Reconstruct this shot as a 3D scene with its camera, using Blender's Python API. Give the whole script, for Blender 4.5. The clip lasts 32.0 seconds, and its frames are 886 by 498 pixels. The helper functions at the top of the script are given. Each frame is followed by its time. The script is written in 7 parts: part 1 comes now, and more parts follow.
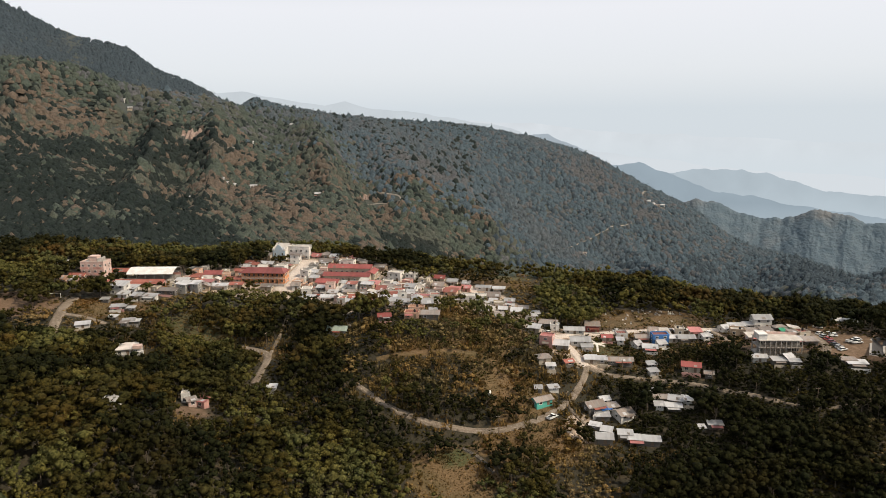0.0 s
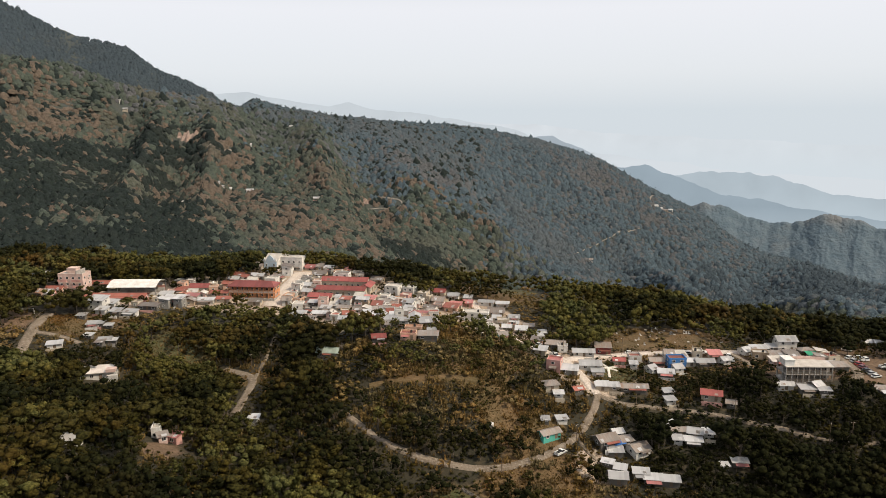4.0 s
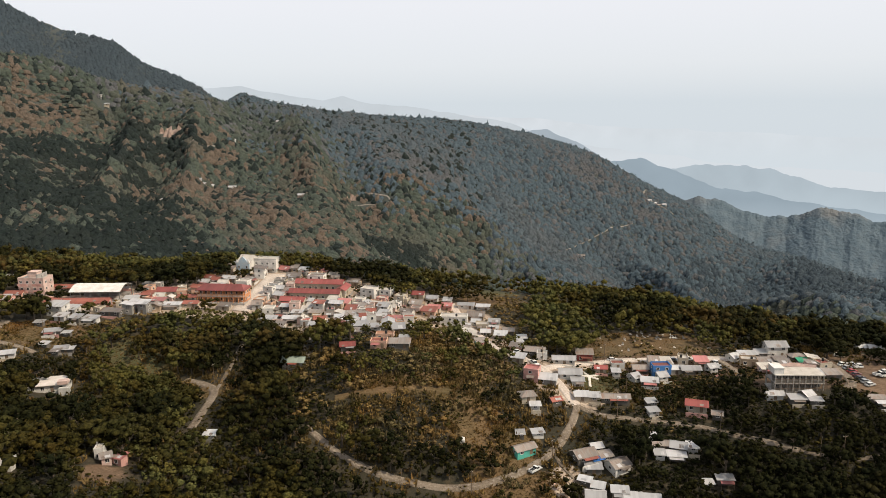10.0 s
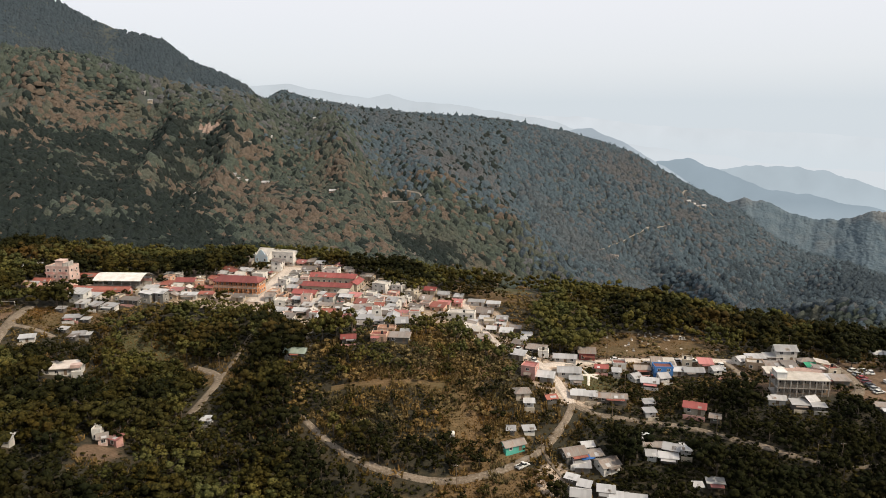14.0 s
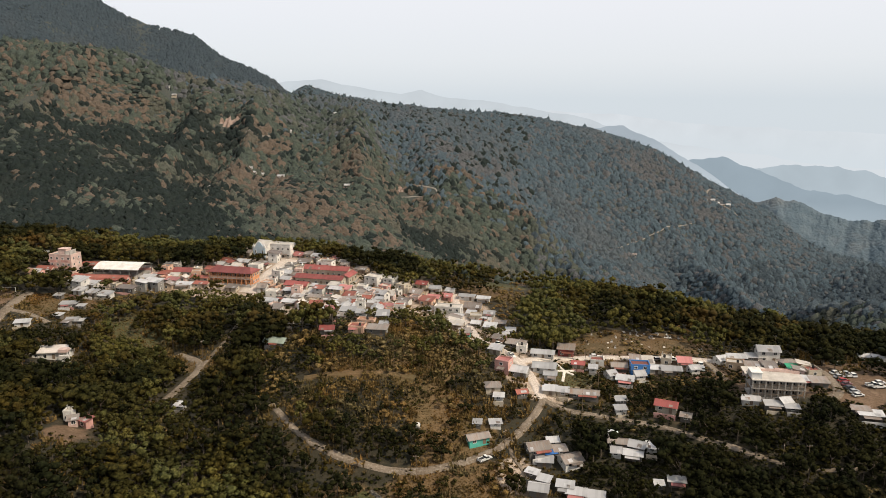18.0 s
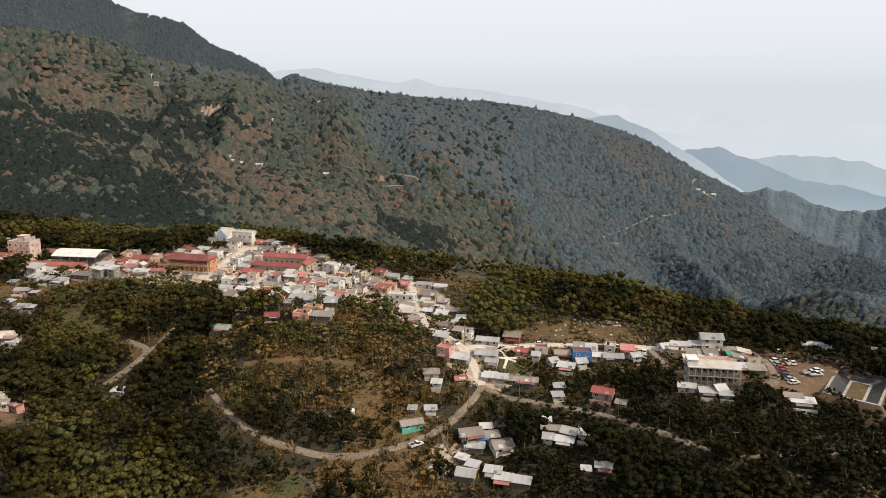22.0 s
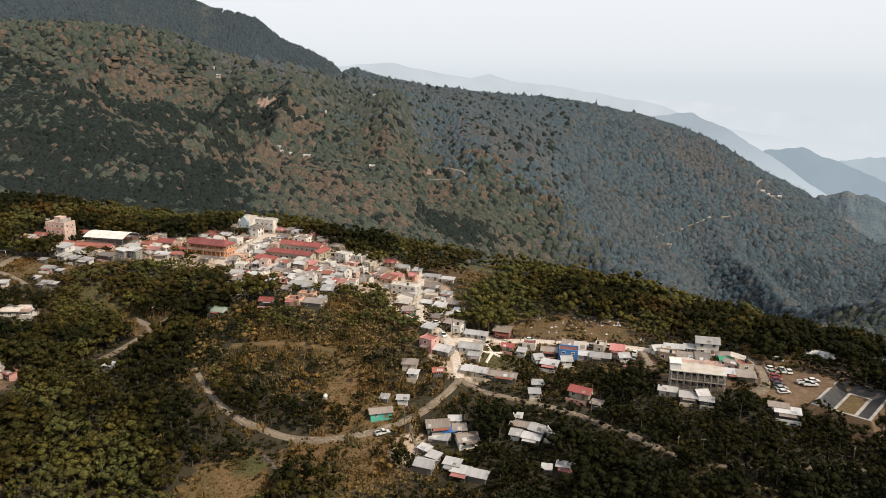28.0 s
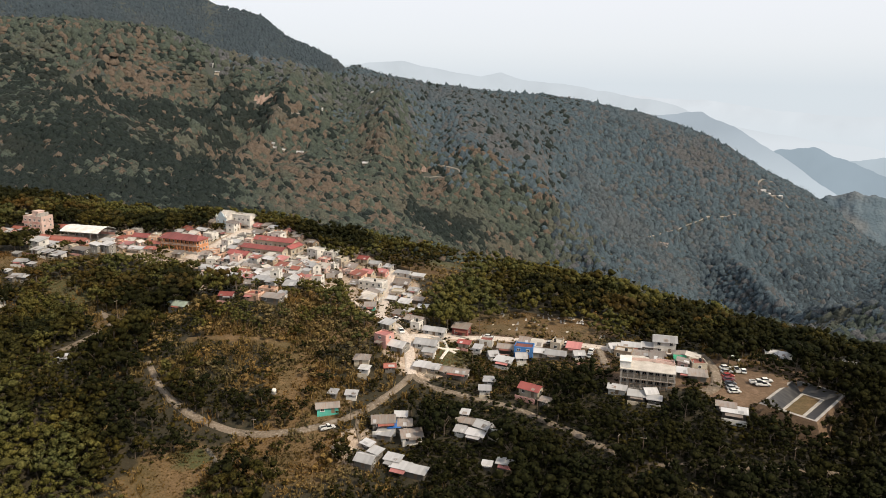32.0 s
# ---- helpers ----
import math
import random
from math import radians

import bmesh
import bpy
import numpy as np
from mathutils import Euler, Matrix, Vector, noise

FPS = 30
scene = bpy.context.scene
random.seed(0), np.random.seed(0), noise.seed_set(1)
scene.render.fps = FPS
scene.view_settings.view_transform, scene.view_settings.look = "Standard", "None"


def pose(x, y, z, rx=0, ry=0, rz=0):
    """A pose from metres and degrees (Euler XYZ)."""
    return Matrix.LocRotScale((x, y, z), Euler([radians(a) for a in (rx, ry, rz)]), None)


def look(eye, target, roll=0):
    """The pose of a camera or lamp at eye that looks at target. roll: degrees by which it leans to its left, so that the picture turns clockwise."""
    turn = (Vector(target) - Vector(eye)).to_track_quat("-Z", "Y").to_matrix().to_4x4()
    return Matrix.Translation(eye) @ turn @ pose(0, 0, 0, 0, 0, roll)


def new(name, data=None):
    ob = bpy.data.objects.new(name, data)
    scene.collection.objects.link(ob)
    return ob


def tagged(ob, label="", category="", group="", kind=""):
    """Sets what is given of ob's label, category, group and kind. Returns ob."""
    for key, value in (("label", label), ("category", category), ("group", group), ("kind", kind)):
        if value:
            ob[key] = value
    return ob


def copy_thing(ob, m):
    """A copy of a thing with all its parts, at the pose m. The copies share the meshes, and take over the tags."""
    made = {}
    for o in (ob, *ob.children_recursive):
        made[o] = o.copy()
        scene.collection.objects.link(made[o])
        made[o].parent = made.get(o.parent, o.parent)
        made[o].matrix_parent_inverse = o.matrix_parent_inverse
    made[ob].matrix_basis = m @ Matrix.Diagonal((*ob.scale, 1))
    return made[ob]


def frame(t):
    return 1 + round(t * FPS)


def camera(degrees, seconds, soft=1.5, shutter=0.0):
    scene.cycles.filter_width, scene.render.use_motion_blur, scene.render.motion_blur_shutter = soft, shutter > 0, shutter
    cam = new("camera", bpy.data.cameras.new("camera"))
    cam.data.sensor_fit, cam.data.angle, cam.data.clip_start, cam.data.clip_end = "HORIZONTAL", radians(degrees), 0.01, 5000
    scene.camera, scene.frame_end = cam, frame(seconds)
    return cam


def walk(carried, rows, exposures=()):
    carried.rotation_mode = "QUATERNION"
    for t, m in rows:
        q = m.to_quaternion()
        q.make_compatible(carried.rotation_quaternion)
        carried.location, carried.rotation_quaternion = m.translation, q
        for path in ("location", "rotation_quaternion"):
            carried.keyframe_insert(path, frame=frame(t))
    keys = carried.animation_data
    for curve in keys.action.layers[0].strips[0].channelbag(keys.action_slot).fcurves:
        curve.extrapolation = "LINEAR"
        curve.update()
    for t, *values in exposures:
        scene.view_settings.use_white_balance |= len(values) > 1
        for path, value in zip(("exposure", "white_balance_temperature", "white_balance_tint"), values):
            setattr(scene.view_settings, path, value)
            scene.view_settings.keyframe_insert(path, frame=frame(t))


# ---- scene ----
cam = camera(63.76, 32.0, soft=0.6)
# seconds, east, north, height, then yaw, pitch and roll in degrees
PATH = (
    (0, 0.00, 0.00, 102.00, -0.000, -11.086, -0.449),
    (0.5, 0.36, 3.06, 102.27, 0.016, -11.124, -0.421),
    (1, 0.78, 6.36, 102.40, 0.050, -11.075, -0.483),
    (1.5, 0.93, 9.48, 102.31, 0.063, -11.040, -0.458),
    (2, 1.27, 12.44, 102.58, 0.068, -11.048, -0.406),
    (2.5, 1.64, 15.25, 102.93, -0.086, -11.026, -0.388),
    (4.5, 2.20, 27.27, 103.69, 0.440, -11.013, -0.217),
    (5, 2.69, 30.04, 103.90, 0.470, -10.929, -0.182),
    (5.5, 3.04, 32.39, 104.22, 0.488, -10.967, -0.156),
    (6, 3.26, 34.47, 104.28, 0.414, -11.051, -0.232),
    (6.5, 3.53, 35.89, 104.28, 0.313, -11.113, -0.339),
    (7, 4.09, 37.06, 104.18, 0.249, -11.173, -0.327),
    (7.5, 5.29, 38.00, 104.17, 0.187, -11.230, -0.451),
    (8, 6.47, 38.89, 104.24, 0.116, -11.305, -0.480),
    (8.5, 7.75, 39.28, 104.31, 0.039, -11.380, -0.518),
    (9, 9.13, 39.41, 104.21, 0.007, -11.410, -0.508),
    (9.5, 10.51, 39.53, 104.28, -0.078, -11.464, -0.532),
    (10, 12.00, 39.69, 104.30, 0.134, -11.529, -0.481),
    (10.5, 13.71, 39.67, 104.09, 0.761, -11.516, -0.465),
    (11, 15.64, 39.15, 104.10, 1.475, -11.526, -0.426),
    (11.5, 17.58, 38.94, 104.12, 2.177, -11.562, -0.380),
    (12, 19.92, 38.99, 103.98, 2.231, -11.586, -0.348),
    (12.5, 22.33, 38.87, 103.82, 2.212, -11.616, -0.384),
    (13, 24.85, 38.70, 103.80, 3.227, -11.639, -0.329),
    (13.5, 27.32, 38.52, 103.59, 3.182, -11.650, -0.312),
    (14, 29.84, 38.06, 103.63, 3.916, -11.647, -0.228),
    (14.5, 32.54, 37.91, 103.69, 3.989, -11.693, -0.168),
    (16.5, 43.96, 37.99, 103.09, 6.755, -11.625, 0.042),
    (17, 46.92, 38.12, 103.00, 6.780, -11.614, 0.029),
    (17.5, 49.64, 38.21, 102.92, 6.763, -11.643, 0.065),
    (18, 52.40, 38.18, 102.88, 6.746, -11.922, 0.071),
    (18.5, 55.22, 38.32, 102.86, 6.774, -12.039, 0.089),
    (19, 57.92, 38.47, 102.82, 6.742, -12.556, 0.124),
    (19.5, 60.69, 38.63, 102.69, 6.733, -12.582, 0.155),
    (20, 63.55, 38.77, 102.59, 6.721, -12.610, 0.177),
    (20.5, 66.27, 39.09, 102.44, 6.715, -12.631, 0.195),
    (21, 69.17, 39.49, 102.30, 6.732, -12.665, 0.193),
    (21.5, 72.16, 39.71, 102.10, 6.805, -12.682, 0.191),
    (22, 74.98, 40.16, 102.03, 6.810, -12.733, 0.193),
    (22.5, 77.71, 40.60, 101.83, 6.781, -12.761, 0.196),
    (23, 80.55, 40.90, 101.64, 6.779, -12.786, 0.241),
    (23.5, 83.20, 41.10, 101.68, 7.727, -12.826, 0.290),
    (24, 85.92, 41.36, 101.63, 7.704, -12.861, 0.269),
    (24.5, 88.71, 41.76, 101.57, 8.419, -12.898, 0.340),
    (25, 91.43, 42.10, 101.47, 9.587, -12.936, 0.378),
    (25.5, 94.24, 42.73, 101.52, 10.705, -12.995, 0.459),
    (27.5, 105.59, 44.98, 101.02, 12.937, -13.110, 0.624),
    (28, 108.53, 45.70, 100.89, 12.944, -13.140, 0.670),
    (28.5, 111.40, 46.40, 100.85, 12.970, -13.162, 0.636),
    (29, 114.30, 47.17, 100.70, 12.979, -13.154, 0.572),
    (29.5, 117.00, 48.00, 100.63, 12.945, -13.176, 0.634),
    (30, 119.69, 48.82, 100.31, 12.950, -13.182, 0.637),
    (30.5, 122.38, 49.87, 100.10, 12.938, -13.181, 0.609),
    (31, 125.16, 50.81, 100.03, 12.997, -13.206, 0.673),
    (31.5, 127.65, 51.34, 100.11, 13.450, -13.222, 0.616),
    (32, 130.18, 51.46, 100.00, 14.072, -13.265, 0.838),
)
walk(cam, [(t, pose(x, y, z, 90 + pitch, 0, yaw) @ pose(0, 0, 0, 0, 0, roll)) for t, x, y, z, yaw, pitch, roll in PATH],
     exposures=((0, 0.0), (15, 0.0), (26, 0.06), (32, 0.08)))

# ---- sky, sun ----
SUN_AZ, SUN_EL = 112.0, 46.0        # degrees clockwise from north, and above the horizon
world = bpy.data.worlds.new("sky")
scene.world = world
world.use_nodes = True
wn, wl = world.node_tree.nodes, world.node_tree.links
wn.clear()
w_out = wn.new("ShaderNodeOutputWorld")
w_bg = wn.new("ShaderNodeBackground")
w_sky = wn.new("ShaderNodeTexSky")
w_sky.sky_type = "NISHITA"
w_sky.sun_disc = False
w_sky.sun_elevation, w_sky.sun_rotation = radians(SUN_EL), radians(SUN_AZ)
w_sky.altitude, w_sky.air_density, w_sky.dust_density, w_sky.ozone_density = 1500, 1.0, 6.0, 1.0
w_sky2 = wn.new("ShaderNodeMix")
w_sky2.data_type = "RGBA"
w_sky2.inputs["Factor"].default_value = 0.86
# a milky, high haze over the sky: pale everywhere, a little bluer at the horizon
w_co = wn.new("ShaderNodeTexCoord")
w_sep = wn.new("ShaderNodeSeparateXYZ")
w_ramp = wn.new("ShaderNodeValToRGB")
w_ramp.color_ramp.elements[0].position, w_ramp.color_ramp.elements[0].color = 0.0, (6.9, 7.5, 8.0, 1)
w_ramp.color_ramp.elements[1].position, w_ramp.color_ramp.elements[1].color = 0.13, (8.7, 8.7, 9.0, 1)
e = w_ramp.color_ramp.elements.new(0.05)
e.color = (7.9, 8.15, 8.5, 1)
for at_, col in ((0.24, (7.4, 7.4, 7.6)), (0.5, (7.0, 7.1, 7.4)), (0.95, (6.4, 6.6, 7.1))):
    e = w_ramp.color_ramp.elements.new(at_)
    e.color = (*col, 1)
wl.new(w_co.outputs["Generated"], w_sep.inputs[0])
wl.new(w_sep.outputs["Z"], w_ramp.inputs[0])
wl.new(w_sky.outputs[0], w_sky2.inputs[6])
wl.new(w_ramp.outputs[0], w_sky2.inputs[7])
wl.new(w_sky2.outputs[2], w_bg.inputs[0])
w_bg.inputs[1].default_value = 0.108
wl.new(w_bg.outputs[0], w_out.inputs[0])

sun = new("sun", bpy.data.lights.new("sun", "SUN"))
sun.data.energy, sun.data.angle, sun.data.color = 4.3, radians(1.5), (1.0, 0.86, 0.68)
sa, se = radians(SUN_AZ), radians(SUN_EL)
sun.matrix_world = look((math.sin(sa) * math.cos(se) * 900, math.cos(sa) * math.cos(se) * 900, math.sin(se) * 900), (0, 0, 0))

# ---- materials ----
def nodes_of(name):
    m = bpy.data.materials.new(name)
    m.use_nodes = True
    t = m.node_tree
    t.nodes.clear()
    out = t.nodes.new("ShaderNodeOutputMaterial")
    b = t.nodes.new("ShaderNodeBsdfPrincipled")
    t.links.new(b.outputs[0], out.inputs[0])
    return m, t, b


def mixed(t, fac, a, b, mode="MIX"):
    n = t.nodes.new("ShaderNodeMix")
    n.data_type, n.blend_type = "RGBA", mode
    for slot, v in ((0, fac), (6, a), (7, b)):
        if isinstance(v, (int, float)):
            n.inputs[slot].default_value = v
        elif isinstance(v, tuple):
            n.inputs[slot].default_value = (*v, 1)
        else:
            t.links.new(v, n.inputs[slot])
    return n.outputs[2]


def noise_of(t, scale, detail=3.0, lo=0.35, hi=0.65, stretch=None, space="Object"):
    co = t.nodes.new("ShaderNodeTexCoord")
    src = co.outputs[space]
    if stretch:
        mp = t.nodes.new("ShaderNodeMapping")
        mp.inputs["Scale"].default_value = stretch
        t.links.new(src, mp.inputs[0])
        src = mp.outputs[0]
    n = t.nodes.new("ShaderNodeTexNoise")
    n.inputs["Scale"].default_value, n.inputs["Detail"].default_value = scale, detail
    t.links.new(src, n.inputs["Vector"])
    r = t.nodes.new("ShaderNodeMapRange")
    r.inputs[1].default_value, r.inputs[2].default_value = lo, hi
    t.links.new(n.outputs[0], r.inputs[0])
    return r.outputs[0]


def place_noise(t, scale, detail=3.0, lo=0.35, hi=0.65):
    """Noise by the place in the world, so that it runs on from thing to thing."""
    g = t.nodes.new("ShaderNodeNewGeometry")
    n = t.nodes.new("ShaderNodeTexNoise")
    n.inputs["Scale"].default_value, n.inputs["Detail"].default_value = scale, detail
    t.links.new(g.outputs["Position"], n.inputs["Vector"])
    r = t.nodes.new("ShaderNodeMapRange")
    r.inputs[1].default_value, r.inputs[2].default_value = lo, hi
    t.links.new(n.outputs[0], r.inputs[0])
    return r.outputs[0]


def bumped(t, b, height, strength, distance):
    n = t.nodes.new("ShaderNodeBump")
    n.inputs["Strength"].default_value, n.inputs["Distance"].default_value = strength, distance
    t.links.new(height, n.inputs["Height"])
    t.links.new(n.outputs[0], b.inputs["Normal"])


def lit_through(t, b, colour, share):
    """Leaves let a part of the light through."""
    t.links.new(colour, b.inputs["Base Color"])
    tr_ = t.nodes.new("ShaderNodeBsdfTranslucent")
    t.links.new(colour, tr_.inputs[0])
    mx = t.nodes.new("ShaderNodeMixShader")
    mx.inputs[0].default_value = share
    t.links.new(b.outputs[0], mx.inputs[1])
    t.links.new(tr_.outputs[0], mx.inputs[2])
    out = [n for n in t.nodes if n.type == "OUTPUT_MATERIAL"][0]
    t.links.new(mx.outputs[0], out.inputs[0])


def leaf_material(name, dark, light, dry, dry_share=0.5, wide=0.02):
    m, t, b = nodes_of(name)
    c = mixed(t, place_noise(t, 1.3, 4.0, 0.40, 0.62), tuple(v * 0.8 for v in dark), tuple(v * 1.25 for v in light))
    c = mixed(t, place_noise(t, wide, 4.0, dry_share, dry_share + 0.22), c, dry)
    c = mixed(t, place_noise(t, 0.11, 2.0, 0.3, 0.7), c, mixed(t, 1.0, c, (0.60, 0.66, 0.6), "MULTIPLY"))
    c = mixed(t, place_noise(t, 0.075, 3.0, 0.35, 0.65), c, mixed(t, 1.0, c, (1.4, 1.12, 0.8), "MULTIPLY"))
    lit_through(t, b, c, 0.2)
    b.inputs["Roughness"].default_value = 0.85
    b.inputs["Specular IOR Level"].default_value = 0.06
    bumped(t, b, place_noise(t, 1.9, 4.0, 0.2, 0.8), 0.6, 0.3)
    return m


def far_leaf_material(name, dark, light, dry, share, wide):
    """Treetops seen from far off: one hue to a crown, darker mottling painted as shade within its clumps of leaves."""
    m, t, b = nodes_of(name)
    c = mixed(t, place_noise(t, 0.13, 2.0, 0.3, 0.7), dark, light)
    c = mixed(t, place_noise(t, wide, 4.0, share, share + 0.22), c, dry)
    c = mixed(t, place_noise(t, 0.7, 3.0, 0.35, 0.65), c, mixed(t, 1.0, c, (0.52, 0.54, 0.55), "MULTIPLY"))
    lit_through(t, b, c, 0.06)
    b.inputs["Roughness"].default_value = 0.8
    b.inputs["Specular IOR Level"].default_value = 0.15
    bumped(t, b, place_noise(t, 0.8, 4.0, 0.2, 0.8), 0.7, 1.0)
    return m


def plain_material(name, colour, other=None, scale=0.6, rough=0.8, fine=6.0, metal=0.0, bump=0.0, spread=(0.35, 0.68), stretch=None, vary=0.12):
    """A surface with broad stains (other), a fine grain and a slight difference from thing to thing."""
    m, t, b = nodes_of(name)
    other = other or tuple(v * 0.72 for v in colour)
    c = mixed(t, noise_of(t, scale, 4.0, *spread, stretch=stretch), colour, other)
    c = mixed(t, noise_of(t, fine, 2.0, 0.3, 0.7), c, mixed(t, 1.0, c, (0.8, 0.79, 0.77), "MULTIPLY"))
    info = t.nodes.new("ShaderNodeObjectInfo")
    hsv = t.nodes.new("ShaderNodeHueSaturation")
    r = t.nodes.new("ShaderNodeMapRange")
    r.inputs[3].default_value, r.inputs[4].default_value = 1 - vary, 1 + vary
    t.links.new(info.outputs["Random"], r.inputs[0])
    t.links.new(r.outputs[0], hsv.inputs["Value"])
    t.links.new(c, hsv.inputs["Color"])
    t.links.new(hsv.outputs[0], b.inputs["Base Color"])
    b.inputs["Roughness"].default_value, b.inputs["Metallic"].default_value = rough, metal
    if bump:
        bumped(t, b, noise_of(t, fine, 3.0, 0.2, 0.8), 0.6, bump)
    return m


def tin_material(name, colour, rust, share, rough=0.42):
    """Corrugated sheet: waves across, laps every 0.9 m, rust in streaks down the fall."""
    m, t, b = nodes_of(name)
    co = t.nodes.new("ShaderNodeTexCoord")
    sep = t.nodes.new("ShaderNodeSeparateXYZ")
    t.links.new(co.outputs["Object"], sep.inputs[0])
    lap = t.nodes.new("ShaderNodeMath")
    lap.operation = "MULTIPLY"
    lap.inputs[1].default_value = 1 / 0.9
    t.links.new(sep.outputs["X"], lap.inputs[0])
    fl = t.nodes.new("ShaderNodeMath")
    fl.operation = "FLOOR"
    t.links.new(lap.outputs[0], fl.inputs[0])
    wn1 = t.nodes.new("ShaderNodeTexWhiteNoise")
    wn1.noise_dimensions = "1D"
    t.links.new(fl.outputs[0], wn1.inputs["W"])
    c = mixed(t, wn1.outputs[0], colour, tuple(v * 0.8 for v in colour))
    c = mixed(t, noise_of(t, 0.55, 5.0, share, share + 0.25, stretch=(2.2, 0.5, 1)), c, rust)
    c = mixed(t, noise_of(t, 0.13, 2.0, 0.4, 0.7), c, mixed(t, 1.0, c, (0.78, 0.76, 0.73), "MULTIPLY"))
    info = t.nodes.new("ShaderNodeObjectInfo")
    hsv = t.nodes.new("ShaderNodeHueSaturation")
    r = t.nodes.new("ShaderNodeMapRange")
    r.inputs[3].default_value, r.inputs[4].default_value = 0.6, 1.12
    t.links.new(info.outputs["Random"], r.inputs[0])
    t.links.new(r.outputs[0], hsv.inputs["Value"])
    t.links.new(c, hsv.inputs["Color"])
    t.links.new(hsv.outputs[0], b.inputs["Base Color"])
    b.inputs["Roughness"].default_value, b.inputs["Metallic"].default_value = rough, 0.25
    w = t.nodes.new("ShaderNodeTexWave")
    w.bands_direction = "X"
    w.inputs["Scale"].default_value = 2.2
    t.links.new(co.outputs["Object"], w.inputs["Vector"])
    bumped(t, b, w.outputs[1], 0.35, 0.02)
    return m


WALLS = {
    "white": ((0.70, 0.675, 0.63), "white-painted"), "cream": ((0.52, 0.45, 0.35), "cream-plastered"), "block": ((0.15, 0.135, 0.115), "bare grey block"),
    "grey": ((0.30, 0.285, 0.26), "grey-rendered"), "pink": ((0.66, 0.36, 0.31), "faded pink"), "peach": ((0.66, 0.42, 0.30), "peach-plastered"),
    "maroon": ((0.25, 0.06, 0.05), "maroon-painted"), "blue": ((0.06, 0.22, 0.55), "bright blue"), "turquoise": ((0.10, 0.50, 0.40), "turquoise"),
    "tan": ((0.42, 0.32, 0.22), "tan adobe"), "orange": ((0.66, 0.29, 0.13), "orange"), "rose": ((0.72, 0.52, 0.45), "pale rose"),
}
WALL = {k: plain_material("wall_" + k, c, tuple(v * 0.66 + 0.02 for v in c), 0.35, 0.85, 5.0) for k, (c, _) in WALLS.items()}
ROOFS = {
    "tin": (tin_material("pale_tin", (0.56, 0.55, 0.54), (0.42, 0.32, 0.24), 0.64), "pale corrugated tin"),
    "oldtin": (tin_material("weathered_tin", (0.30, 0.265, 0.235), (0.26, 0.17, 0.12), 0.46, 0.6), "weathered brown-grey tin"),
    "red": (tin_material("red_sheet", (0.37, 0.10, 0.085), (0.23, 0.08, 0.06), 0.56, 0.5), "red sheet-metal"),
    "rust": (tin_material("rust_red_sheet", (0.36, 0.12, 0.085), (0.2, 0.09, 0.06), 0.5, 0.6), "rusty red sheet-metal"),
    "pinkroof": (tin_material("pink_sheet", (0.55, 0.22, 0.2), (0.36, 0.18, 0.14), 0.55, 0.55), "faded pink sheet-metal"),
    "peachroof": (tin_material("clay_sheet", (0.5, 0.3, 0.2), (0.34, 0.2, 0.13), 0.5, 0.7), "clay-coloured"),
    "greentin": (tin_material("pale_green_sheet", (0.34, 0.40, 0.33), (0.24, 0.24, 0.19), 0.6, 0.5), "pale green sheet-metal"),
    "tarp": (plain_material("blue_tarp", (0.03, 0.16, 0.5), (0.03, 0.12, 0.36), 0.8, 0.5), "blue tarpaulin"),
    "green": (plain_material("green_net", (0.03, 0.3, 0.16), (0.02, 0.2, 0.1), 0.8, 0.7), "green shade-cloth"),
    "slab": (plain_material("cement_slab", (0.54, 0.50, 0.45), (0.38, 0.345, 0.30), 0.3, 0.85), "raw cement"),
}
CEMENT = plain_material("cement", (0.40, 0.38, 0.35), (0.26, 0.24, 0.22), 0.3, 0.85, bump=0.01)
WHITE_PAINT = plain_material("white_paint", (0.76, 0.75, 0.72), (0.6, 0.57, 0.52), 0.4, 0.7)
WOOD = plain_material("grey_timber", (0.22, 0.16, 0.11), (0.13, 0.09, 0.06), 1.0, 0.8)
DARK_GLASS, t_, b_ = nodes_of("window_glass")
b_.inputs["Base Color"].default_value = (0.02, 0.024, 0.028, 1)
b_.inputs["Roughness"].default_value = 0.12
STEEL = plain_material("galvanised_steel", (0.35, 0.35, 0.34), None, 1.0, 0.5, metal=0.6)
TYRE = plain_material("tyre_rubber", (0.025, 0.025, 0.025), None, 2.0, 0.9)
CARS = {k: plain_material("car_paint_" + k, c, tuple(v * 0.85 for v in c), 0.6, 0.3, 8.0) for k, c in
        {"white": (0.75, 0.75, 0.73), "silver": (0.4, 0.41, 0.42), "red": (0.36, 0.03, 0.025), "dark": (0.04, 0.045, 0.06), "wine": (0.16, 0.05, 0.06)}.items()}

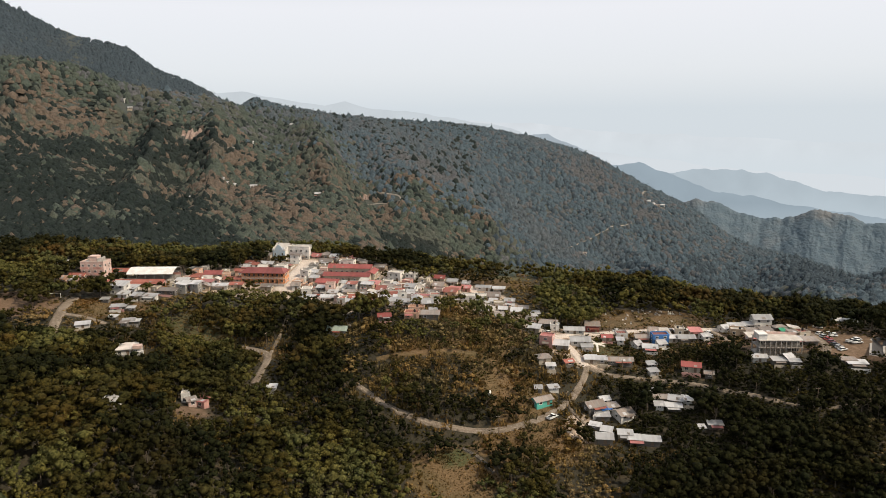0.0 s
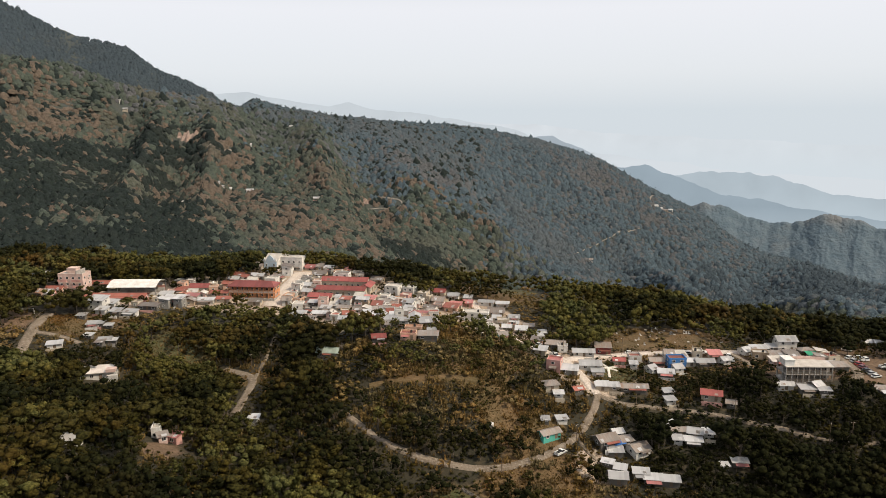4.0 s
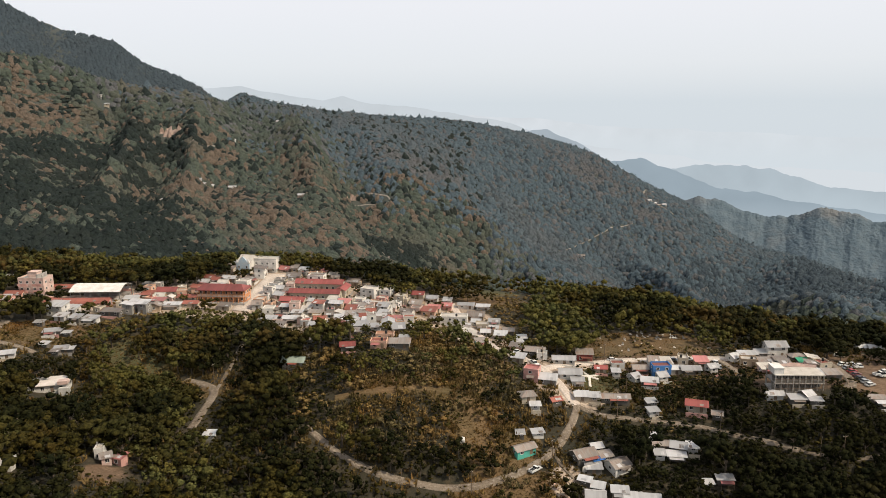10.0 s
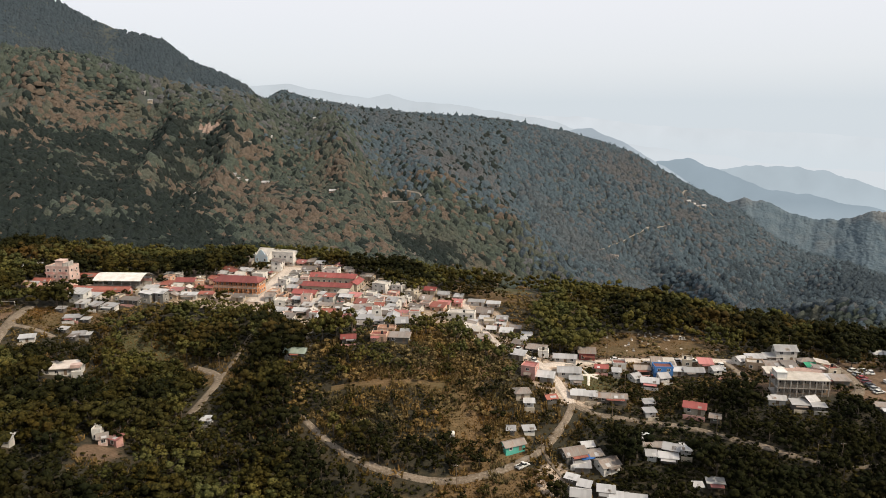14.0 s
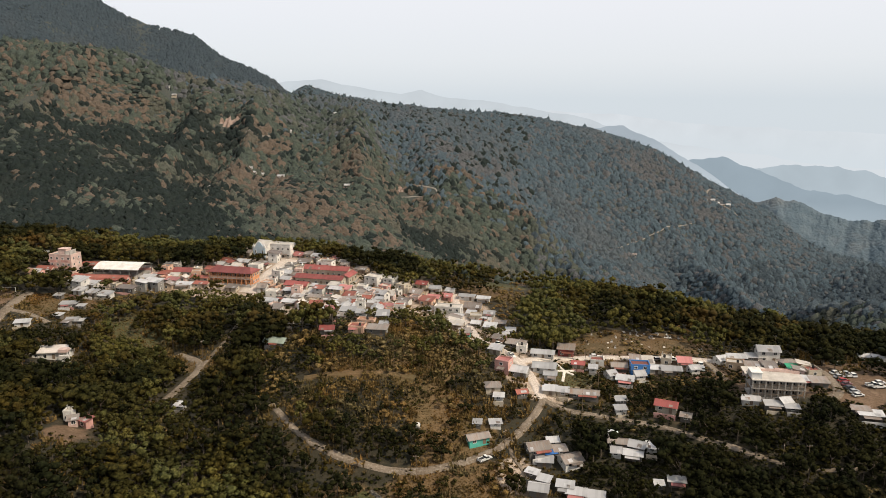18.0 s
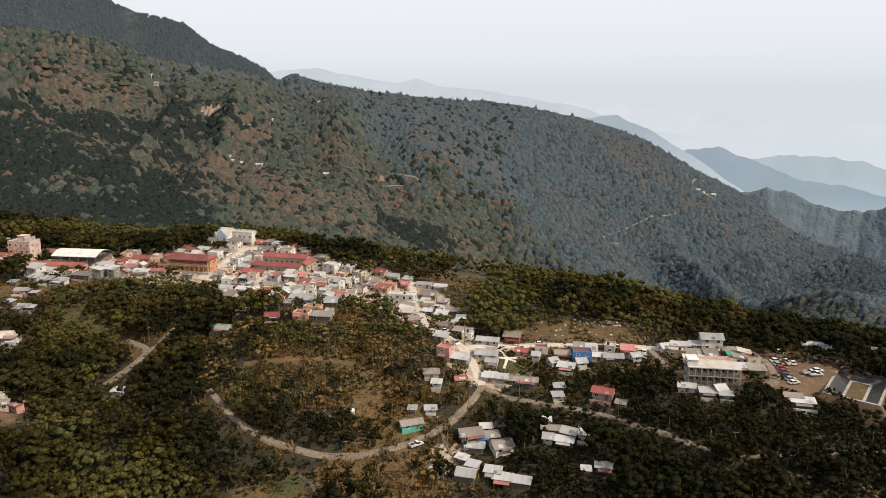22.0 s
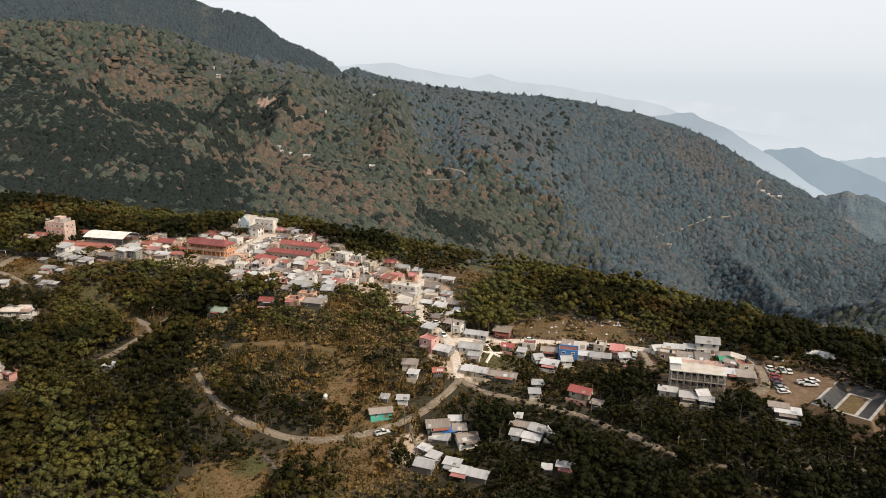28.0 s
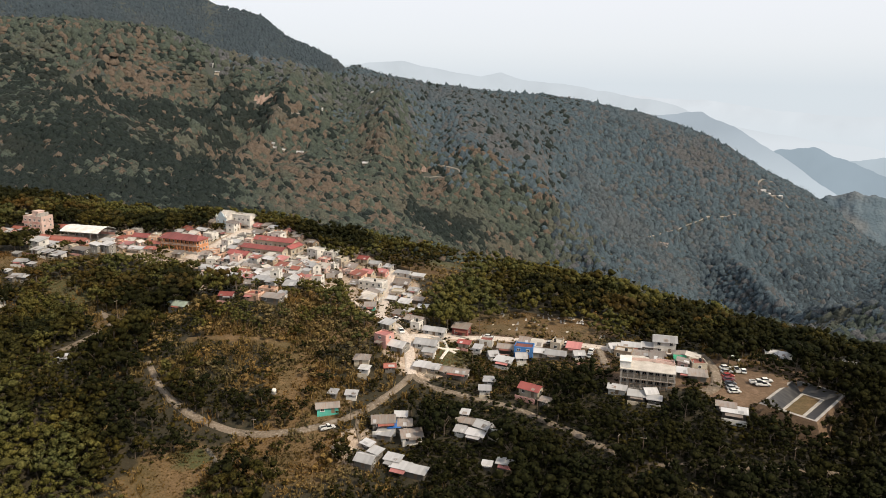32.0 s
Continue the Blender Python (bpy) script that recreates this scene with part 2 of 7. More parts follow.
LEAF = {
    "mixed": leaf_material("leaves_mixed", (0.027, 0.026, 0.008), (0.050, 0.046, 0.014), (0.086, 0.058, 0.023), 0.53),
    # deep: dark green made nearly black, with the eastern slope's shade in it
    "deep": leaf_material("leaves_deep_shade", (0.0114, 0.0137, 0.0053), (0.0205, 0.0228, 0.0084), (0.0296, 0.0243, 0.0106), 0.57),
    "fresh": leaf_material("leaves_fresh", (0.058, 0.062, 0.021), (0.098, 0.099, 0.037), (0.120, 0.098, 0.046), 0.60),
    "scrub": leaf_material("scrub_dry", (0.098, 0.076, 0.036), (0.195, 0.150, 0.074), (0.22, 0.150, 0.078), 0.54, 0.03),
    # the next two have the blue of distant haze put into the leaf colour
    "pine": far_leaf_material("hazed_wood_leaves", (0.072, 0.102, 0.122), (0.092, 0.124, 0.142), (0.110, 0.118, 0.122), 0.56, 0.006),
    "back": far_leaf_material("hazed_ridge_leaves", (0.048, 0.066, 0.080), (0.062, 0.082, 0.095), (0.072, 0.082, 0.088), 0.56, 0.006),
    # slope: shade of the mountain's folds is put into these dark leaves
    "slope": far_leaf_material("shaded_fold_leaves", (0.015, 0.023, 0.021), (0.025, 0.034, 0.029), (0.032, 0.036, 0.030), 0.52, 0.009),
    "hill": far_leaf_material("hill_wood_leaves", (0.057, 0.075, 0.062), (0.091, 0.105, 0.081), (0.130, 0.110, 0.083), 0.5, 0.010),
    "brown": far_leaf_material("dry_wood_leaves", (0.122, 0.097, 0.075), (0.160, 0.122, 0.091), (0.091, 0.094, 0.075), 0.58, 0.012),
    # the dry leaves again, greyed and blued in colour for haze
    "faded": far_leaf_material("hazed_dry_leaves", (0.100, 0.106, 0.110), (0.122, 0.120, 0.120), (0.088, 0.112, 0.126), 0.56, 0.012),
    "grass": leaf_material("dry_grass", (0.105, 0.072, 0.030), (0.19, 0.128, 0.056), (0.085, 0.078, 0.026), 0.52, 0.05),
}
BARK = plain_material("bark", (0.13, 0.10, 0.075), (0.07, 0.055, 0.04), 1.5, 0.9)


def ground_material(name, a, b_col, c_col, scale=0.05):
    m, t, b = nodes_of(name)
    c = mixed(t, place_noise(t, scale, 5.0, 0.4, 0.62), a, b_col)
    c = mixed(t, place_noise(t, scale * 7, 4.0, 0.5, 0.72), c, c_col)
    c = mixed(t, place_noise(t, 1.7, 2.0, 0.3, 0.7), c, mixed(t, 1.0, c, (0.7, 0.69, 0.66), "MULTIPLY"))
    t.links.new(c, b.inputs["Base Color"])
    b.inputs["Roughness"].default_value = 0.95
    bumped(t, b, place_noise(t, 0.9, 4.0, 0.2, 0.8), 0.8, 0.25)
    return m


SOIL_COLOURS = {
    "forest_floor": ((0.022, 0.020, 0.009), (0.034, 0.027, 0.012), (0.058, 0.042, 0.020)),
    "dry_meadow": ((0.140, 0.086, 0.036), (0.096, 0.068, 0.025), (0.185, 0.118, 0.055)),
    # kept darker, with the shade over the parking field put into the colour
    "bare_earth": ((0.15, 0.094, 0.054), (0.11, 0.07, 0.04), (0.19, 0.126, 0.08)),
    "town_ground": ((0.44, 0.345, 0.265), (0.28, 0.21, 0.15), (0.54, 0.45, 0.36)),
    "green_meadow": ((0.060, 0.064, 0.019), (0.090, 0.074, 0.028), (0.12, 0.088, 0.040)),
    # matched to the far trees, with their haze put into the soil's colour
    "mountain_soil": ((0.050, 0.062, 0.058), (0.056, 0.062, 0.052), (0.075, 0.070, 0.056)),
}
SOIL = {k: ground_material(k, *SOIL_COLOURS[k]) for k in ("dry_meadow", "bare_earth")}


def land_material():
    """All soils in one: where each lies is kept on the mesh, and a noise frays the borders."""
    m, t, b = nodes_of("valley_soils")
    broad, mid, fine = place_noise(t, 0.05, 5.0, 0.4, 0.62), place_noise(t, 0.35, 4.0, 0.5, 0.72), place_noise(t, 1.7, 2.0, 0.3, 0.7)
    fray = place_noise(t, 0.28, 4.0, 0.0, 1.0)
    col = None
    for kind, (c0, c1, c2) in SOIL_COLOURS.items():
        own = mixed(t, mid, mixed(t, broad, c0, c1), c2)
        if col is None:
            col = own
            continue
        at_ = t.nodes.new("ShaderNodeAttribute")
        at_.attribute_name = kind
        add = t.nodes.new("ShaderNodeMath")
        t.links.new(at_.outputs["Fac"], add.inputs[0])
        t.links.new(fray, add.inputs[1])
        r = t.nodes.new("ShaderNodeMapRange")
        r.inputs[1].default_value, r.inputs[2].default_value = 0.86, 1.12
        t.links.new(add.outputs[0], r.inputs[0])
        col = mixed(t, r.outputs[0], col, own)
    col = mixed(t, fine, col, mixed(t, 1.0, col, (0.66, 0.65, 0.62), "MULTIPLY"))
    t.links.new(col, b.inputs["Base Color"])
    b.inputs["Roughness"].default_value = 0.95
    bumped(t, b, place_noise(t, 0.9, 4.0, 0.2, 0.8), 0.8, 0.25)
    return m


def canopy_material(name, dark, light, dry, share, wide):
    """Treetops seen from far off: one hue to a crown, clumps within it."""
    m, t, b = nodes_of(name)
    c = mixed(t, place_noise(t, 0.16, 2.0, 0.32, 0.68), dark, light)
    c = mixed(t, place_noise(t, wide, 4.0, share, share + 0.2), c, dry)
    c = mixed(t, place_noise(t, 0.9, 3.0, 0.35, 0.65), c, mixed(t, 1.0, c, (0.6, 0.62, 0.6), "MULTIPLY"))
    t.links.new(c, b.inputs["Base Color"])
    b.inputs["Roughness"].default_value = 0.75
    b.inputs["Specular IOR Level"].default_value = 0.2
    bumped(t, b, place_noise(t, 0.55, 4.0, 0.2, 0.8), 1.0, 1.6)
    return m


CANOPY = [canopy_material("canopy_side", (0.020, 0.027, 0.010), (0.052, 0.060, 0.020), (0.08, 0.058, 0.027), 0.56, 0.012)]
ROAD_MAT = ground_material("gravel_road", (0.22, 0.175, 0.13), (0.15, 0.115, 0.08), (0.31, 0.26, 0.205), 0.15)
DITCH = ground_material("ditch_earth", (0.10, 0.085, 0.065), (0.05, 0.04, 0.03), (0.22, 0.20, 0.17), 0.4)
PALE_TRACK = ground_material("pale_track", (0.26, 0.235, 0.205), (0.20, 0.175, 0.15), (0.31, 0.285, 0.255), 0.1)
PAVED = ground_material("concrete_street", (0.60, 0.52, 0.45), (0.50, 0.42, 0.36), (0.66, 0.59, 0.52), 0.2)

# where the mountain's forest is dry, and where its deep green also stands in for shade: middle and half widths
DRY_AT = ((-435, 800, 65, 60), (-405, 695, 75, 38), (-510, 965, 60, 50), (-165, 640, 105, 48), (-225, 690, 50, 30), (-85, 800, 75, 42), (-10, 955, 50, 62), (215, 1150, 60, 75),
          (290, 1135, 50, 50), (306, 1045, 45, 40), (-245, 815, 34, 22), (-330, 960, 40, 40))
DEEP_SHADE_AT = ((-300, 548, 150, 45), (-330, 600, 150, 62), (-315, 765, 62, 80), (-375, 750, 40, 45), (-228, 505, 150, 45), (400, 900, 170, 90), (430, 620, 160, 90), (-90, 520, 90, 30), (-20, 700, 45, 60))

# ---- the lie of the land ----
# Control heights of two smooth sheets: the whole valley (every 220 m) and the hill of the town (every 45 m)
LAND = np.array([
    [-81, -45.7, -14.2, -1.2, -25.7, -86.5, -120.8, -112.9, -98.1, -91.8, -90.5],
    [-7.8, -4.6, 3, 15, 17.6, -43.9, -57.7, -56.5, -85.5, -114.6, -138.4],
    [68.6, 44.4, 24.3, 11.5, 19.5, 16.1, 20.7, -25.5, -92.3, -139.6, -181.6],
    [144.7, 103.1, 65.3, 24.3, 11.5, -28.6, -83.8, -92.6, -115.4, -162.4, -221.2],
    [212, 172.4, 136.1, 86.3, 41.4, -29, -159.8, -105.6, -123.9, -190.8, -263.9],
    [257.4, 255.5, 222.4, 138.6, 91.9, 28.6, -131.3, -62.8, -154.4, -235.7, -304.7],
    [259.2, 298.5, 308.6, 181.4, 97.2, 127.3, 88, -53.1, -214.4, -280.7, -331.6],
    [224.4, 209.7, 193.5, 83.1, -16.6, 12.9, -1, -145, -249.1, -300.1, -344.8],
    [178.4, 83.2, -2.6, -71.6, -121.2, -145.8, -175.6, -228.5, -275.2, -315.3, -355.3],
])
TOWN_HILL = np.array([
    [3.3, 14.1, 23.3, 25.2, 13.1, -5.2, -12.9, -11, -10.5, -12.1, -12.9, -13.1],
    [1.6, 6.6, 12.2, 16, 5.3, -15, -14.1, -7.7, -7.2, -5.8, -7.4, -6],
    [0.9, -0.2, -1.3, -3.2, -6.9, -8.4, -5.2, -11.1, -5.4, 6, 0.8, 3.4],
    [1.1, -3.8, -8.3, -16.1, -12.4, 18.2, 14.2, 1.4, 2.1, 11.1, 12.8, 14.2],
    [2.3, 0.1, 0, -1.3, -4.1, 9.8, -2.2, -0.8, 5.7, 6, 10.5, 14.5],
    [3.2, 2.1, -0.6, 3.3, 3.4, 4.9, 0.9, 11.1, 10.7, 5.9, 5.1, 6.1],
    [1.6, -0.9, -0.8, 10.9, 20.7, 17.6, 17, 18.6, 13.5, 5.9, -0, -4.5],
])


# bearings and heights of the western shoulder's edge and of the back ridge's crest
SHOULDER = ((-34, -30.9, -29.3, -27.6, -25.9, -24.5, -22.3, -20.4, -18.5, -16.5), (176, 172, 168, 165, 150, 142, 135, 131, 126, 119))
BACK_RIDGE = ((-42, -34, -30.5, -29, -27.4, -25.7, -23.9, -22.2, -20.4, -18.5, -16.5, -13), (430, 352, 302, 283, 263, 257, 241, 202, 180, 156, 131, 60))

rng = np.random.default_rng(11)
LATTICE = rng.random((256, 256))


def value_noise(x, y):
    i, j = np.floor(x).astype(int), np.floor(y).astype(int)
    u, v = x - i, y - j
    u, v = u * u * (3 - 2 * u), v * v * (3 - 2 * v)
    at = lambda a, b: LATTICE[(i + a) % 256, (j + b) % 256]
    return (at(0, 0) * (1 - u) + at(1, 0) * u) * (1 - v) + (at(0, 1) * (1 - u) + at(1, 1) * u) * v - 0.5


def fractal(x, y, size, octaves=4):
    return sum(value_noise(x / size * 2 ** k + 17 * k, y / size * 2 ** k + 5 * k) * 0.5 ** k for k in range(octaves))


def spline(ctrl, x0, y0, step, x, y, hold):
    rows, cols = ctrl.shape
    a, b = (x - x0) / step, (y - y0) / step
    if hold:
        a, b = np.clip(a, 1, cols - 2.000001), np.clip(b, 1, rows - 2.000001)
    i, j = np.floor(a).astype(int), np.floor(b).astype(int)
    u, v = a - i, b - j
    wts = lambda s: ((1 - s) ** 3 / 6, (3 * s ** 3 - 6 * s ** 2 + 4) / 6, (-3 * s ** 3 + 3 * s ** 2 + 3 * s + 1) / 6, s ** 3 / 6)
    wu, wv = wts(u), wts(v)
    z = np.zeros_like(a)
    for q in range(4):
        for p in range(4):
            ii, jj = i - 1 + p, j - 1 + q
            ok = (ii >= 0) & (ii < cols) & (jj >= 0) & (jj < rows)
            z += np.where(ok, ctrl[np.clip(jj, 0, rows - 1), np.clip(ii, 0, cols - 1)], 0) * wu[p] * wv[q]
    return z


def height(x, y):
    x, y = np.asarray(x, float), np.asarray(y, float)
    z = spline(LAND, -1100, -120, 220, x, y, True) + spline(TOWN_HILL, -250, 165, 45, x, y, False)
    away = np.clip((y - 520) / 160, 0, 1)
    away = away * np.clip((1090 + np.clip(-250 - x, 0, 300) - np.hypot(x, y)) / 260, 0.16, 1)
    z = z + away * (fractal(x, y, 190, 3) * 40 - np.abs(fractal(x + 300 + y * 0.25, y * 0.22, 105, 2)) * 84 + 14)
    z = z + (1 - away) * fractal(x, y, 22, 3) * 1.0
    # polar about a point on the camera's path, to fit its view: bearing in degrees and distance
    az, dist = np.degrees(np.arctan2(x - 9, y - 39)), np.hypot(x - 9, y - 39)
    rough = fractal(x, y, 150, 3)
    # a shoulder of the mountain in the west, a deep valley behind it and the high back ridge beyond
    west = np.clip((-15.5 - az) / 3.0, 0, 1)
    sh = np.interp(az, *SHOULDER) - 8
    z = z + west * np.clip(sh - z, 0, 45) * np.exp(-((dist - 990) / 75) ** 2)
    cap = sh - np.clip(dist - 985, 0, None) * 0.34 + rough * 10
    back = np.interp(az, *BACK_RIDGE) - 7 - np.abs(dist - 1600 - rough * 60) * np.where(dist < 1600, 0.55, 0.4) + rough * 14
    behind = np.clip((dist - 960) / 60, 0, 1) * west
    z = z * (1 - behind) + np.maximum(np.minimum(z, cap), back) * behind
    # the crest sinks towards the open valley in the east
    east = np.exp(-((az - 23.5) / 3.4) ** 2) * 24 + np.clip((az - 26) / 4, 0, 1) * 9
    z = z - east * np.clip((dist - 820) / 150, 0, 1)
    # a dark spur on the far side of the valley
    z = z + 62 * np.exp(-((x - 430) / 135) ** 2 - ((y - 620) / 80) ** 2)
    # the basin is dug into the slope
    u, v = (x - 193.5) * 0.515 + (y - 292.3) * 0.857, (y - 292.3) * 0.515 - (x - 193.5) * 0.857
    dug = np.clip((1 - np.maximum(np.abs(u) / 13.6, np.abs(v) / 7.8)) * 3.5, 0, 1)
    z = z * (1 - dug) + np.minimum(z, -3.6) * dug
    # past the crest the land falls to a far, low plain
    fall = np.clip(y - 1425, 0, None) * 0.42 + np.clip(np.abs(x) - 880, 0, None) * 0.12 * (x > 0) + np.clip(-150 - y, 0, None) * 0.1
    fall = np.where((az < -14) & (dist < 2000), 0, fall)
    return np.maximum(z - fall, -420.0)


def ground_z(x, y):
    return float(height(np.array([x]), np.array([y]))[0])

# ---- helpers for meshes ----
def mesh_of(name, verts, faces, mat=None, smooth=False):
    me = bpy.data.meshes.new(name)
    me.from_pydata([tuple(v) for v in verts], [], [tuple(f) for f in faces])
    if mat:
        me.materials.append(mat)
    if smooth:
        me.shade_smooth()
    return me


def fast_mesh(name, verts, quads, mat):
    """A big mesh of quads from arrays."""
    me = bpy.data.meshes.new(name)
    n, k = quads.shape
    me.vertices.add(len(verts))
    me.vertices.foreach_set("co", np.ascontiguousarray(verts, np.float32).ravel())
    me.loops.add(n * k)
    me.loops.foreach_set("vertex_index", np.ascontiguousarray(quads, np.int32).ravel())
    me.polygons.add(n)
    me.polygons.foreach_set("loop_start", np.arange(0, n * k, k, dtype=np.int32))
    me.update(calc_edges=True)
    me.materials.append(mat)
    return me


def child(name, me, parent, label="", m=None):
    ob = new(name, me)
    ob.parent = parent
    if m is not None:
        ob.matrix_basis = m
    if label:
        ob["label"] = label
    return ob


class Build:
    """Collects boxes and sheets into one mesh."""
    def __init__(self):
        self.v, self.f = [], []

    def box(self, x0, x1, y0, y1, z0, z1):
        k = len(self.v)
        self.v += [(x0, y0, z0), (x1, y0, z0), (x1, y1, z0), (x0, y1, z0), (x0, y0, z1), (x1, y0, z1), (x1, y1, z1), (x0, y1, z1)]
        self.f += [tuple(k + i for i in q) for q in ((3, 2, 1, 0), (4, 5, 6, 7), (0, 1, 5, 4), (1, 2, 6, 5), (2, 3, 7, 6), (3, 0, 4, 7))]
        return self

    def slab(self, pts, thick):
        """A flat sheet through the points (in order), with a thickness downwards."""
        k, n = len(self.v), len(pts)
        self.v += [tuple(p) for p in pts] + [(p[0], p[1], p[2] - thick) for p in pts]
        self.f += [tuple(range(k, k + n)), tuple(reversed(range(k + n, k + 2 * n)))]
        self.f += [(k + i, k + n + i, k + n + (i + 1) % n, k + (i + 1) % n) for i in range(n)]
        return self

    def prism(self, pts, y0, y1):
        """An outline in x and z, drawn out along y."""
        k, n = len(self.v), len(pts)
        self.v += [(x, y0, z) for x, z in pts] + [(x, y1, z) for x, z in pts]
        self.f += [tuple(reversed(range(k, k + n))), tuple(range(k + n, k + 2 * n))]
        self.f += [(k + i, k + (i + 1) % n, k + n + (i + 1) % n, k + n + i) for i in range(n)]
        return self

    def tube(self, a, b, r0, r1, n=8):
        a, b = Vector(a), Vector(b)
        q = (b - a).to_track_quat("Z", "Y")
        k = len(self.v)
        for c, r in ((a, r0), (b, r1)):
            for i in range(n):
                s = 2 * math.pi * i / n
                self.v.append(tuple(c + q @ Vector((math.cos(s) * r, math.sin(s) * r, 0))))
        self.f += [(k + i, k + (i + 1) % n, k + n + (i + 1) % n, k + n + i) for i in range(n)]
        self.f += [tuple(reversed(range(k, k + n))), tuple(range(k + n, k + 2 * n))]
        return self

    def mesh(self, name, mat, smooth=False):
        return mesh_of(name, self.v, self.f, mat, smooth)


# What stands where: trees keep clear of it, and stay low in front of it
CELL, GX0, GY0, GNX, GNY = 2.0, -330, 110, 360, 220
blocked = np.zeros((GNY, GNX), bool)
low = np.full((GNY, GNX), 99.0)
EYE_MID = np.array([70.0, 40.0])


def cell(x, y):
    return int((y - GY0) / CELL), int((x - GX0) / CELL)


def keep_clear(x, y, r, view=34.0, slope=0.26, base=0.6):
    """No tree within r of the place, and only low growth between it and the camera's mid path, to keep it in view."""
    j0, i0 = cell(x, y)
    k = int(r / CELL) + 1
    for j in range(max(0, j0 - k), min(GNY, j0 + k + 1)):
        for i in range(max(0, i0 - k), min(GNX, i0 + k + 1)):
            if math.hypot(GX0 + (i + 0.5) * CELL - x, GY0 + (j + 0.5) * CELL - y) <= r:
                blocked[j, i] = True
    way = EYE_MID - (x, y)
    way = way / np.linalg.norm(way)
    side = np.array([-way[1], way[0]])
    s, o = np.meshgrid(np.arange(r, r + view, 1.5), np.linspace(-1, 1, 2 * int((r * 0.9 + (r + view) * 0.18) / 1.8) + 1))
    o = o * (r * 0.9 + s * 0.18)
    px, py = x + way[0] * s + side[0] * o, y + way[1] * s + side[1] * o
    j, i = ((py - GY0) / CELL).astype(int), ((px - GX0) / CELL).astype(int)
    ok = (j >= 0) & (j < GNY) & (i >= 0) & (i < GNX)
    np.minimum.at(low, (j[ok], i[ok]), (base + s * slope)[ok])


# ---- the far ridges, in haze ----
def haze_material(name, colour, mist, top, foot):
    """Far hills with the haze painted as a glow: paler towards the mist of the valleys."""
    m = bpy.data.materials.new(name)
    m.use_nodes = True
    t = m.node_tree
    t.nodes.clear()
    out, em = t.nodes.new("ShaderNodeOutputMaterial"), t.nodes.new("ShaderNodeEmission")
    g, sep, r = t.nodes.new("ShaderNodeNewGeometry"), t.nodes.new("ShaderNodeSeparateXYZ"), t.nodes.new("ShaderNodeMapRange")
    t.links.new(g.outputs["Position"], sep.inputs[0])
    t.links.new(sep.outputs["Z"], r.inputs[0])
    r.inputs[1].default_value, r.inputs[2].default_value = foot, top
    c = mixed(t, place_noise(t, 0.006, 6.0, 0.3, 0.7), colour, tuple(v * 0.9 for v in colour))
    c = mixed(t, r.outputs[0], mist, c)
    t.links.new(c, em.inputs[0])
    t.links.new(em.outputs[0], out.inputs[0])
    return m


def far_ridge(distance, colour, mist, deep, crest, rough, seed):
    """A range of hills on an arc round the camera's start, shaped to fit its view: crest gives bearing and rise in
    degrees.
    """
    az = np.linspace(crest[0][0], crest[-1][0], 260)
    el = np.interp(az, [c[0] for c in crest], [c[1] for c in crest])
    el = el + fractal(az * 0.9 + seed, az * 0 + seed, 1.6, 5) * rough
    z = 102 + np.tan(np.radians(el)) * distance
    rows = []
    for back, share in ((-0.10, 0.0), (-0.05, 0.55), (0.0, 1.0), (0.06, 0.5)):
        d = distance * (1 + back * (0.6 + 0.4 * np.sin(az * 1.7 + seed)))
        zz = -500 + (z + 500) * (share if share in (0, 1) else share + fractal(az * 2 + seed, az * 0 + back * 50, 1.1, 3) * 0.12)
        rows.append(np.stack([np.sin(np.radians(az)) * d, np.cos(np.radians(az)) * d, zz], 1))
    v = np.concatenate(rows)
    n = len(az)
    q = [(r * n + i, r * n + i + 1, (r + 1) * n + i + 1, (r + 1) * n + i) for r in range(3) for i in range(n - 1)]
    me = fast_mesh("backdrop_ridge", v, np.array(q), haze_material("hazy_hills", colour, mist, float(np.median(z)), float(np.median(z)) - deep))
    return tagged(new("backdrop_ridge", me), "distant forested ridge pale blue in haze", "mountain ridge", kind="structure")


def wooded_ridge(distance, crest, rough, seed):
    """The next wooded ridge across the valley, with spurs and lumpy treetops, lit by the sun."""
    az = np.linspace(crest[0][0], crest[-1][0], 420)
    el = np.interp(az, [c[0] for c in crest], [c[1] for c in crest]) + fractal(az + seed, az * 0 + seed, 1.4, 4) * rough
    top = 102 + np.tan(np.radians(el)) * distance
    rows = []
    for k in range(46):
        u = k / 40
        spur = fractal(az + seed + u * 1.5, az * 0 + u * 1.6, 4.2, 3)
        d = distance * (0.82 + 0.18 * u) + spur * 80 * max(1 - u, 0)
        zz = top - (1 - u) * 230 * (1 + 0.12 * spur) if u <= 1 else top - (u - 1) * 500
        x, y = np.sin(np.radians(az)) * d, np.cos(np.radians(az)) * d
        rows.append(np.stack([x, y, zz + fractal(x, y, 14, 3) * 7], 1))
    v, n = np.concatenate(rows), len(az)
    i, j = np.meshgrid(np.arange(n - 1), np.arange(45))
    k = (j * n + i).ravel()
    me = fast_mesh("backdrop_ridge", v, np.stack([k, k + 1, k + n + 1, k + n], 1), HAZED_RIDGE_WOOD)
    me.shade_smooth()
    return tagged(new("backdrop_ridge", me), "wooded ridge across the valley, blue-grey in haze", "mountain ridge", kind="structure")


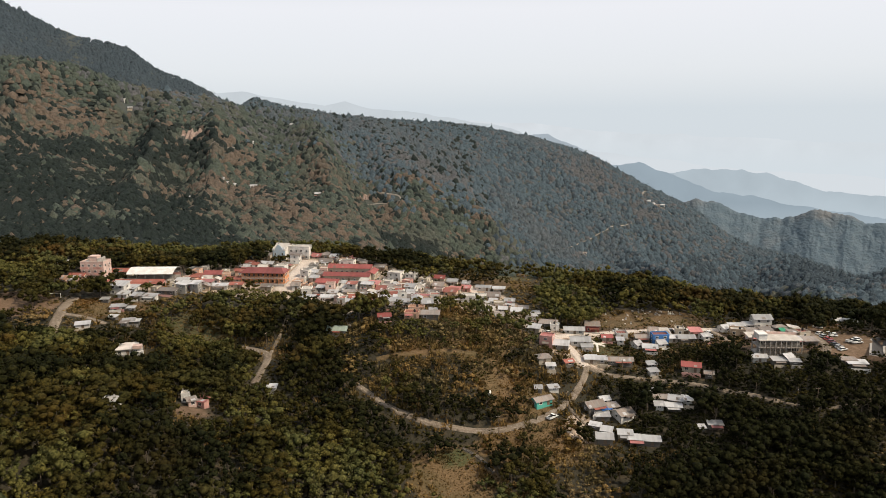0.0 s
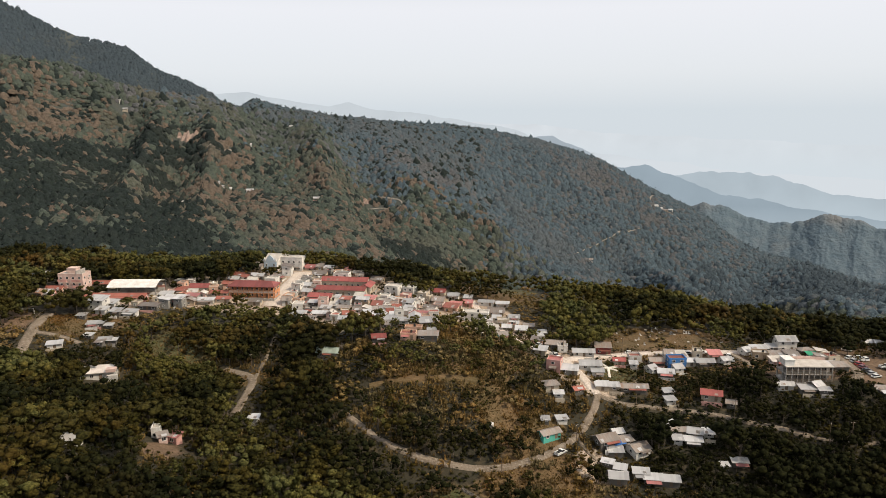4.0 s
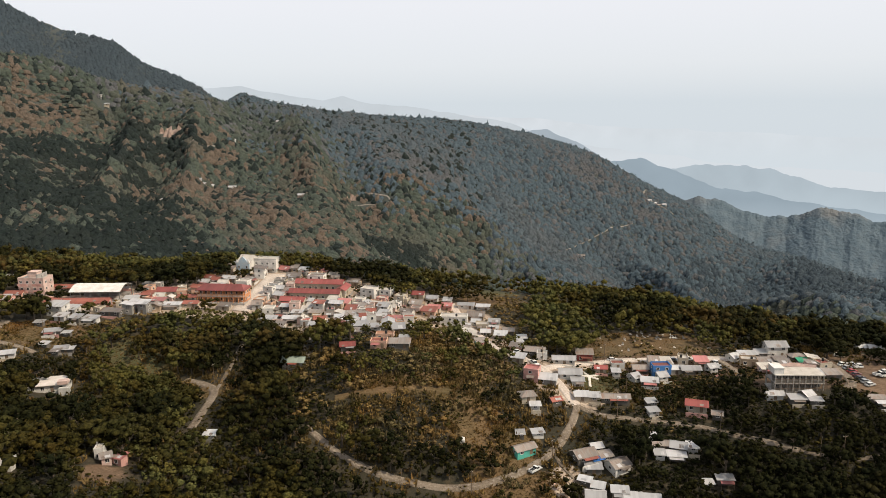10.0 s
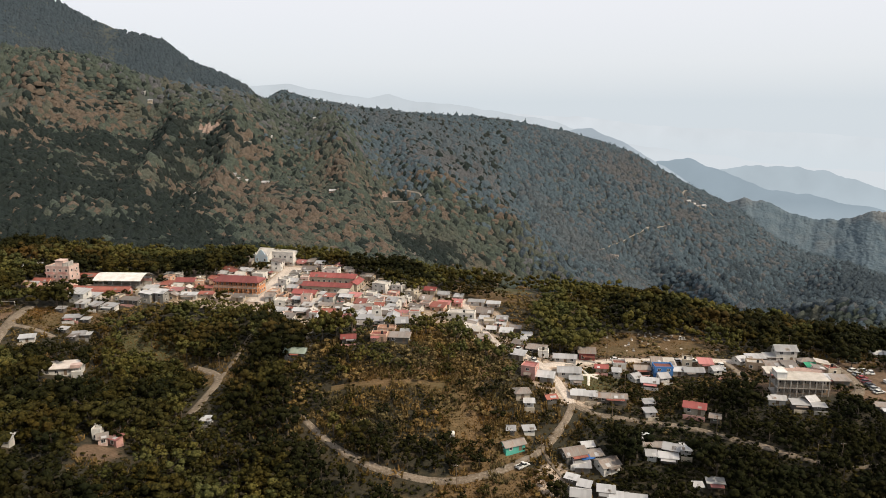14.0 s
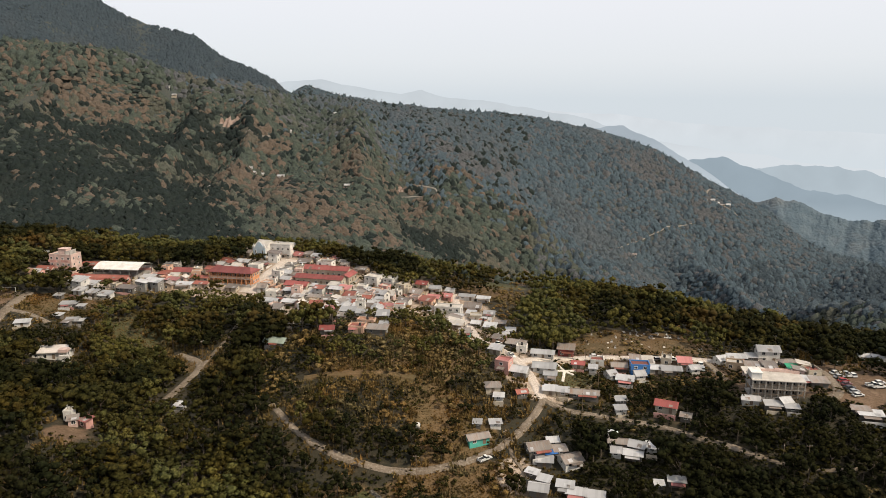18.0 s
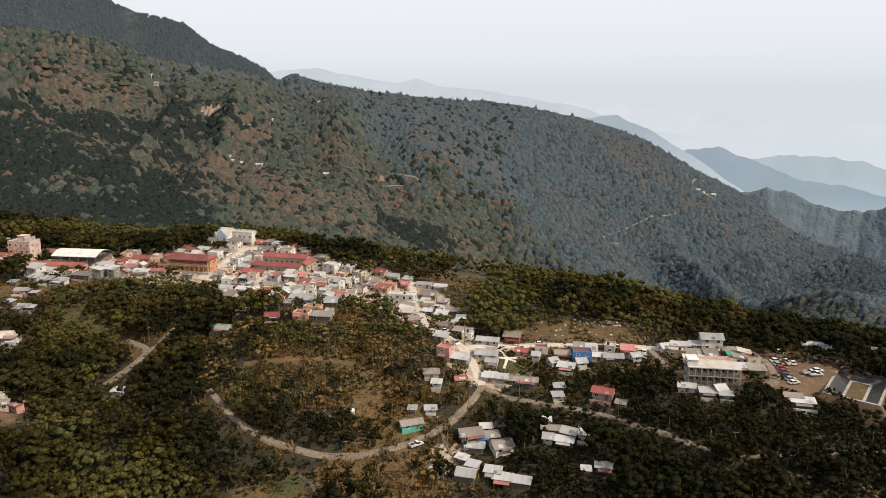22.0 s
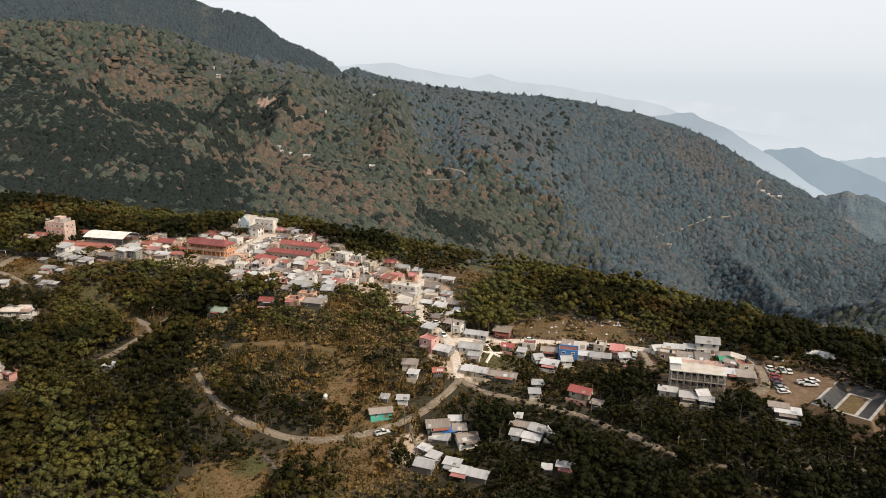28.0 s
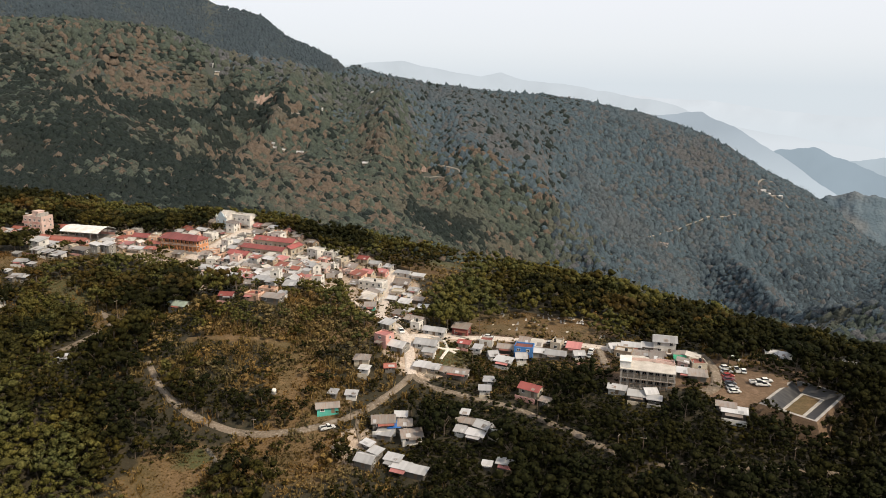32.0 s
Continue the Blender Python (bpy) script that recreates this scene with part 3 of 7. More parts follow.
def hazed_ridge_wood():
    m, t, b = nodes_of("hazed_ridge_wood")
    # blue-grey of the haze is put into the treetops' base colour
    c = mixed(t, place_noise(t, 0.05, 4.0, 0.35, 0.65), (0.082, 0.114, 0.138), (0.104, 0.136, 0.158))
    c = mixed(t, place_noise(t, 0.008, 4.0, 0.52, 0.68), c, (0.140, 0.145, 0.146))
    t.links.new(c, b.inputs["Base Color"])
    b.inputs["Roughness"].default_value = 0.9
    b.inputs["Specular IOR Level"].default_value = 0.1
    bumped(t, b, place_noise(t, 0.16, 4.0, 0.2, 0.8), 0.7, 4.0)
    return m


HAZED_RIDGE_WOOD = hazed_ridge_wood()
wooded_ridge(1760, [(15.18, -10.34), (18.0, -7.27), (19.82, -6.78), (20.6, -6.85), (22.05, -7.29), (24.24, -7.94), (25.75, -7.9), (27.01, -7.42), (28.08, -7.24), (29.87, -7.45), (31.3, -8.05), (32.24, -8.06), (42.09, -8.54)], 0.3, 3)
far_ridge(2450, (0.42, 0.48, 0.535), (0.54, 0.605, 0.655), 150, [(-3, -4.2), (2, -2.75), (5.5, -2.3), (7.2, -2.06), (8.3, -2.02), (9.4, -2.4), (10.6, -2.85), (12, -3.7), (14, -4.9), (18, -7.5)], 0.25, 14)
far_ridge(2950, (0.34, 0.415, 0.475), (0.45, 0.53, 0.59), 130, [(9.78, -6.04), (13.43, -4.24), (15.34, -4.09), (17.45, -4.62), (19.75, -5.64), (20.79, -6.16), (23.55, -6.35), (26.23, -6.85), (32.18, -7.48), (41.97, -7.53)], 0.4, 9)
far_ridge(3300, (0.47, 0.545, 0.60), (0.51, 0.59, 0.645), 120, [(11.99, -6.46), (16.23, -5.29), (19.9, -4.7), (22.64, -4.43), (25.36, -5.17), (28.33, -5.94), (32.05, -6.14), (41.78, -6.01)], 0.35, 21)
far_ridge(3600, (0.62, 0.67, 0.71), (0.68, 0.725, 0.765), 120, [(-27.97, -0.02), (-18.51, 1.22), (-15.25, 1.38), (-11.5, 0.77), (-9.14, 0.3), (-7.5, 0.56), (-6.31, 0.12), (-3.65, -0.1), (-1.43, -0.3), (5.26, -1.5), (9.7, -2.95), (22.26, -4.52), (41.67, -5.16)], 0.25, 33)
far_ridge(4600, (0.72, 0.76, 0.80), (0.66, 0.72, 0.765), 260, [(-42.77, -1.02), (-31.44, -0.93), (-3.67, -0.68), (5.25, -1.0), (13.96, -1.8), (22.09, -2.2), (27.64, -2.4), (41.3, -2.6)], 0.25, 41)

# ---- ground ----
def steps(core0, core1, fine, end0, end1, grow):
    mid = list(np.arange(core0, core1 + fine, fine))
    out, s, v = [], fine, core0
    while v > end0:
        s = min(s * grow, 400)
        v -= s
        out.append(v)
    right, s, v = [], fine, mid[-1]
    while v < end1:
        s = min(s * grow, 400)
        v += s
        right.append(v)
    return np.array(out[::-1] + mid + right)


# cleared and open places: east, north, half-widths, turn, what the ground is
OPEN = []


def open_ground(x, y, rx, ry, turn, kind, trees=False):
    OPEN.append((x, y, rx, ry, radians(turn), kind))
    if not trees:
        for _ in range(int(rx * ry / 3) + 4):
            a, r = random.uniform(0, 6.283), math.sqrt(random.random())
            u, v = rx * r * math.cos(a), ry * r * math.sin(a)
            c, s = math.cos(radians(turn)), math.sin(radians(turn))
            j, i = cell(x + u * c - v * s, y + u * s + v * c)
            if 0 <= j < GNY and 0 <= i < GNX:
                blocked[j, i] = True
        keep_clear(x, y - ry * 0.3, min(rx, ry) * 0.6, 16, 0.28)


open_ground(-95, 395, 75, 34, 0, "town_ground", True)
open_ground(-5, 380, 50, 32, -35, "town_ground", True)
open_ground(-40, 352, 32, 24, 0, "town_ground", True)
open_ground(-165, 372, 32, 16, 0, "town_ground", True)
open_ground(28, 350, 16, 34, 20, "town_ground", True)
open_ground(62, 305, 18, 20, -10, "town_ground", True)
open_ground(100, 318, 40, 10, 0, "bare_earth", True)
open_ground(145, 308, 22, 20, 0, "bare_earth", True)
open_ground(88, 343, 24, 17, 8, "dry_meadow")
open_ground(112, 344, 22, 17, 8, "dry_meadow")
open_ground(24, 328, 22, 16, 20, "dry_meadow", True)
open_ground(20, 303, 20, 14, 0, "dry_meadow", True)
open_ground(34, 240, 22, 12, 10, "dry_meadow", True)
open_ground(30, 262, 14, 12, 0, "dry_meadow", True)
open_ground(30, 408, 26, 10, -30, "dry_meadow", True)
open_ground(58, 395, 18, 8, -20, "dry_meadow", True)
open_ground(181, 306, 20, 20, 10, "bare_earth")
open_ground(172, 293, 10, 9, 0, "bare_earth")
open_ground(196, 297, 14, 11, 0, "bare_earth")
open_ground(38, 243, 15, 9, 20, "dry_meadow")
open_ground(22, 270, 11, 12, 10, "dry_meadow")
open_ground(15, 285, 12, 10, 0, "dry_meadow", True)
open_ground(-5, 284, 20, 5, 0, "dry_meadow", True)
open_ground(10, 318, 22, 8, -20, "dry_meadow", True)
open_ground(-123, 326, 14, 12, 20, "green_meadow")
open_ground(-108, 318, 14, 7, -20, "green_meadow")
open_ground(-163, 334, 20, 12, 0, "dry_meadow")
open_ground(-205, 330, 20, 16, 0, "bare_earth")
open_ground(0, 228, 12, 9, 10, "dry_meadow")
open_ground(4, 219, 16, 9, 10, "dry_meadow")
open_ground(-78, 297, 7, 6, 0, "dry_meadow")
open_ground(52, 248, 7, 8, 0, "town_ground", True)
open_ground(70, 304, 11, 9, 0, "green_meadow")
open_ground(92, 298, 18, 10, 0, "dry_meadow", True)
open_ground(40, 424, 15, 9, -25, "green_meadow")
open_ground(3, 231, 7, 4, 10, "green_meadow")
open_ground(-85, 223, 6, 6, 0, "bare_earth", True)
open_ground(-292, 838, 12, 9, 20, "bare_earth", True)
open_ground(-262, 842, 10, 3, 10, "bare_earth", True)
open_ground(-52, 842, 9, 5, 20, "bare_earth", True)
open_ground(-82, 836, 14, 5, 15, "bare_earth", True)
open_ground(-200, 725, 26, 10, 0, "dry_meadow", True)
open_ground(182, 924, 6, 4, 40, "bare_earth", True)
open_ground(355, 1185, 12, 6, 20, "bare_earth", True)
open_ground(-388, 892, 11, 6, 0, "dry_meadow", True)



def inside(x, y, o, edge):
    u, v = x - o[0], y - o[1]
    c, s = math.cos(o[4]), math.sin(o[4])
    return ((u * c + v * s) / o[2]) ** 2 + ((v * c - u * s) / o[3]) ** 2 < 1 + edge


def make_ground():
    xs = steps(-300, 330, 3.5, -4600, 4600, 1.09)
    ys = steps(130, 480, 3.5, -1200, 4800, 1.045)
    X, Y = np.meshgrid(xs, ys)
    Z = height(X, Y)
    nx, ny = len(xs), len(ys)
    v = np.stack([X, Y, Z], -1).reshape(-1, 3)
    i, j = np.meshgrid(np.arange(nx - 1), np.arange(ny - 1))
    k = (j * nx + i).ravel()
    q = np.stack([k, k + 1, k + nx + 1, k + nx], 1)
    me = fast_mesh("ground", v, q, land_material())
    for kind in list(SOIL_COLOURS)[1:]:
        share = np.clip((v[:, 1] - 470) / 60, 0, 1) if kind == "mountain_soil" else np.zeros(len(v))
        for o in OPEN:
            if o[5] == kind:
                u, w = v[:, 0] - o[0], v[:, 1] - o[1]
                c, s = math.cos(o[4]), math.sin(o[4])
                r = np.sqrt(((u * c + w * s) / o[2]) ** 2 + ((w * c - u * s) / o[3]) ** 2)
                share = np.maximum(share, np.clip(0.5 + (1 - r) * min(o[2], o[3]) / 6, 0, 1))
        me.attributes.new(kind, "FLOAT", "POINT").data.foreach_set("value", share.astype(np.float32))
    me.shade_smooth()
    return tagged(new("ground", me), "steep valley ground of forest floor, dry grass and earth", "ground", kind="structure")


make_ground()


LINES = []


def ribbon(name, label, pts, width, mat, lift=0.35, clear=True, view=10):
    """A road that follows the land: a strip with edges that go down into the ground."""
    p = np.array(pts, float)
    seg = np.r_[0, np.cumsum(np.hypot(*np.diff(p, axis=0).T))]
    s = np.arange(0, seg[-1], 2.0)
    # a smooth line through the points
    x, y = np.interp(s, seg, p[:, 0]), np.interp(s, seg, p[:, 1])
    for _ in range(6):
        x[1:-1], y[1:-1] = (x[:-2] + 2 * x[1:-1] + x[2:]) / 4, (y[:-2] + 2 * y[1:-1] + y[2:]) / 4
    tx, ty = np.gradient(x), np.gradient(y)
    L = np.hypot(tx, ty) + 1e-9
    nx, ny = -ty / L, tx / L
    z = height(x, y)
    for _ in range(12):
        z[1:-1] = (z[:-2] + 2 * z[1:-1] + z[2:]) / 4
    w = width / 2 * (1 + 0.35 * fractal(s, s * 0 + width, 9, 3))
    rows = []
    for o, dz in ((-1.5, -1.8), (-1.0, lift * 0.6), (-0.5, lift), (-0.15, lift - 0.06), (0.2, lift), (0.55, lift - 0.05), (1.0, lift * 0.6), (1.5, -1.8)):
        px, py = x + nx * w * o, y + ny * w * o
        zz = np.maximum(z, height(px, py)) if abs(o) <= 1 else np.minimum(z, height(px, py))
        rows.append(np.stack([px, py, zz + dz], 1))
    n = len(x)
    v = np.concatenate(rows)
    q = [(r * n + i, (r + 1) * n + i, (r + 1) * n + i + 1, r * n + i + 1) for r in range(len(rows) - 1) for i in range(n - 1)]
    me = fast_mesh(name, v, np.array(q), mat)
    me.shade_smooth()
    LINES.extend(zip(x, y))
    for a, b in list(zip(x, y))[::2]:
        if clear:
            keep_clear(a, b, width * 0.75, view if a < 130 else min(view, 6), 0.28, 1.2)
    return tagged(new(name, me), label, "road", kind="structure")


ribbon("lower_road", "narrow gravel road winding below the village", [(-35.7, 265.1), (-25.3, 256.1), (-15.9, 250.5), (-4.3, 245.9), (8.7, 243.7), (17.8, 244.0), (27.5, 246.9), (37.2, 252.4), (44.1, 257.7), (51.2, 266.2), (56.4, 275.1), (59.3, 281.5), (60.2, 285.6)], 2.4, ROAD_MAT)
ribbon("village_street", "pale concrete street through the village", [(60.2, 285.6), (57.4, 292.7), (54.3, 301.5), (49.6, 311.2), (42.5, 319.0), (34.4, 324.6)], 4.2, PAVED)
ribbon("steep_street", "steep pale concrete street between houses", [(34.4, 324.6), (28.9, 346.7), (21.2, 375.2), (14.7, 401.2)], 3.6, PAVED)
ribbon("valley_road", "gravel road along the wooded slope", [(60.2, 285.6), (67.0, 282.1), (76.8, 280.9), (87.2, 280.0), (97.7, 277.7), (108.0, 273.1), (117.9, 267.7), (126.3, 262.5), (131.0, 259.0)], 2.3, ROAD_MAT)
ribbon("wooded_road", "narrow gravel road half hidden under the trees", [(130.4, 259.4), (133.4, 257.3), (145.8, 253.1), (168.3, 257.1), (184.4, 260.5), (211.0, 265.5)], 1.5, ROAD_MAT, view=2)
ribbon("upper_street", "pale street lined with low houses", [(50.8, 308.9), (63.1, 317.5), (80.9, 322.5), (103.7, 324.4), (123.8, 323.5), (138.9, 321.6), (164.1, 324.7)], 4.0, PAVED)
ribbon("lot_lane", "dirt lane beside the parking field", [(164.1, 324.7), (166.4, 315.5), (167.4, 303.4), (166.8, 293.7), (161.0, 288.8)], 3.6, ROAD_MAT)
ribbon("school_lane", "short dirt lane", [(125.6, 323.9), (127.7, 313.6), (129.9, 302.5)], 3.0, ROAD_MAT)
ribbon("forest_track", "dirt track in the woods", [(-74.7, 264.0), (-75.9, 283.2), (-75.9, 294.9), (-77.5, 299.5), (-84.6, 304.5), (-92.0, 308.0)], 3.2, ROAD_MAT, view=26)
ribbon("forest_path", "narrow earth path climbing through the woods", [(-76.5, 297.5), (-75.9, 310.3), (-76.1, 322.0), (-76.8, 336.7)], 1.8, ROAD_MAT, view=20)
ribbon("slope_path", "pale earth path down the brow of the hill", [(15.2, 339.8), (23.6, 331.4), (30.7, 324.8), (34.0, 323.5)], 2.2, PAVED)
ribbon("main_street", "wide pale main street of the town", [(-87.6, 371.3), (-85.9, 387.5), (-83.2, 403.7), (-80.4, 421.0)], 8.0, PAVED)
ribbon("side_street", "pale side street beside the school", [(-41.8, 390.3), (-42.8, 399.2), (-44.2, 412.8)], 4.0, PAVED)
ribbon("left_road", "broad dirt road beside the pitch", [(-172.5, 300.0), (-177.7, 313.7), (-180.0, 322.6), (-183.4, 333.4), (-182.4, 342.5)], 4.5, ROAD_MAT, view=24)
ribbon("field_lane", "dirt lane along the foot of the terraced field", [(-179.5, 322.6), (-173.4, 322.2), (-163.1, 319.9), (-156.0, 317.0)], 2.6, ROAD_MAT, view=16)
ribbon("farm_track", "dirt track down to the farmstead", [(51.2, 266.2), (47.5, 261.1), (50.3, 255.7), (54.3, 249.4)], 1.5, ROAD_MAT)
ribbon("hill_path", "narrow path on the slope", [(-56.6, 344.2), (-49.4, 324.6), (-40.4, 305.2)], 2.0, ROAD_MAT)
ribbon("ditch", "dark stony ditch beside the hollow", [(6.4, 235.6), (10.0, 234.0), (13.5, 230.7), (16.2, 227.0), (17.2, 223.5)], 1.4, DITCH)
ribbon("terrace_path", "tan earth terrace across the hillside", [(-27.6, 277.8), (-11.9, 280.0), (3.8, 281.8), (15.3, 281.8)], 2.6, SOIL["dry_meadow"])

# ---- houses ----
def window(parent, x, y, z, w, h, turn, frame_mat=None):
    """A frame with a dark pane set back in it; turn is the way that the wall faces."""
    f = Build()
    f.box(-w / 2 - .08, -w / 2 + .04, -.07, .1, -.08, h + .08).box(w / 2 - .04, w / 2 + .08, -.07, .1, -.08, h + .08)
    f.box(-w / 2 + .04, w / 2 - .04, -.07, .1, h - .04, h + .08).box(-w / 2 - .02, w / 2 + .02, -.12, .1, -.08, .04).box(-.03, .03, -.05, .05, .04, h - .04)
    ob = child("window", f.mesh("window", frame_mat or WHITE_PAINT), parent, "", pose(x, y, z, 0, 0, turn))
    child("pane", Build().box(-w / 2 + .03, w / 2 - .03, -.03, .06, .03, h - .03).mesh("pane", DARK_GLASS), ob)
    return ob


def door(parent, x, y, z, w, h, turn, mat=None):
    d = Build()
    d.box(-w / 2, w / 2, -.05, .06, 0, h).box(-w / 2 - .07, -w / 2, -.07, .08, 0, h + .07).box(w / 2, w / 2 + .07, -.07, .08, 0, h + .07).box(-w / 2, w / 2, -.07, .08, h, h + .07)
    return child("door", d.mesh("door", mat or WOOD), parent, "", pose(x, y, z, 0, 0, turn))


def openings(parent, w, d, h, storeys, front=True, door_mat=None):
    each = h / storeys
    for s in range(storeys):
        z = s * each
        n = max(1, int(w / 2.9))
        for k in range(n):
            x = -w / 2 + (k + 0.5) * w / n + random.uniform(-.2, .2)
            if s == 0 and k == n // 2 and w > 4:
                door(parent, x, -d / 2 - .01, 0, .95, min(2.05, each - .35), 0, door_mat)
            else:
                window(parent, x, -d / 2 - .01, z + 0.9, min(1.2, w / n * .5), max(.7, min(1.15, each - 1.3)), 0)
        m = max(1, int(d / 3.6))
        for k in range(m):
            y = -d / 2 + (k + 0.5) * d / m
            if d > 3.4:
                window(parent, w / 2 + .01, y, z + 0.9, 1.0, max(.7, min(1.1, each - 1.3)), 90)
                if s or k % 2 == 0:
                    window(parent, -w / 2 - .01, y, z + 0.9, 1.0, max(.7, min(1.1, each - 1.3)), -90)


HOUSE_WORDS = {"gable": "gabled", "shed": "lean-to", "flat": "flat-topped", "hip": "hipped"}
FOOT = []


odd = random.Random(77)


def extras(root, w, d, h, style, rise, lift, roof, wall):
    """What has been added over the years: patched sheets, awnings, tanks, yard walls, column stubs."""
    if style in ("gable", "shed") and roof not in ("tarp", "green"):
        k = rise / (d / 2) if style == "gable" else lift / d
        for _ in range(odd.choice((0, 1, 1, 2))):
            pw, pd = odd.uniform(0.9, 1.8), odd.uniform(0.35, 0.6) * (d / 2 if style == "gable" else d)
            px, y0 = odd.uniform(-w / 2, w / 2 - pw), -d / 2 - 0.4 + odd.uniform(0, 0.4)
            at_z = lambda yy: h + k * (yy + d / 2) + 0.125
            sheet = Build().slab([(px, y0, at_z(y0)), (px + pw, y0, at_z(y0)), (px + pw, y0 + pd, at_z(y0 + pd)), (px, y0 + pd, at_z(y0 + pd))], 0.02)
            child("roof_patch", sheet.mesh("roof_patch", ROOFS[odd.choice(("tin", "oldtin", "oldtin", "tin"))][0]), root)
    if style == "flat":
        for sx in (-1, 1):
            if odd.random() < 0.6:
                child("column_stub", Build().box(sx * (w / 2 - .3) - .12, sx * (w / 2 - .3) + .12, d / 2 - .5, d / 2 - .26, h - .05, h + 1.3).mesh("column_stub", CEMENT), root)
        if odd.random() < 0.5:
            tx, ty = odd.uniform(-w / 4, w / 4), odd.uniform(-d / 5, d / 5)
            child("roof_tank", Build().tube((tx, ty, h - .05), (tx, ty, h + 1.0), .5, .5, 10).tube((tx, ty, h + 1.0), (tx, ty, h + 1.2), .48, .2, 10).mesh("roof_tank", odd.choice((TYRE, WHITE_PAINT)), True), root)
    if w > 4.2 and odd.random() < 0.45:
        aw, ad = odd.uniform(0.4, 0.9) * w, odd.uniform(1.2, 2.2)
        ax = odd.uniform(-w / 2, w / 2 - aw)
        top = min(h, 2.5) - 0.15
        roofing = ROOFS[odd.choice(("tin", "oldtin", "oldtin", "rust", "pinkroof"))][0]
        child("awning", Build().slab([(ax, -d / 2 - ad, top - .35), (ax + aw, -d / 2 - ad, top - .35), (ax + aw, -d / 2 - .02, top), (ax, -d / 2 - .02, top)], .05).mesh("awning", roofing), root)
        for px in (ax + .1, ax + aw - .1):
            child("awning_post", Build().tube((px, -d / 2 - ad + .1, -1.2), (px, -d / 2 - ad + .1, top - .38), .06, .05, 6).mesh("awning_post", WOOD), root)
    if odd.random() < 0.35:
        yd = odd.uniform(1.6, 2.8)
        yard = Build().box(-w / 2 - .2, w / 2 + .2, -d / 2 - yd, -d / 2 - yd + .16, -1.4, .7)
        child("yard_wall", yard.mesh("yard_wall", odd.choice((WALL["white"], CEMENT, WALL["cream"], WALL["pink"]))), root)


def house(x, y, yaw, w, d, h, wall, roof, style, storeys=1, label="", category="house", name="house"):
    """A house with its walls, roof, door and windows. Its front looks south before the turn."""
    ca, sa_ = math.cos(radians(yaw)), math.sin(radians(yaw))
    zs = [ground_z(x + u * w / 2 * ca - v * d / 2 * sa_, y + u * w / 2 * sa_ + v * d / 2 * ca) for u in (-1, 1) for v in (-1, 1)]
    z = sum(zs) / 4
    deep = z - min(zs) + 0.8
    root = new(name)
    root.matrix_basis = pose(x, y, z, 0, 0, yaw)
    size = "two-storey" if storeys == 2 else "three-storey" if storeys == 3 else "small" if w < 5.5 else "low"
    tagged(root, label or f"{size} {WALLS[wall][1]} {category} under a {HOUSE_WORDS[style]} {ROOFS[roof][1]} roof", category)
    wm, rm = WALL[wall], ROOFS[roof][0]
    t = 0.18
    b = Build()
    rise = {"gable": 0.24 * d, "shed": 0.0, "flat": 0.0, "hip": 0.0}[style]
    lift = 0.16 * d if style == "shed" else 0
    if style == "gable":
        for sx in (-1, 1):
            b.v += [(sx * w / 2, -d / 2, -deep), (sx * w / 2, d / 2, -deep), (sx * w / 2, d / 2, h), (sx * w / 2, 0, h + rise), (sx * w / 2, -d / 2, h)]
            b.v += [(sx * (w / 2 - t), q[1], q[2]) for q in b.v[-5:]]
            k = len(b.v) - 10
            b.f += [tuple(k + i for i in range(5)), tuple(k + 9 - i for i in range(5))]
            b.f += [(k + i, k + (i + 1) % 5, k + 5 + (i + 1) % 5, k + 5 + i) for i in range(5)]
    else:
        for sx in (-1, 1):
            a, c = sorted((sx * w / 2, sx * (w / 2 - t)))
            k = len(b.v)
            b.v += [(a, -d / 2, -deep), (c, -d / 2, -deep), (c, d / 2, -deep), (a, d / 2, -deep), (a, -d / 2, h), (c, -d / 2, h), (c, d / 2, h + lift), (a, d / 2, h + lift)]
            b.f += [tuple(k + i for i in q) for q in ((3, 2, 1, 0), (4, 5, 6, 7), (0, 1, 5, 4), (1, 2, 6, 5), (2, 3, 7, 6), (3, 0, 4, 7))]
    b.box(-w / 2 + t, w / 2 - t, -d / 2, -d / 2 + t, -deep, h).box(-w / 2 + t, w / 2 - t, d / 2 - t, d / 2, -deep, h + lift)
    b.box(-w / 2 + t, w / 2 - t, -d / 2 + t, d / 2 - t, -deep, 0.05)
    child("wall", b.mesh("wall", wm), root)
    o, th = 0.6, 0.07
    if style == "gable":
        k = rise / (d / 2)
        r = Build()
        r.slab([(-w / 2 - o, -d / 2 - o, h - k * o + .1), (w / 2 + o, -d / 2 - o, h - k * o + .1), (w / 2 + o, 0, h + rise + .1), (-w / 2 - o, 0, h + rise + .1)], th)
        child("roof", r.mesh("roof", rm), root)
        r = Build()
        r.slab([(w / 2 + o, d / 2 + o, h - k * o + .1), (-w / 2 - o, d / 2 + o, h - k * o + .1), (-w / 2 - o, 0.002, h + rise + .1), (w / 2 + o, 0.002, h + rise + .1)], th)
        child("roof", r.mesh("roof", rm), root)
        child("ridge_cap", Build().prism([(-.22, -.08), (0, .05), (.22, -.08), (0, -.02)], -w / 2 - o, w / 2 + o).mesh("ridge_cap", rm), root, "", pose(0, 0, h + rise + .14, 0, 0, 90))
    elif style == "shed":
        k = lift / d
        r = Build()
        r.slab([(-w / 2 - o, -d / 2 - o, h - k * o + .1), (w / 2 + o, -d / 2 - o, h - k * o + .1), (w / 2 + o, d / 2 + o, h + lift + k * o + .1), (-w / 2 - o, d / 2 + o, h + lift + k * o + .1)], th)
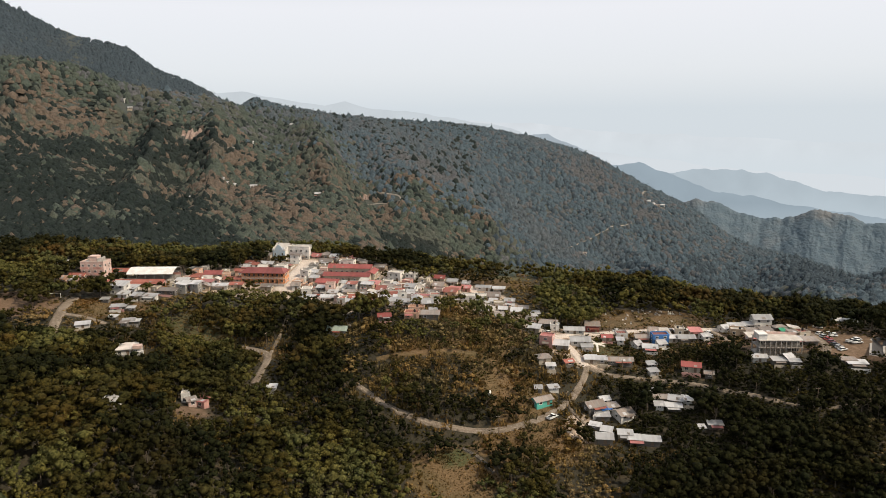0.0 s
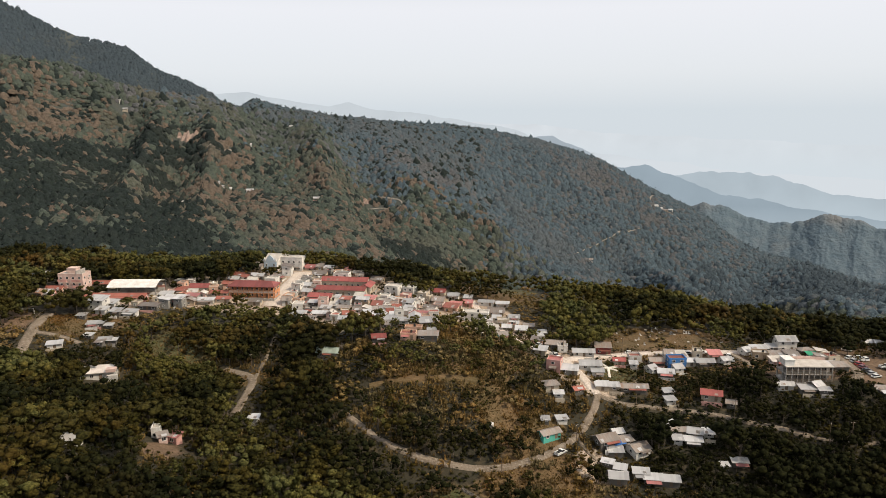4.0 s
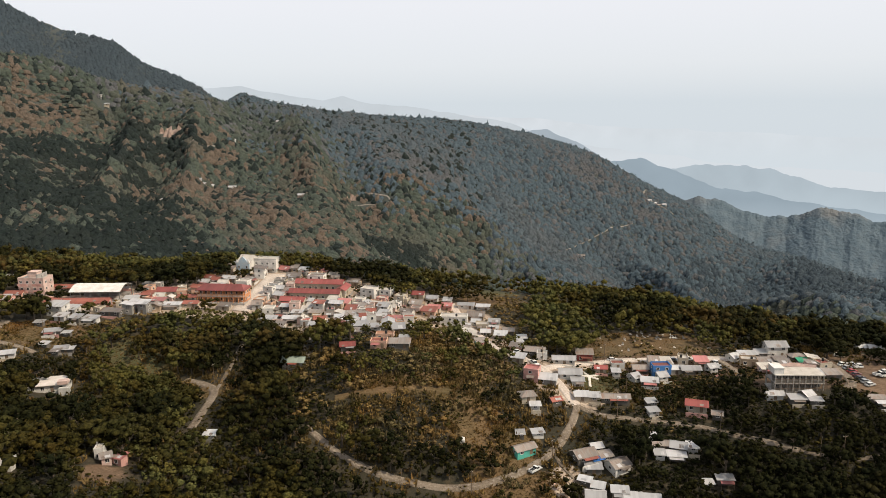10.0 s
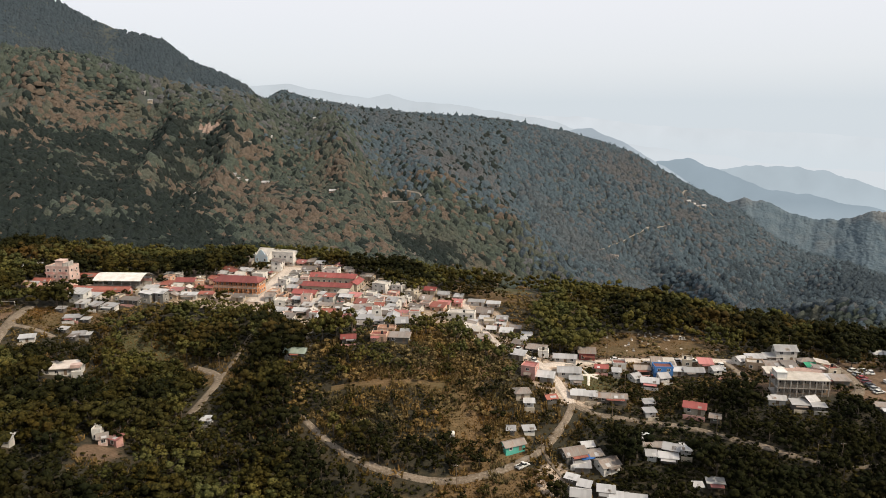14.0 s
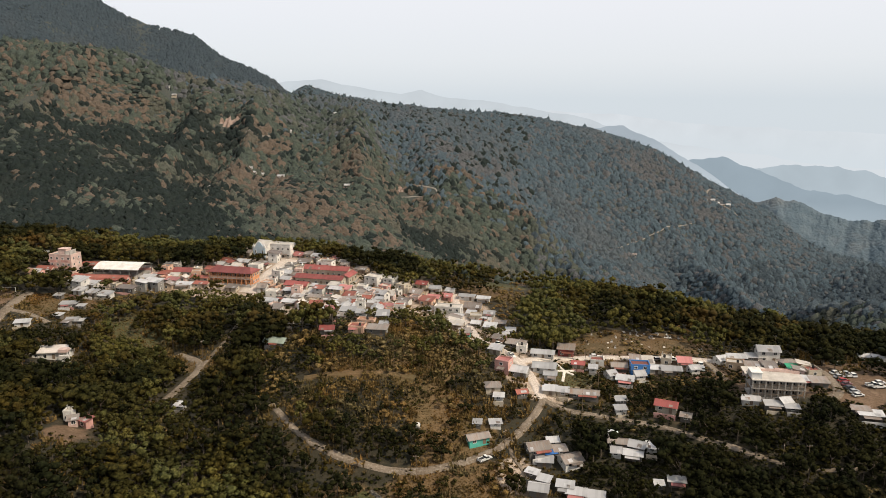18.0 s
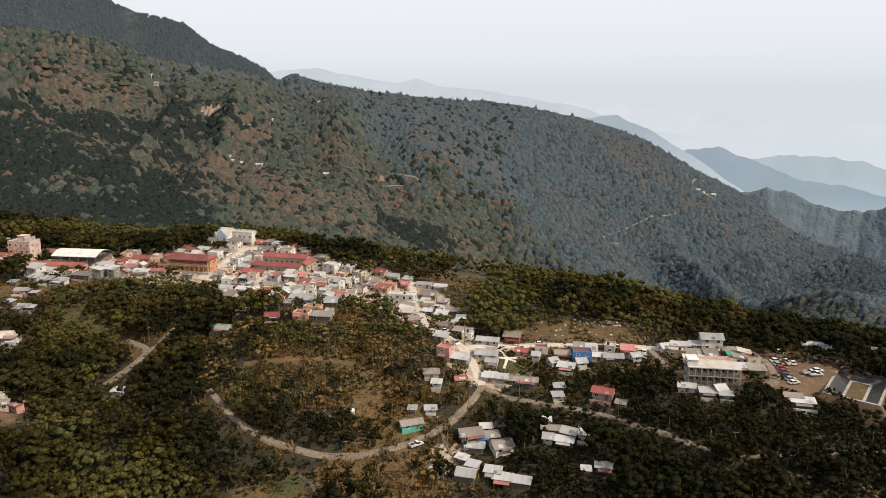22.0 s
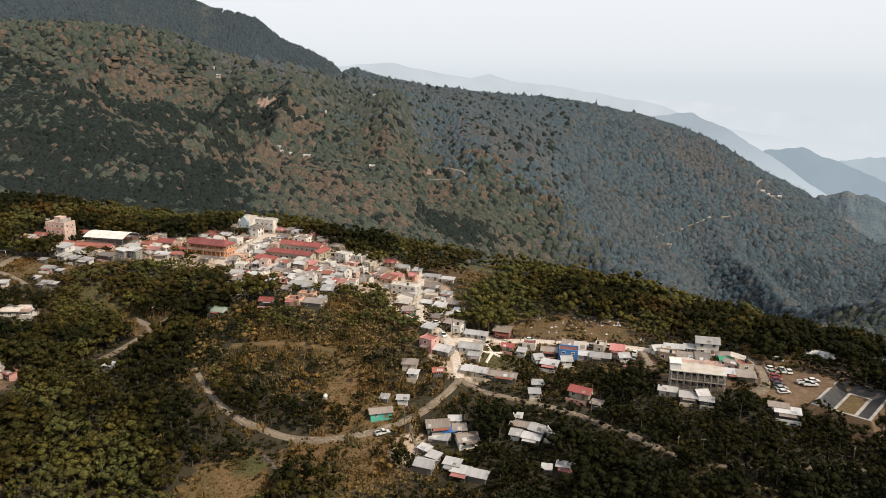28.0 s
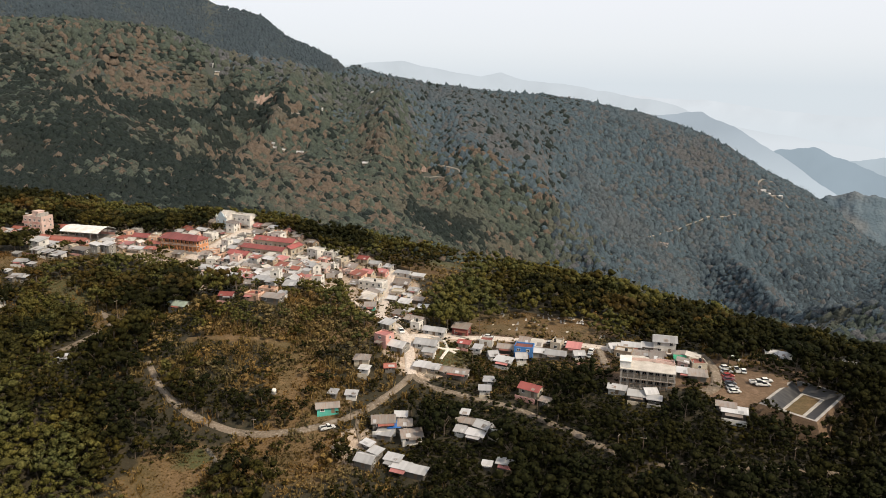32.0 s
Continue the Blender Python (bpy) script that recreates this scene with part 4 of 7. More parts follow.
        child("roof", r.mesh("roof", rm), root)
    elif style == "hip":
        p, r = min(w, d) * .28, Build()
        q = max((w - d) / 2, 0.3)
        c = [(-w / 2 - o, -d / 2 - o, h), (w / 2 + o, -d / 2 - o, h), (w / 2 + o, d / 2 + o, h), (-w / 2 - o, d / 2 + o, h)]
        e0, e1 = (-q, 0, h + p), (q, 0, h + p)
        r.slab([c[0], c[1], e1, e0], th).slab([c[2], c[3], e0, e1], th).slab([c[1], c[2], e1], th).slab([c[3], c[0], e0], th)
        child("roof", r.mesh("roof", rm), root)
    else:
        child("roof", Build().box(-w / 2 + t, w / 2 - t, -d / 2 + t, d / 2 - t, h - .25, h - .05).mesh("roof", rm if roof != "tin" else ROOFS["slab"][0]), root)
        p = Build()
        p.box(-w / 2 - .05, w / 2 + .05, -d / 2 - .05, -d / 2 + t, h, h + .5).box(-w / 2 - .05, w / 2 + .05, d / 2 - t, d / 2 + .05, h, h + .5)
        p.box(-w / 2 - .05, -w / 2 + t, -d / 2 + t, d / 2 - t, h, h + .5).box(w / 2 - t, w / 2 + .05, -d / 2 + t, d / 2 - t, h, h + .5)
        child("parapet", p.mesh("parapet", wm), root)
    extras(root, w, d, h, style, rise, lift, roof, wall)
    openings(root, w, d, h, storeys)
    keep_clear(x, y, max(w, d) * 0.52 + 0.4, 20, 0.28, 1.0)
    FOOT.append((x, y, max(w, d) * 0.6))
    return root


house(51.0, 298.0, -15, 7.2, 5.6, 2.4, "grey", "tin", "gable", 1)
house(45.3, 298.7, -20, 5.6, 5.2, 4.4, "pink", "pinkroof", "flat", 2)
house(41.7, 313.5, -20, 4.8, 4.0, 2.3, "cream", "tin", "shed", 1)
house(49.8, 325.7, -15, 8.0, 4.8, 2.3, "block", "oldtin", "gable", 1)
house(60.9, 304.5, -4, 8.4, 5.2, 2.4, "white", "tin", "gable", 1)
house(63.1, 299.9, -4, 4.4, 3.2, 2.0, "white", "tin", "shed", 1)
house(62.8, 290.0, -4, 4.8, 3.6, 2.0, "cream", "tin", "shed", 1)
house(67.5, 290.3, -4, 4.0, 3.2, 2.0, "cream", "tin", "shed", 1)
house(75.4, 290.7, -4, 10.4, 4.0, 2.1, "block", "oldtin", "gable", 1)
house(60.6, 317.8, -6, 8.8, 4.0, 2.3, "white", "tin", "gable", 1)
house(70.3, 323.9, -6, 6.4, 4.8, 3.2, "maroon", "oldtin", "shed", 1)
house(74.5, 311.6, -6, 4.4, 3.2, 2.1, "cream", "red", "gable", 1)
house(80.2, 309.5, -6, 2.8, 2.8, 2.0, "white", "tin", "shed", 1)
house(90.6, 312.8, 0, 5.6, 4.0, 2.3, "block", "oldtin", "gable", 1)
house(98.2, 310.2, 0, 7.2, 5.2, 4.3, "blue", "rust", "flat", 2)
house(86.6, 306.3, 30, 3.2, 4.8, 2.1, "white", "tin", "gable", 1)
house(91.7, 302.3, -12, 6.0, 3.6, 2.0, "block", "tin", "shed", 1)
house(97.5, 306.8, 15, 3.6, 4.8, 2.1, "white", "tin", "gable", 1)
house(104.6, 311.8, 0, 5.6, 4.0, 2.1, "cream", "tin", "gable", 1)
house(110.3, 310.7, 0, 7.2, 4.0, 2.1, "block", "tin", "gable", 1)
house(118.8, 311.1, 20, 3.6, 4.0, 2.4, "white", "tin", "gable", 1)
house(88.0, 284.0, 10, 3.6, 2.8, 1.8, "white", "tin", "shed", 1)
house(88.6, 289.1, 10, 3.6, 2.8, 1.8, "block", "tin", "shed", 1)
house(104.3, 285.3, -18, 7.2, 4.8, 2.6, "cream", "red", "gable", 1)
house(109.9, 279.6, -18, 3.2, 2.4, 1.8, "block", "oldtin", "shed", 1)
house(83.9, 270.4, 0, 2.4, 2.4, 1.7, "block", "tin", "shed", 1)
house(85.3, 266.6, -5, 6.0, 3.6, 2.0, "block", "oldtin", "gable", 1)
house(84.2, 262.1, -5, 3.0, 3.0, 1.8, "white", "tin", "shed", 1)
house(91.6, 265.3, -20, 4.8, 4.8, 2.1, "block", "tin", "gable", 1)
house(89.6, 261.1, -10, 5.6, 2.8, 1.8, "block", "tin", "shed", 1)
house(96.2, 264.9, -10, 3.2, 3.2, 1.8, "white", "tin", "shed", 1)
house(58.0, 260.1, 22, 7.2, 5.6, 2.4, "block", "oldtin", "gable", 1)
house(63.0, 264.5, 15, 3.6, 3.6, 2.0, "white", "tin", "gable", 1)
house(62.1, 259.0, 22, 3.4, 3.2, 1.8, "block", "tarp", "shed", 1)
house(65.5, 260.7, 15, 4.0, 3.2, 1.8, "block", "oldtin", "shed", 1)
house(60.4, 254.9, 0, 4.8, 3.2, 1.8, "block", "tin", "shed", 1)
house(68.7, 256.7, 28, 6.4, 5.6, 2.3, "white", "oldtin", "gable", 1)
house(56.5, 249.1, -25, 3.6, 2.1, 1.7, "block", "tin", "shed", 1)
house(60.2, 246.5, -20, 3.6, 2.8, 1.8, "block", "tin", "shed", 1)
house(58.5, 242.4, -8, 5.6, 4.8, 2.3, "block", "tin", "gable", 1)
house(66.7, 244.7, -8, 4.8, 2.9, 2.0, "cream", "tin", "shed", 1)
house(70.0, 242.0, -8, 5.6, 3.0, 2.0, "block", "tin", "shed", 1)
house(75.5, 241.1, -8, 5.6, 3.0, 2.0, "block", "tin", "shed", 1)
house(41.7, 284.1, 10, 5.2, 4.8, 2.3, "cream", "oldtin", "hip", 1)
house(52.2, 284.8, 20, 3.6, 3.2, 2.0, "block", "rust", "gable", 1)
house(44.2, 280.0, 0, 3.2, 2.4, 1.8, "white", "tin", "shed", 1)
house(43.6, 268.1, 10, 3.6, 2.4, 1.7, "white", "tin", "shed", 1)
house(37.4, 266.7, 0, 2.4, 2.4, 1.5, "block", "tin", "shed", 1)
house(37.9, 260.1, 27, 7.2, 4.0, 2.3, "turquoise", "oldtin", "gable", 1)
house(133.7, 287.9, -6, 5.6, 3.6, 2.0, "white", "tin", "gable", 1)
house(140.1, 283.4, -4, 5.2, 3.2, 2.0, "block", "tin", "shed", 1)
house(144.3, 285.3, 20, 3.6, 4.4, 2.0, "block", "tin", "gable", 1)
house(145.7, 281.3, -4, 4.0, 2.4, 1.7, "block", "tin", "shed", 1)
house(150.6, 325.3, 0, 8.2, 6.0, 4.9, "white", "tin", "gable", 2)
house(138.3, 323.0, 0, 6.8, 3.2, 2.0, "block", "tin", "shed", 1)
house(131.7, 321.2, 25, 4.0, 4.8, 2.1, "white", "tin", "gable", 1)
house(145.6, 324.1, 0, 6.4, 3.2, 2.0, "block", "tin", "shed", 1)
house(156.2, 318.4, 10, 5.6, 3.6, 2.0, "block", "oldtin", "hip", 1)
house(155.7, 310.9, 0, 4.0, 3.2, 1.7, "block", "green", "shed", 1)
house(147.9, 314.4, 0, 4.8, 3.2, 1.8, "block", "oldtin", "shed", 1)
house(141.8, 314.5, 0, 5.6, 3.2, 1.8, "block", "oldtin", "shed", 1)
house(156.3, 299.7, -5, 4.8, 3.2, 2.0, "block", "tin", "shed", 1)
house(160.6, 298.7, 0, 5.6, 4.0, 2.0, "block", "oldtin", "shed", 1)
house(170.4, 279.2, -6, 7.2, 3.2, 2.0, "block", "tin", "shed", 1)
house(168.1, 281.6, -6, 5.6, 2.4, 1.8, "block", "oldtin", "shed", 1)
house(190.3, 331.7, 0, 4.0, 3.2, 2.1, "white", "tin", "gable", 1)
house(195.2, 328.3, -15, 4.8, 3.2, 2.0, "block", "tin", "shed", 1)
house(218.1, 331.3, -20, 4.8, 3.2, 2.0, "white", "tin", "gable", 1)
house(101.5, 249.4, -5, 4.8, 2.4, 1.8, "block", "tin", "shed", 1)
house(95.9, 248.2, 0, 2.4, 2.0, 1.5, "block", "tin", "shed", 1)
house(-1.9, 403.9, -10, 5.6, 4.8, 2.4, "cream", "red", "gable", 1)
house(5.5, 401.1, -10, 5.6, 4.0, 2.3, "white", "tin", "gable", 1)
house(13.3, 399.7, -10, 4.0, 4.0, 2.3, "white", "tin", "shed", 1)
house(6.7, 386.4, -10, 5.6, 4.8, 2.4, "cream", "pinkroof", "gable", 1)
house(13.0, 391.4, -10, 4.8, 4.0, 2.6, "pink", "pinkroof", "gable", 1)
house(16.2, 366.9, -8, 12.9, 6.0, 4.8, "white", "tin", "flat", 2)
house(22.8, 394.5, -8, 8.0, 2.9, 2.1, "white", "tin", "shed", 1)
house(31.5, 393.0, -8, 6.4, 2.8, 2.0, "white", "tin", "shed", 1)
house(27.3, 381.1, -8, 8.0, 6.4, 2.3, "tan", "oldtin", "gable", 1)
house(26.9, 371.2, -8, 4.0, 3.2, 2.1, "white", "tin", "shed", 1)
house(35.9, 372.1, -8, 4.8, 4.0, 2.0, "white", "tin", "gable", 1)
house(30.7, 354.4, -8, 4.0, 4.0, 2.3, "block", "tin", "gable", 1)
house(37.3, 350.9, -8, 5.2, 4.4, 2.3, "cream", "tin", "shed", 1)
house(34.6, 363.1, -8, 4.8, 3.2, 2.0, "white", "tin", "gable", 1)
house(41.6, 358.3, -8, 4.8, 3.2, 2.0, "block", "oldtin", "shed", 1)
house(27.4, 332.1, 15, 4.4, 4.0, 2.0, "turquoise", "oldtin", "shed", 1)
house(7.7, 367.7, -15, 4.8, 4.0, 2.4, "cream", "oldtin", "gable", 1)
house(-2.1, 389.2, -20, 6.0, 6.4, 2.7, "tan", "oldtin", "gable", 1)
house(43.7, 337.9, 10, 4.8, 3.2, 1.8, "block", "tin", "shed", 1)
house(46.6, 348.6, 0, 4.0, 3.2, 1.8, "block", "tin", "shed", 1)
house(21.5, 360.0, -8, 4.0, 4.0, 2.1, "cream", "tin", "shed", 1)
house(-7.7, 326.9, 8, 4.8, 5.2, 2.4, "block", "tin", "shed", 1)
house(-14.1, 306.8, -3, 6.4, 4.8, 2.6, "peach", "rust", "flat", 1)
house(-6.1, 307.2, -3, 8.0, 4.0, 2.3, "block", "oldtin", "shed", 1)
house(-12.4, 315.7, -3, 7.2, 4.0, 2.1, "peach", "peachroof", "flat", 1)
house(-26.5, 306.4, 10, 5.2, 4.0, 2.3, "block", "red", "gable", 1)
house(-4.6, 313.3, 0, 3.2, 3.2, 2.0, "white", "tin", "shed", 1)
house(-27.0, 397.6, -20, 7.7, 6.9, 4.9, "white", "tin", "flat", 2)
house(-18.2, 398.4, -20, 6.0, 6.0, 4.8, "white", "tin", "flat", 2)
house(-10.7, 392.7, -20, 5.2, 6.0, 4.4, "cream", "tin", "flat", 2)
house(-36.8, 413.4, -20, 6.4, 4.8, 2.3, "tan", "oldtin", "gable", 1)
house(-20.2, 393.0, -20, 4.8, 4.8, 2.3, "pink", "tin", "flat", 1)
house(-23.2, 385.4, -20, 5.6, 4.8, 2.3, "peach", "tin", "flat", 1)
house(-56.3, 409.6, -8, 8.6, 6.0, 4.8, "white", "oldtin", "flat", 2)
house(-69.1, 413.7, -8, 7.2, 4.8, 2.4, "tan", "oldtin", "gable", 1)
house(-63.3, 381.1, -10, 12.0, 5.6, 3.0, "cream", "red", "gable", 1)
house(-40.9, 405.9, -10, 5.6, 4.0, 2.3, "tan", "oldtin", "gable", 1)
house(-105.8, 426.3, -25, 5.6, 7.2, 3.5, "cream", "oldtin", "gable", 1)
house(-93.5, 402.0, -10, 6.2, 5.6, 3.4, "white", "tin", "flat", 1)
house(-102.9, 409.6, -15, 7.2, 4.0, 2.4, "block", "tin", "gable", 1)
house(-114.0, 412.4, -20, 5.6, 4.0, 2.3, "block", "rust", "gable", 1)
house(-114.6, 404.7, -15, 5.6, 4.0, 2.3, "block", "tin", "gable", 1)
house(-128.5, 389.5, 0, 9.6, 5.6, 2.7, "cream", "red", "gable", 1)
house(-115.9, 381.9, 0, 8.8, 3.6, 2.3, "cream", "rust", "gable", 1)
house(-119.8, 371.4, 0, 8.0, 3.2, 2.1, "white", "tin", "shed", 1)
house(-111.8, 373.8, 0, 7.2, 3.2, 2.1, "cream", "rust", "shed", 1)
house(-145.1, 405.1, 0, 4.8, 4.0, 2.3, "white", "tin", "shed", 1)
house(-155.2, 396.1, 0, 8.0, 4.0, 2.4, "white", "oldtin", "gable", 1)
house(-141.8, 377.0, 0, 6.4, 4.0, 2.3, "white", "tin", "shed", 1)
house(-142.6, 357.3, -8, 9.6, 3.6, 2.3, "block", "oldtin", "shed", 1)
house(-147.8, 348.5, -10, 6.4, 3.2, 2.1, "white", "tin", "shed", 1)
house(-165.3, 354.0, -8, 7.7, 6.0, 4.8, "white", "tin", "shed", 2)
house(-161.6, 357.5, -8, 7.2, 4.8, 2.3, "white", "tin", "shed", 1)
house(-160.8, 348.0, -8, 4.8, 4.0, 2.3, "white", "tin", "shed", 1)
house(-154.3, 348.1, -8, 4.8, 4.0, 2.1, "block", "tin", "shed", 1)
house(-156.3, 335.4, 0, 3.6, 2.8, 1.7, "block", "tin", "shed", 1)
house(-145.2, 321.0, 5, 5.6, 2.4, 1.7, "block", "tin", "shed", 1)
house(-196.7, 366.5, 0, 6.4, 4.8, 2.7, "pink", "tin", "gable", 1)
house(-198.8, 366.1, -30, 5.6, 4.8, 2.6, "peach", "peachroof", "gable", 1)
house(-221.4, 405.5, 10, 9.6, 4.8, 2.4, "cream", "tin", "gable", 1)
house(-181.8, 393.9, 0, 12.8, 4.8, 2.4, "cream", "rust", "gable", 1)
house(-197.4, 375.3, 0, 8.0, 4.0, 2.3, "peach", "rust", "gable", 1)
house(-46.8, 302.5, -6, 8.2, 5.0, 2.6, "grey", "greentin", "gable", 1)
house(-95.0, 373.2, -5, 5.6, 4.0, 2.1, "cream", "oldtin", "shed", 1)
house(-70.8, 360.6, -6, 7.2, 3.2, 2.0, "white", "tin", "shed", 1)
house(-60.3, 359.1, -6, 7.2, 3.2, 2.0, "block", "tin", "shed", 1)
house(-58.6, 367.1, -6, 4.8, 3.2, 2.0, "white", "tin", "shed", 1)
house(-38.7, 341.7, 0, 5.6, 4.0, 2.1, "white", "tin", "gable", 1)
house(-46.8, 345.3, 0, 4.0, 3.2, 2.0, "block", "tin", "shed", 1)
house(-49.3, 364.8, -10, 6.4, 3.2, 2.1, "tan", "oldtin", "shed", 1)
house(-47.9, 379.9, -10, 5.6, 4.8, 2.3, "cream", "oldtin", "gable", 1)
house(-43.3, 383.6, -10, 4.8, 4.0, 2.3, "tan", "tin", "gable", 1)
house(-35.6, 353.8, 5, 5.6, 3.2, 2.0, "block", "tin", "shed", 1)
house(-24.2, 331.8, 0, 6.4, 4.0, 2.1, "block", "tin", "shed", 1)
house(-31.0, 359.6, 15, 5.6, 4.0, 2.1, "block", "oldtin", "shed", 1)
house(-19.6, 345.8, 0, 5.6, 4.0, 2.1, "tan", "oldtin", "gable", 1)
house(-26.2, 369.6, -8, 6.4, 4.0, 2.3, "white", "tin", "flat", 1)
house(-15.7, 356.4, -10, 3.2, 4.8, 2.0, "cream", "oldtin", "shed", 1)
house(-6.0, 367.1, 20, 3.2, 4.8, 2.0, "cream", "oldtin", "shed", 1)
house(-24.8, 321.2, 0, 4.0, 3.2, 2.0, "tan", "oldtin", "shed", 1)
house(-17.3, 327.7, 0, 4.0, 3.2, 2.0, "white", "tin", "shed", 1)
house(-22.6, 343.3, 0, 4.0, 3.2, 2.0, "white", "tin", "shed", 1)
house(-56.2, 382.1, -10, 4.8, 3.2, 2.1, "white", "tin", "shed", 1)
house(-66.3, 374.8, -10, 4.0, 3.2, 2.1, "block", "tin", "shed", 1)
house(-8.5, 391.8, -20, 4.0, 4.8, 3.0, "cream", "tin", "flat", 1)
house(-158.7, 334.1, 10, 4.8, 3.2, 1.8, "white", "tin", "shed", 1)
house(-155.5, 323.2, -8, 3.6, 2.4, 1.7, "block", "tin", "shed", 1)
house(-147.3, 321.4, 15, 4.8, 3.2, 1.8, "white", "tin", "gable", 1)
house(-163.7, 310.8, 20, 5.6, 3.2, 1.8, "white", "tin", "shed", 1)
house(-167.1, 341.1, 0, 3.6, 2.4, 1.7, "block", "tin", "shed", 1)
house(-148.3, 318.1, 0, 3.2, 2.4, 1.7, "block", "oldtin", "shed", 1)
house(-151.7, 334.5, 0, 3.2, 2.1, 1.7, "block", "tin", "shed", 1)


def slab_house(x, y, yaw):
    """A low house under a broad bare roof slab, with a stair hut on one corner."""
    w, d, h = 13.0, 8.5, 2.7
    root = house(x, y, yaw, w, d, h, "white", "slab", "flat", 1, "low white house under a broad pale concrete roof slab", "house")
    for o in list(root.children):
        if o.name.startswith(("parapet", "roof", "column_stub")):
            bpy.data.objects.remove(o)
    child("roof", Build().box(-w / 2 - .7, w / 2 + .7, -d / 2 - .7, d / 2 + .7, h, h + .22).mesh("roof", WALK_PALE), root, "broad pale concrete roof slab")
    child("stair_hut", Build().box(w / 2 - 2.6, w / 2 + .9, -d / 2 - 1.2, -d / 2 + 1.6, h + .22, h + 1.5).mesh("stair_hut", WALL["rose"]), root)
    child("porch", Build().box(w / 2 - 2.2, w / 2 + 1.6, -d / 2 - 2.2, -d / 2 - .75, -1.2, 1.9).mesh("porch", WALL["white"]), root)


WALK_PALE = plain_material("pale_concrete", (0.66, 0.60, 0.54), (0.52, 0.46, 0.41), 0.25, 0.8)
slab_house(-136.5, 291.5, 14)
house(-89.5, 232.5, 10, 2.6, 3.0, 3.4, "white", "tin", "flat", 1)
house(-86.6, 229.8, 30, 2.6, 2.4, 2.4, "rose", "oldtin", "shed", 1)
house(-83.6, 231.6, -20, 3.4, 2.6, 2.6, "pink", "pinkroof", "shed", 1)
house(-105.3, 212.8, 10, 4.8, 3.2, 2.0, "white", "tin", "shed", 1)
house(-66.2, 258.4, 0, 3.2, 2.4, 1.8, "white", "tin", "shed", 1)


# ---- the large buildings of the town ----
def seat_on(x, y, w, d, yaw):
    ca, sa_ = math.cos(radians(yaw)), math.sin(radians(yaw))
    zs = [ground_z(x + u * w / 2 * ca - v * d / 2 * sa_, y + u * w / 2 * sa_ + v * d / 2 * ca) for u in (-1, 0, 1) for v in (-1, 0, 1)]
    return sum(zs) / 9, sum(zs) / 9 - min(zs) + 0.8


def town_hall(x, y, yaw):
    w, d, h = 24.0, 9.5, 6.6
    z, deep = seat_on(x, y, w, d, yaw)
    root = tagged(new("town_hall"), "long two-storey orange town hall with arcades and a red roof", "town hall")
    root.matrix_basis = pose(x, y, z, 0, 0, yaw)
    child("wall", Build().box(-w / 2, w / 2, -d / 2 + 2.2, d / 2, -deep, h).mesh("wall", WALL["orange"]), root)
    child("floor_slab", Build().box(-w / 2, w / 2, -d / 2, -d / 2 + 2.2, 3.1, 3.35).mesh("floor_slab", CEMENT), root)
    child("plinth", Build().box(-w / 2 - .2, w / 2 + .2, -d / 2 - .3, d / 2 + .2, -deep, 0.12).mesh("plinth", CEMENT), root)
    n = 9
    post, post2 = Build().box(-.17, .17, -.17, .17, 0.1, 3.1).mesh("column", WALL["orange"]), Build().box(-.15, .15, -.15, .15, 3.35, h).mesh("column", WALL["orange"])
    span = w / n
    arch = Build()
    m = 8
    for k in range(m):
        a0, a1 = math.pi * k / m, math.pi * (k + 1) / m
        r = span / 2 - .18
        arch.prism([(math.cos(a0) * r, 2.2 + math.sin(a0) * .7), (math.cos(a0) * r, 3.1), (math.cos(a1) * r, 3.1), (math.cos(a1) * r, 2.2 + math.sin(a1) * .7)], -.14, .14)
    arch_me = arch.mesh("arch", WALL["orange"])
    rail = Build().box(-span / 2 + .16, span / 2 - .16, -.05, .05, 3.35, 4.25).mesh("balustrade", WALL["peach"])
    for k in range(n + 1):
        px = -w / 2 + .2 + k * (w - .4) / n
        child("column", post, root, "", pose(px, -d / 2 + .2, 0))
        child("column", post2, root, "", pose(px, -d / 2 + .2, 0))
        if k < n:
            child("arch", arch_me, root, "", pose(px + span / 2, -d / 2 + .2, 0))
            child("balustrade", rail, root, "", pose(px + span / 2, -d / 2 + .2, 0))
            for zz in (0.9, 4.1):
                if zz < 1 and k % 2:
                    door(root, px + span / 2, -d / 2 + 2.18, 0.12, 1.2, 2.2, 0)
                else:
                    window(root, px + span / 2, -d / 2 + 2.18, zz, 1.2, 1.3, 0)
    for k in range(3):
        for zz in (0.9, 4.1):
            window(root, w / 2 + .01, -1.6 + k * 2.4, zz, 1.1, 1.3, 90)
    k, o, rise = 0.42, 0.7, 0.42 * d / 2
    for s in (-1, 1):
        r = Build().slab([(-s * (w / 2 + o), s * -(d / 2 + o), h - k * o + .1), (s * (w / 2 + o), s * -(d / 2 + o), h - k * o + .1), (s * (w / 2 - 2.5), s * -.002, h + rise), (-s * (w / 2 - 2.5), s * -.002, h + rise)], .12)
        child("roof", r.mesh("roof", ROOFS["red"][0]), root)
        r = Build().slab([(s * (w / 2 + o), s * -(d / 2 + o), h - k * o + .098), (s * (w / 2 + o), s * (d / 2 + o), h - k * o + .098), (s * (w / 2 - 2.5), 0, h + rise - .002)], .12)
        child("roof", r.mesh("roof", ROOFS["red"][0]), root)
    keep_clear(x, y, 14, 34, 0.2)


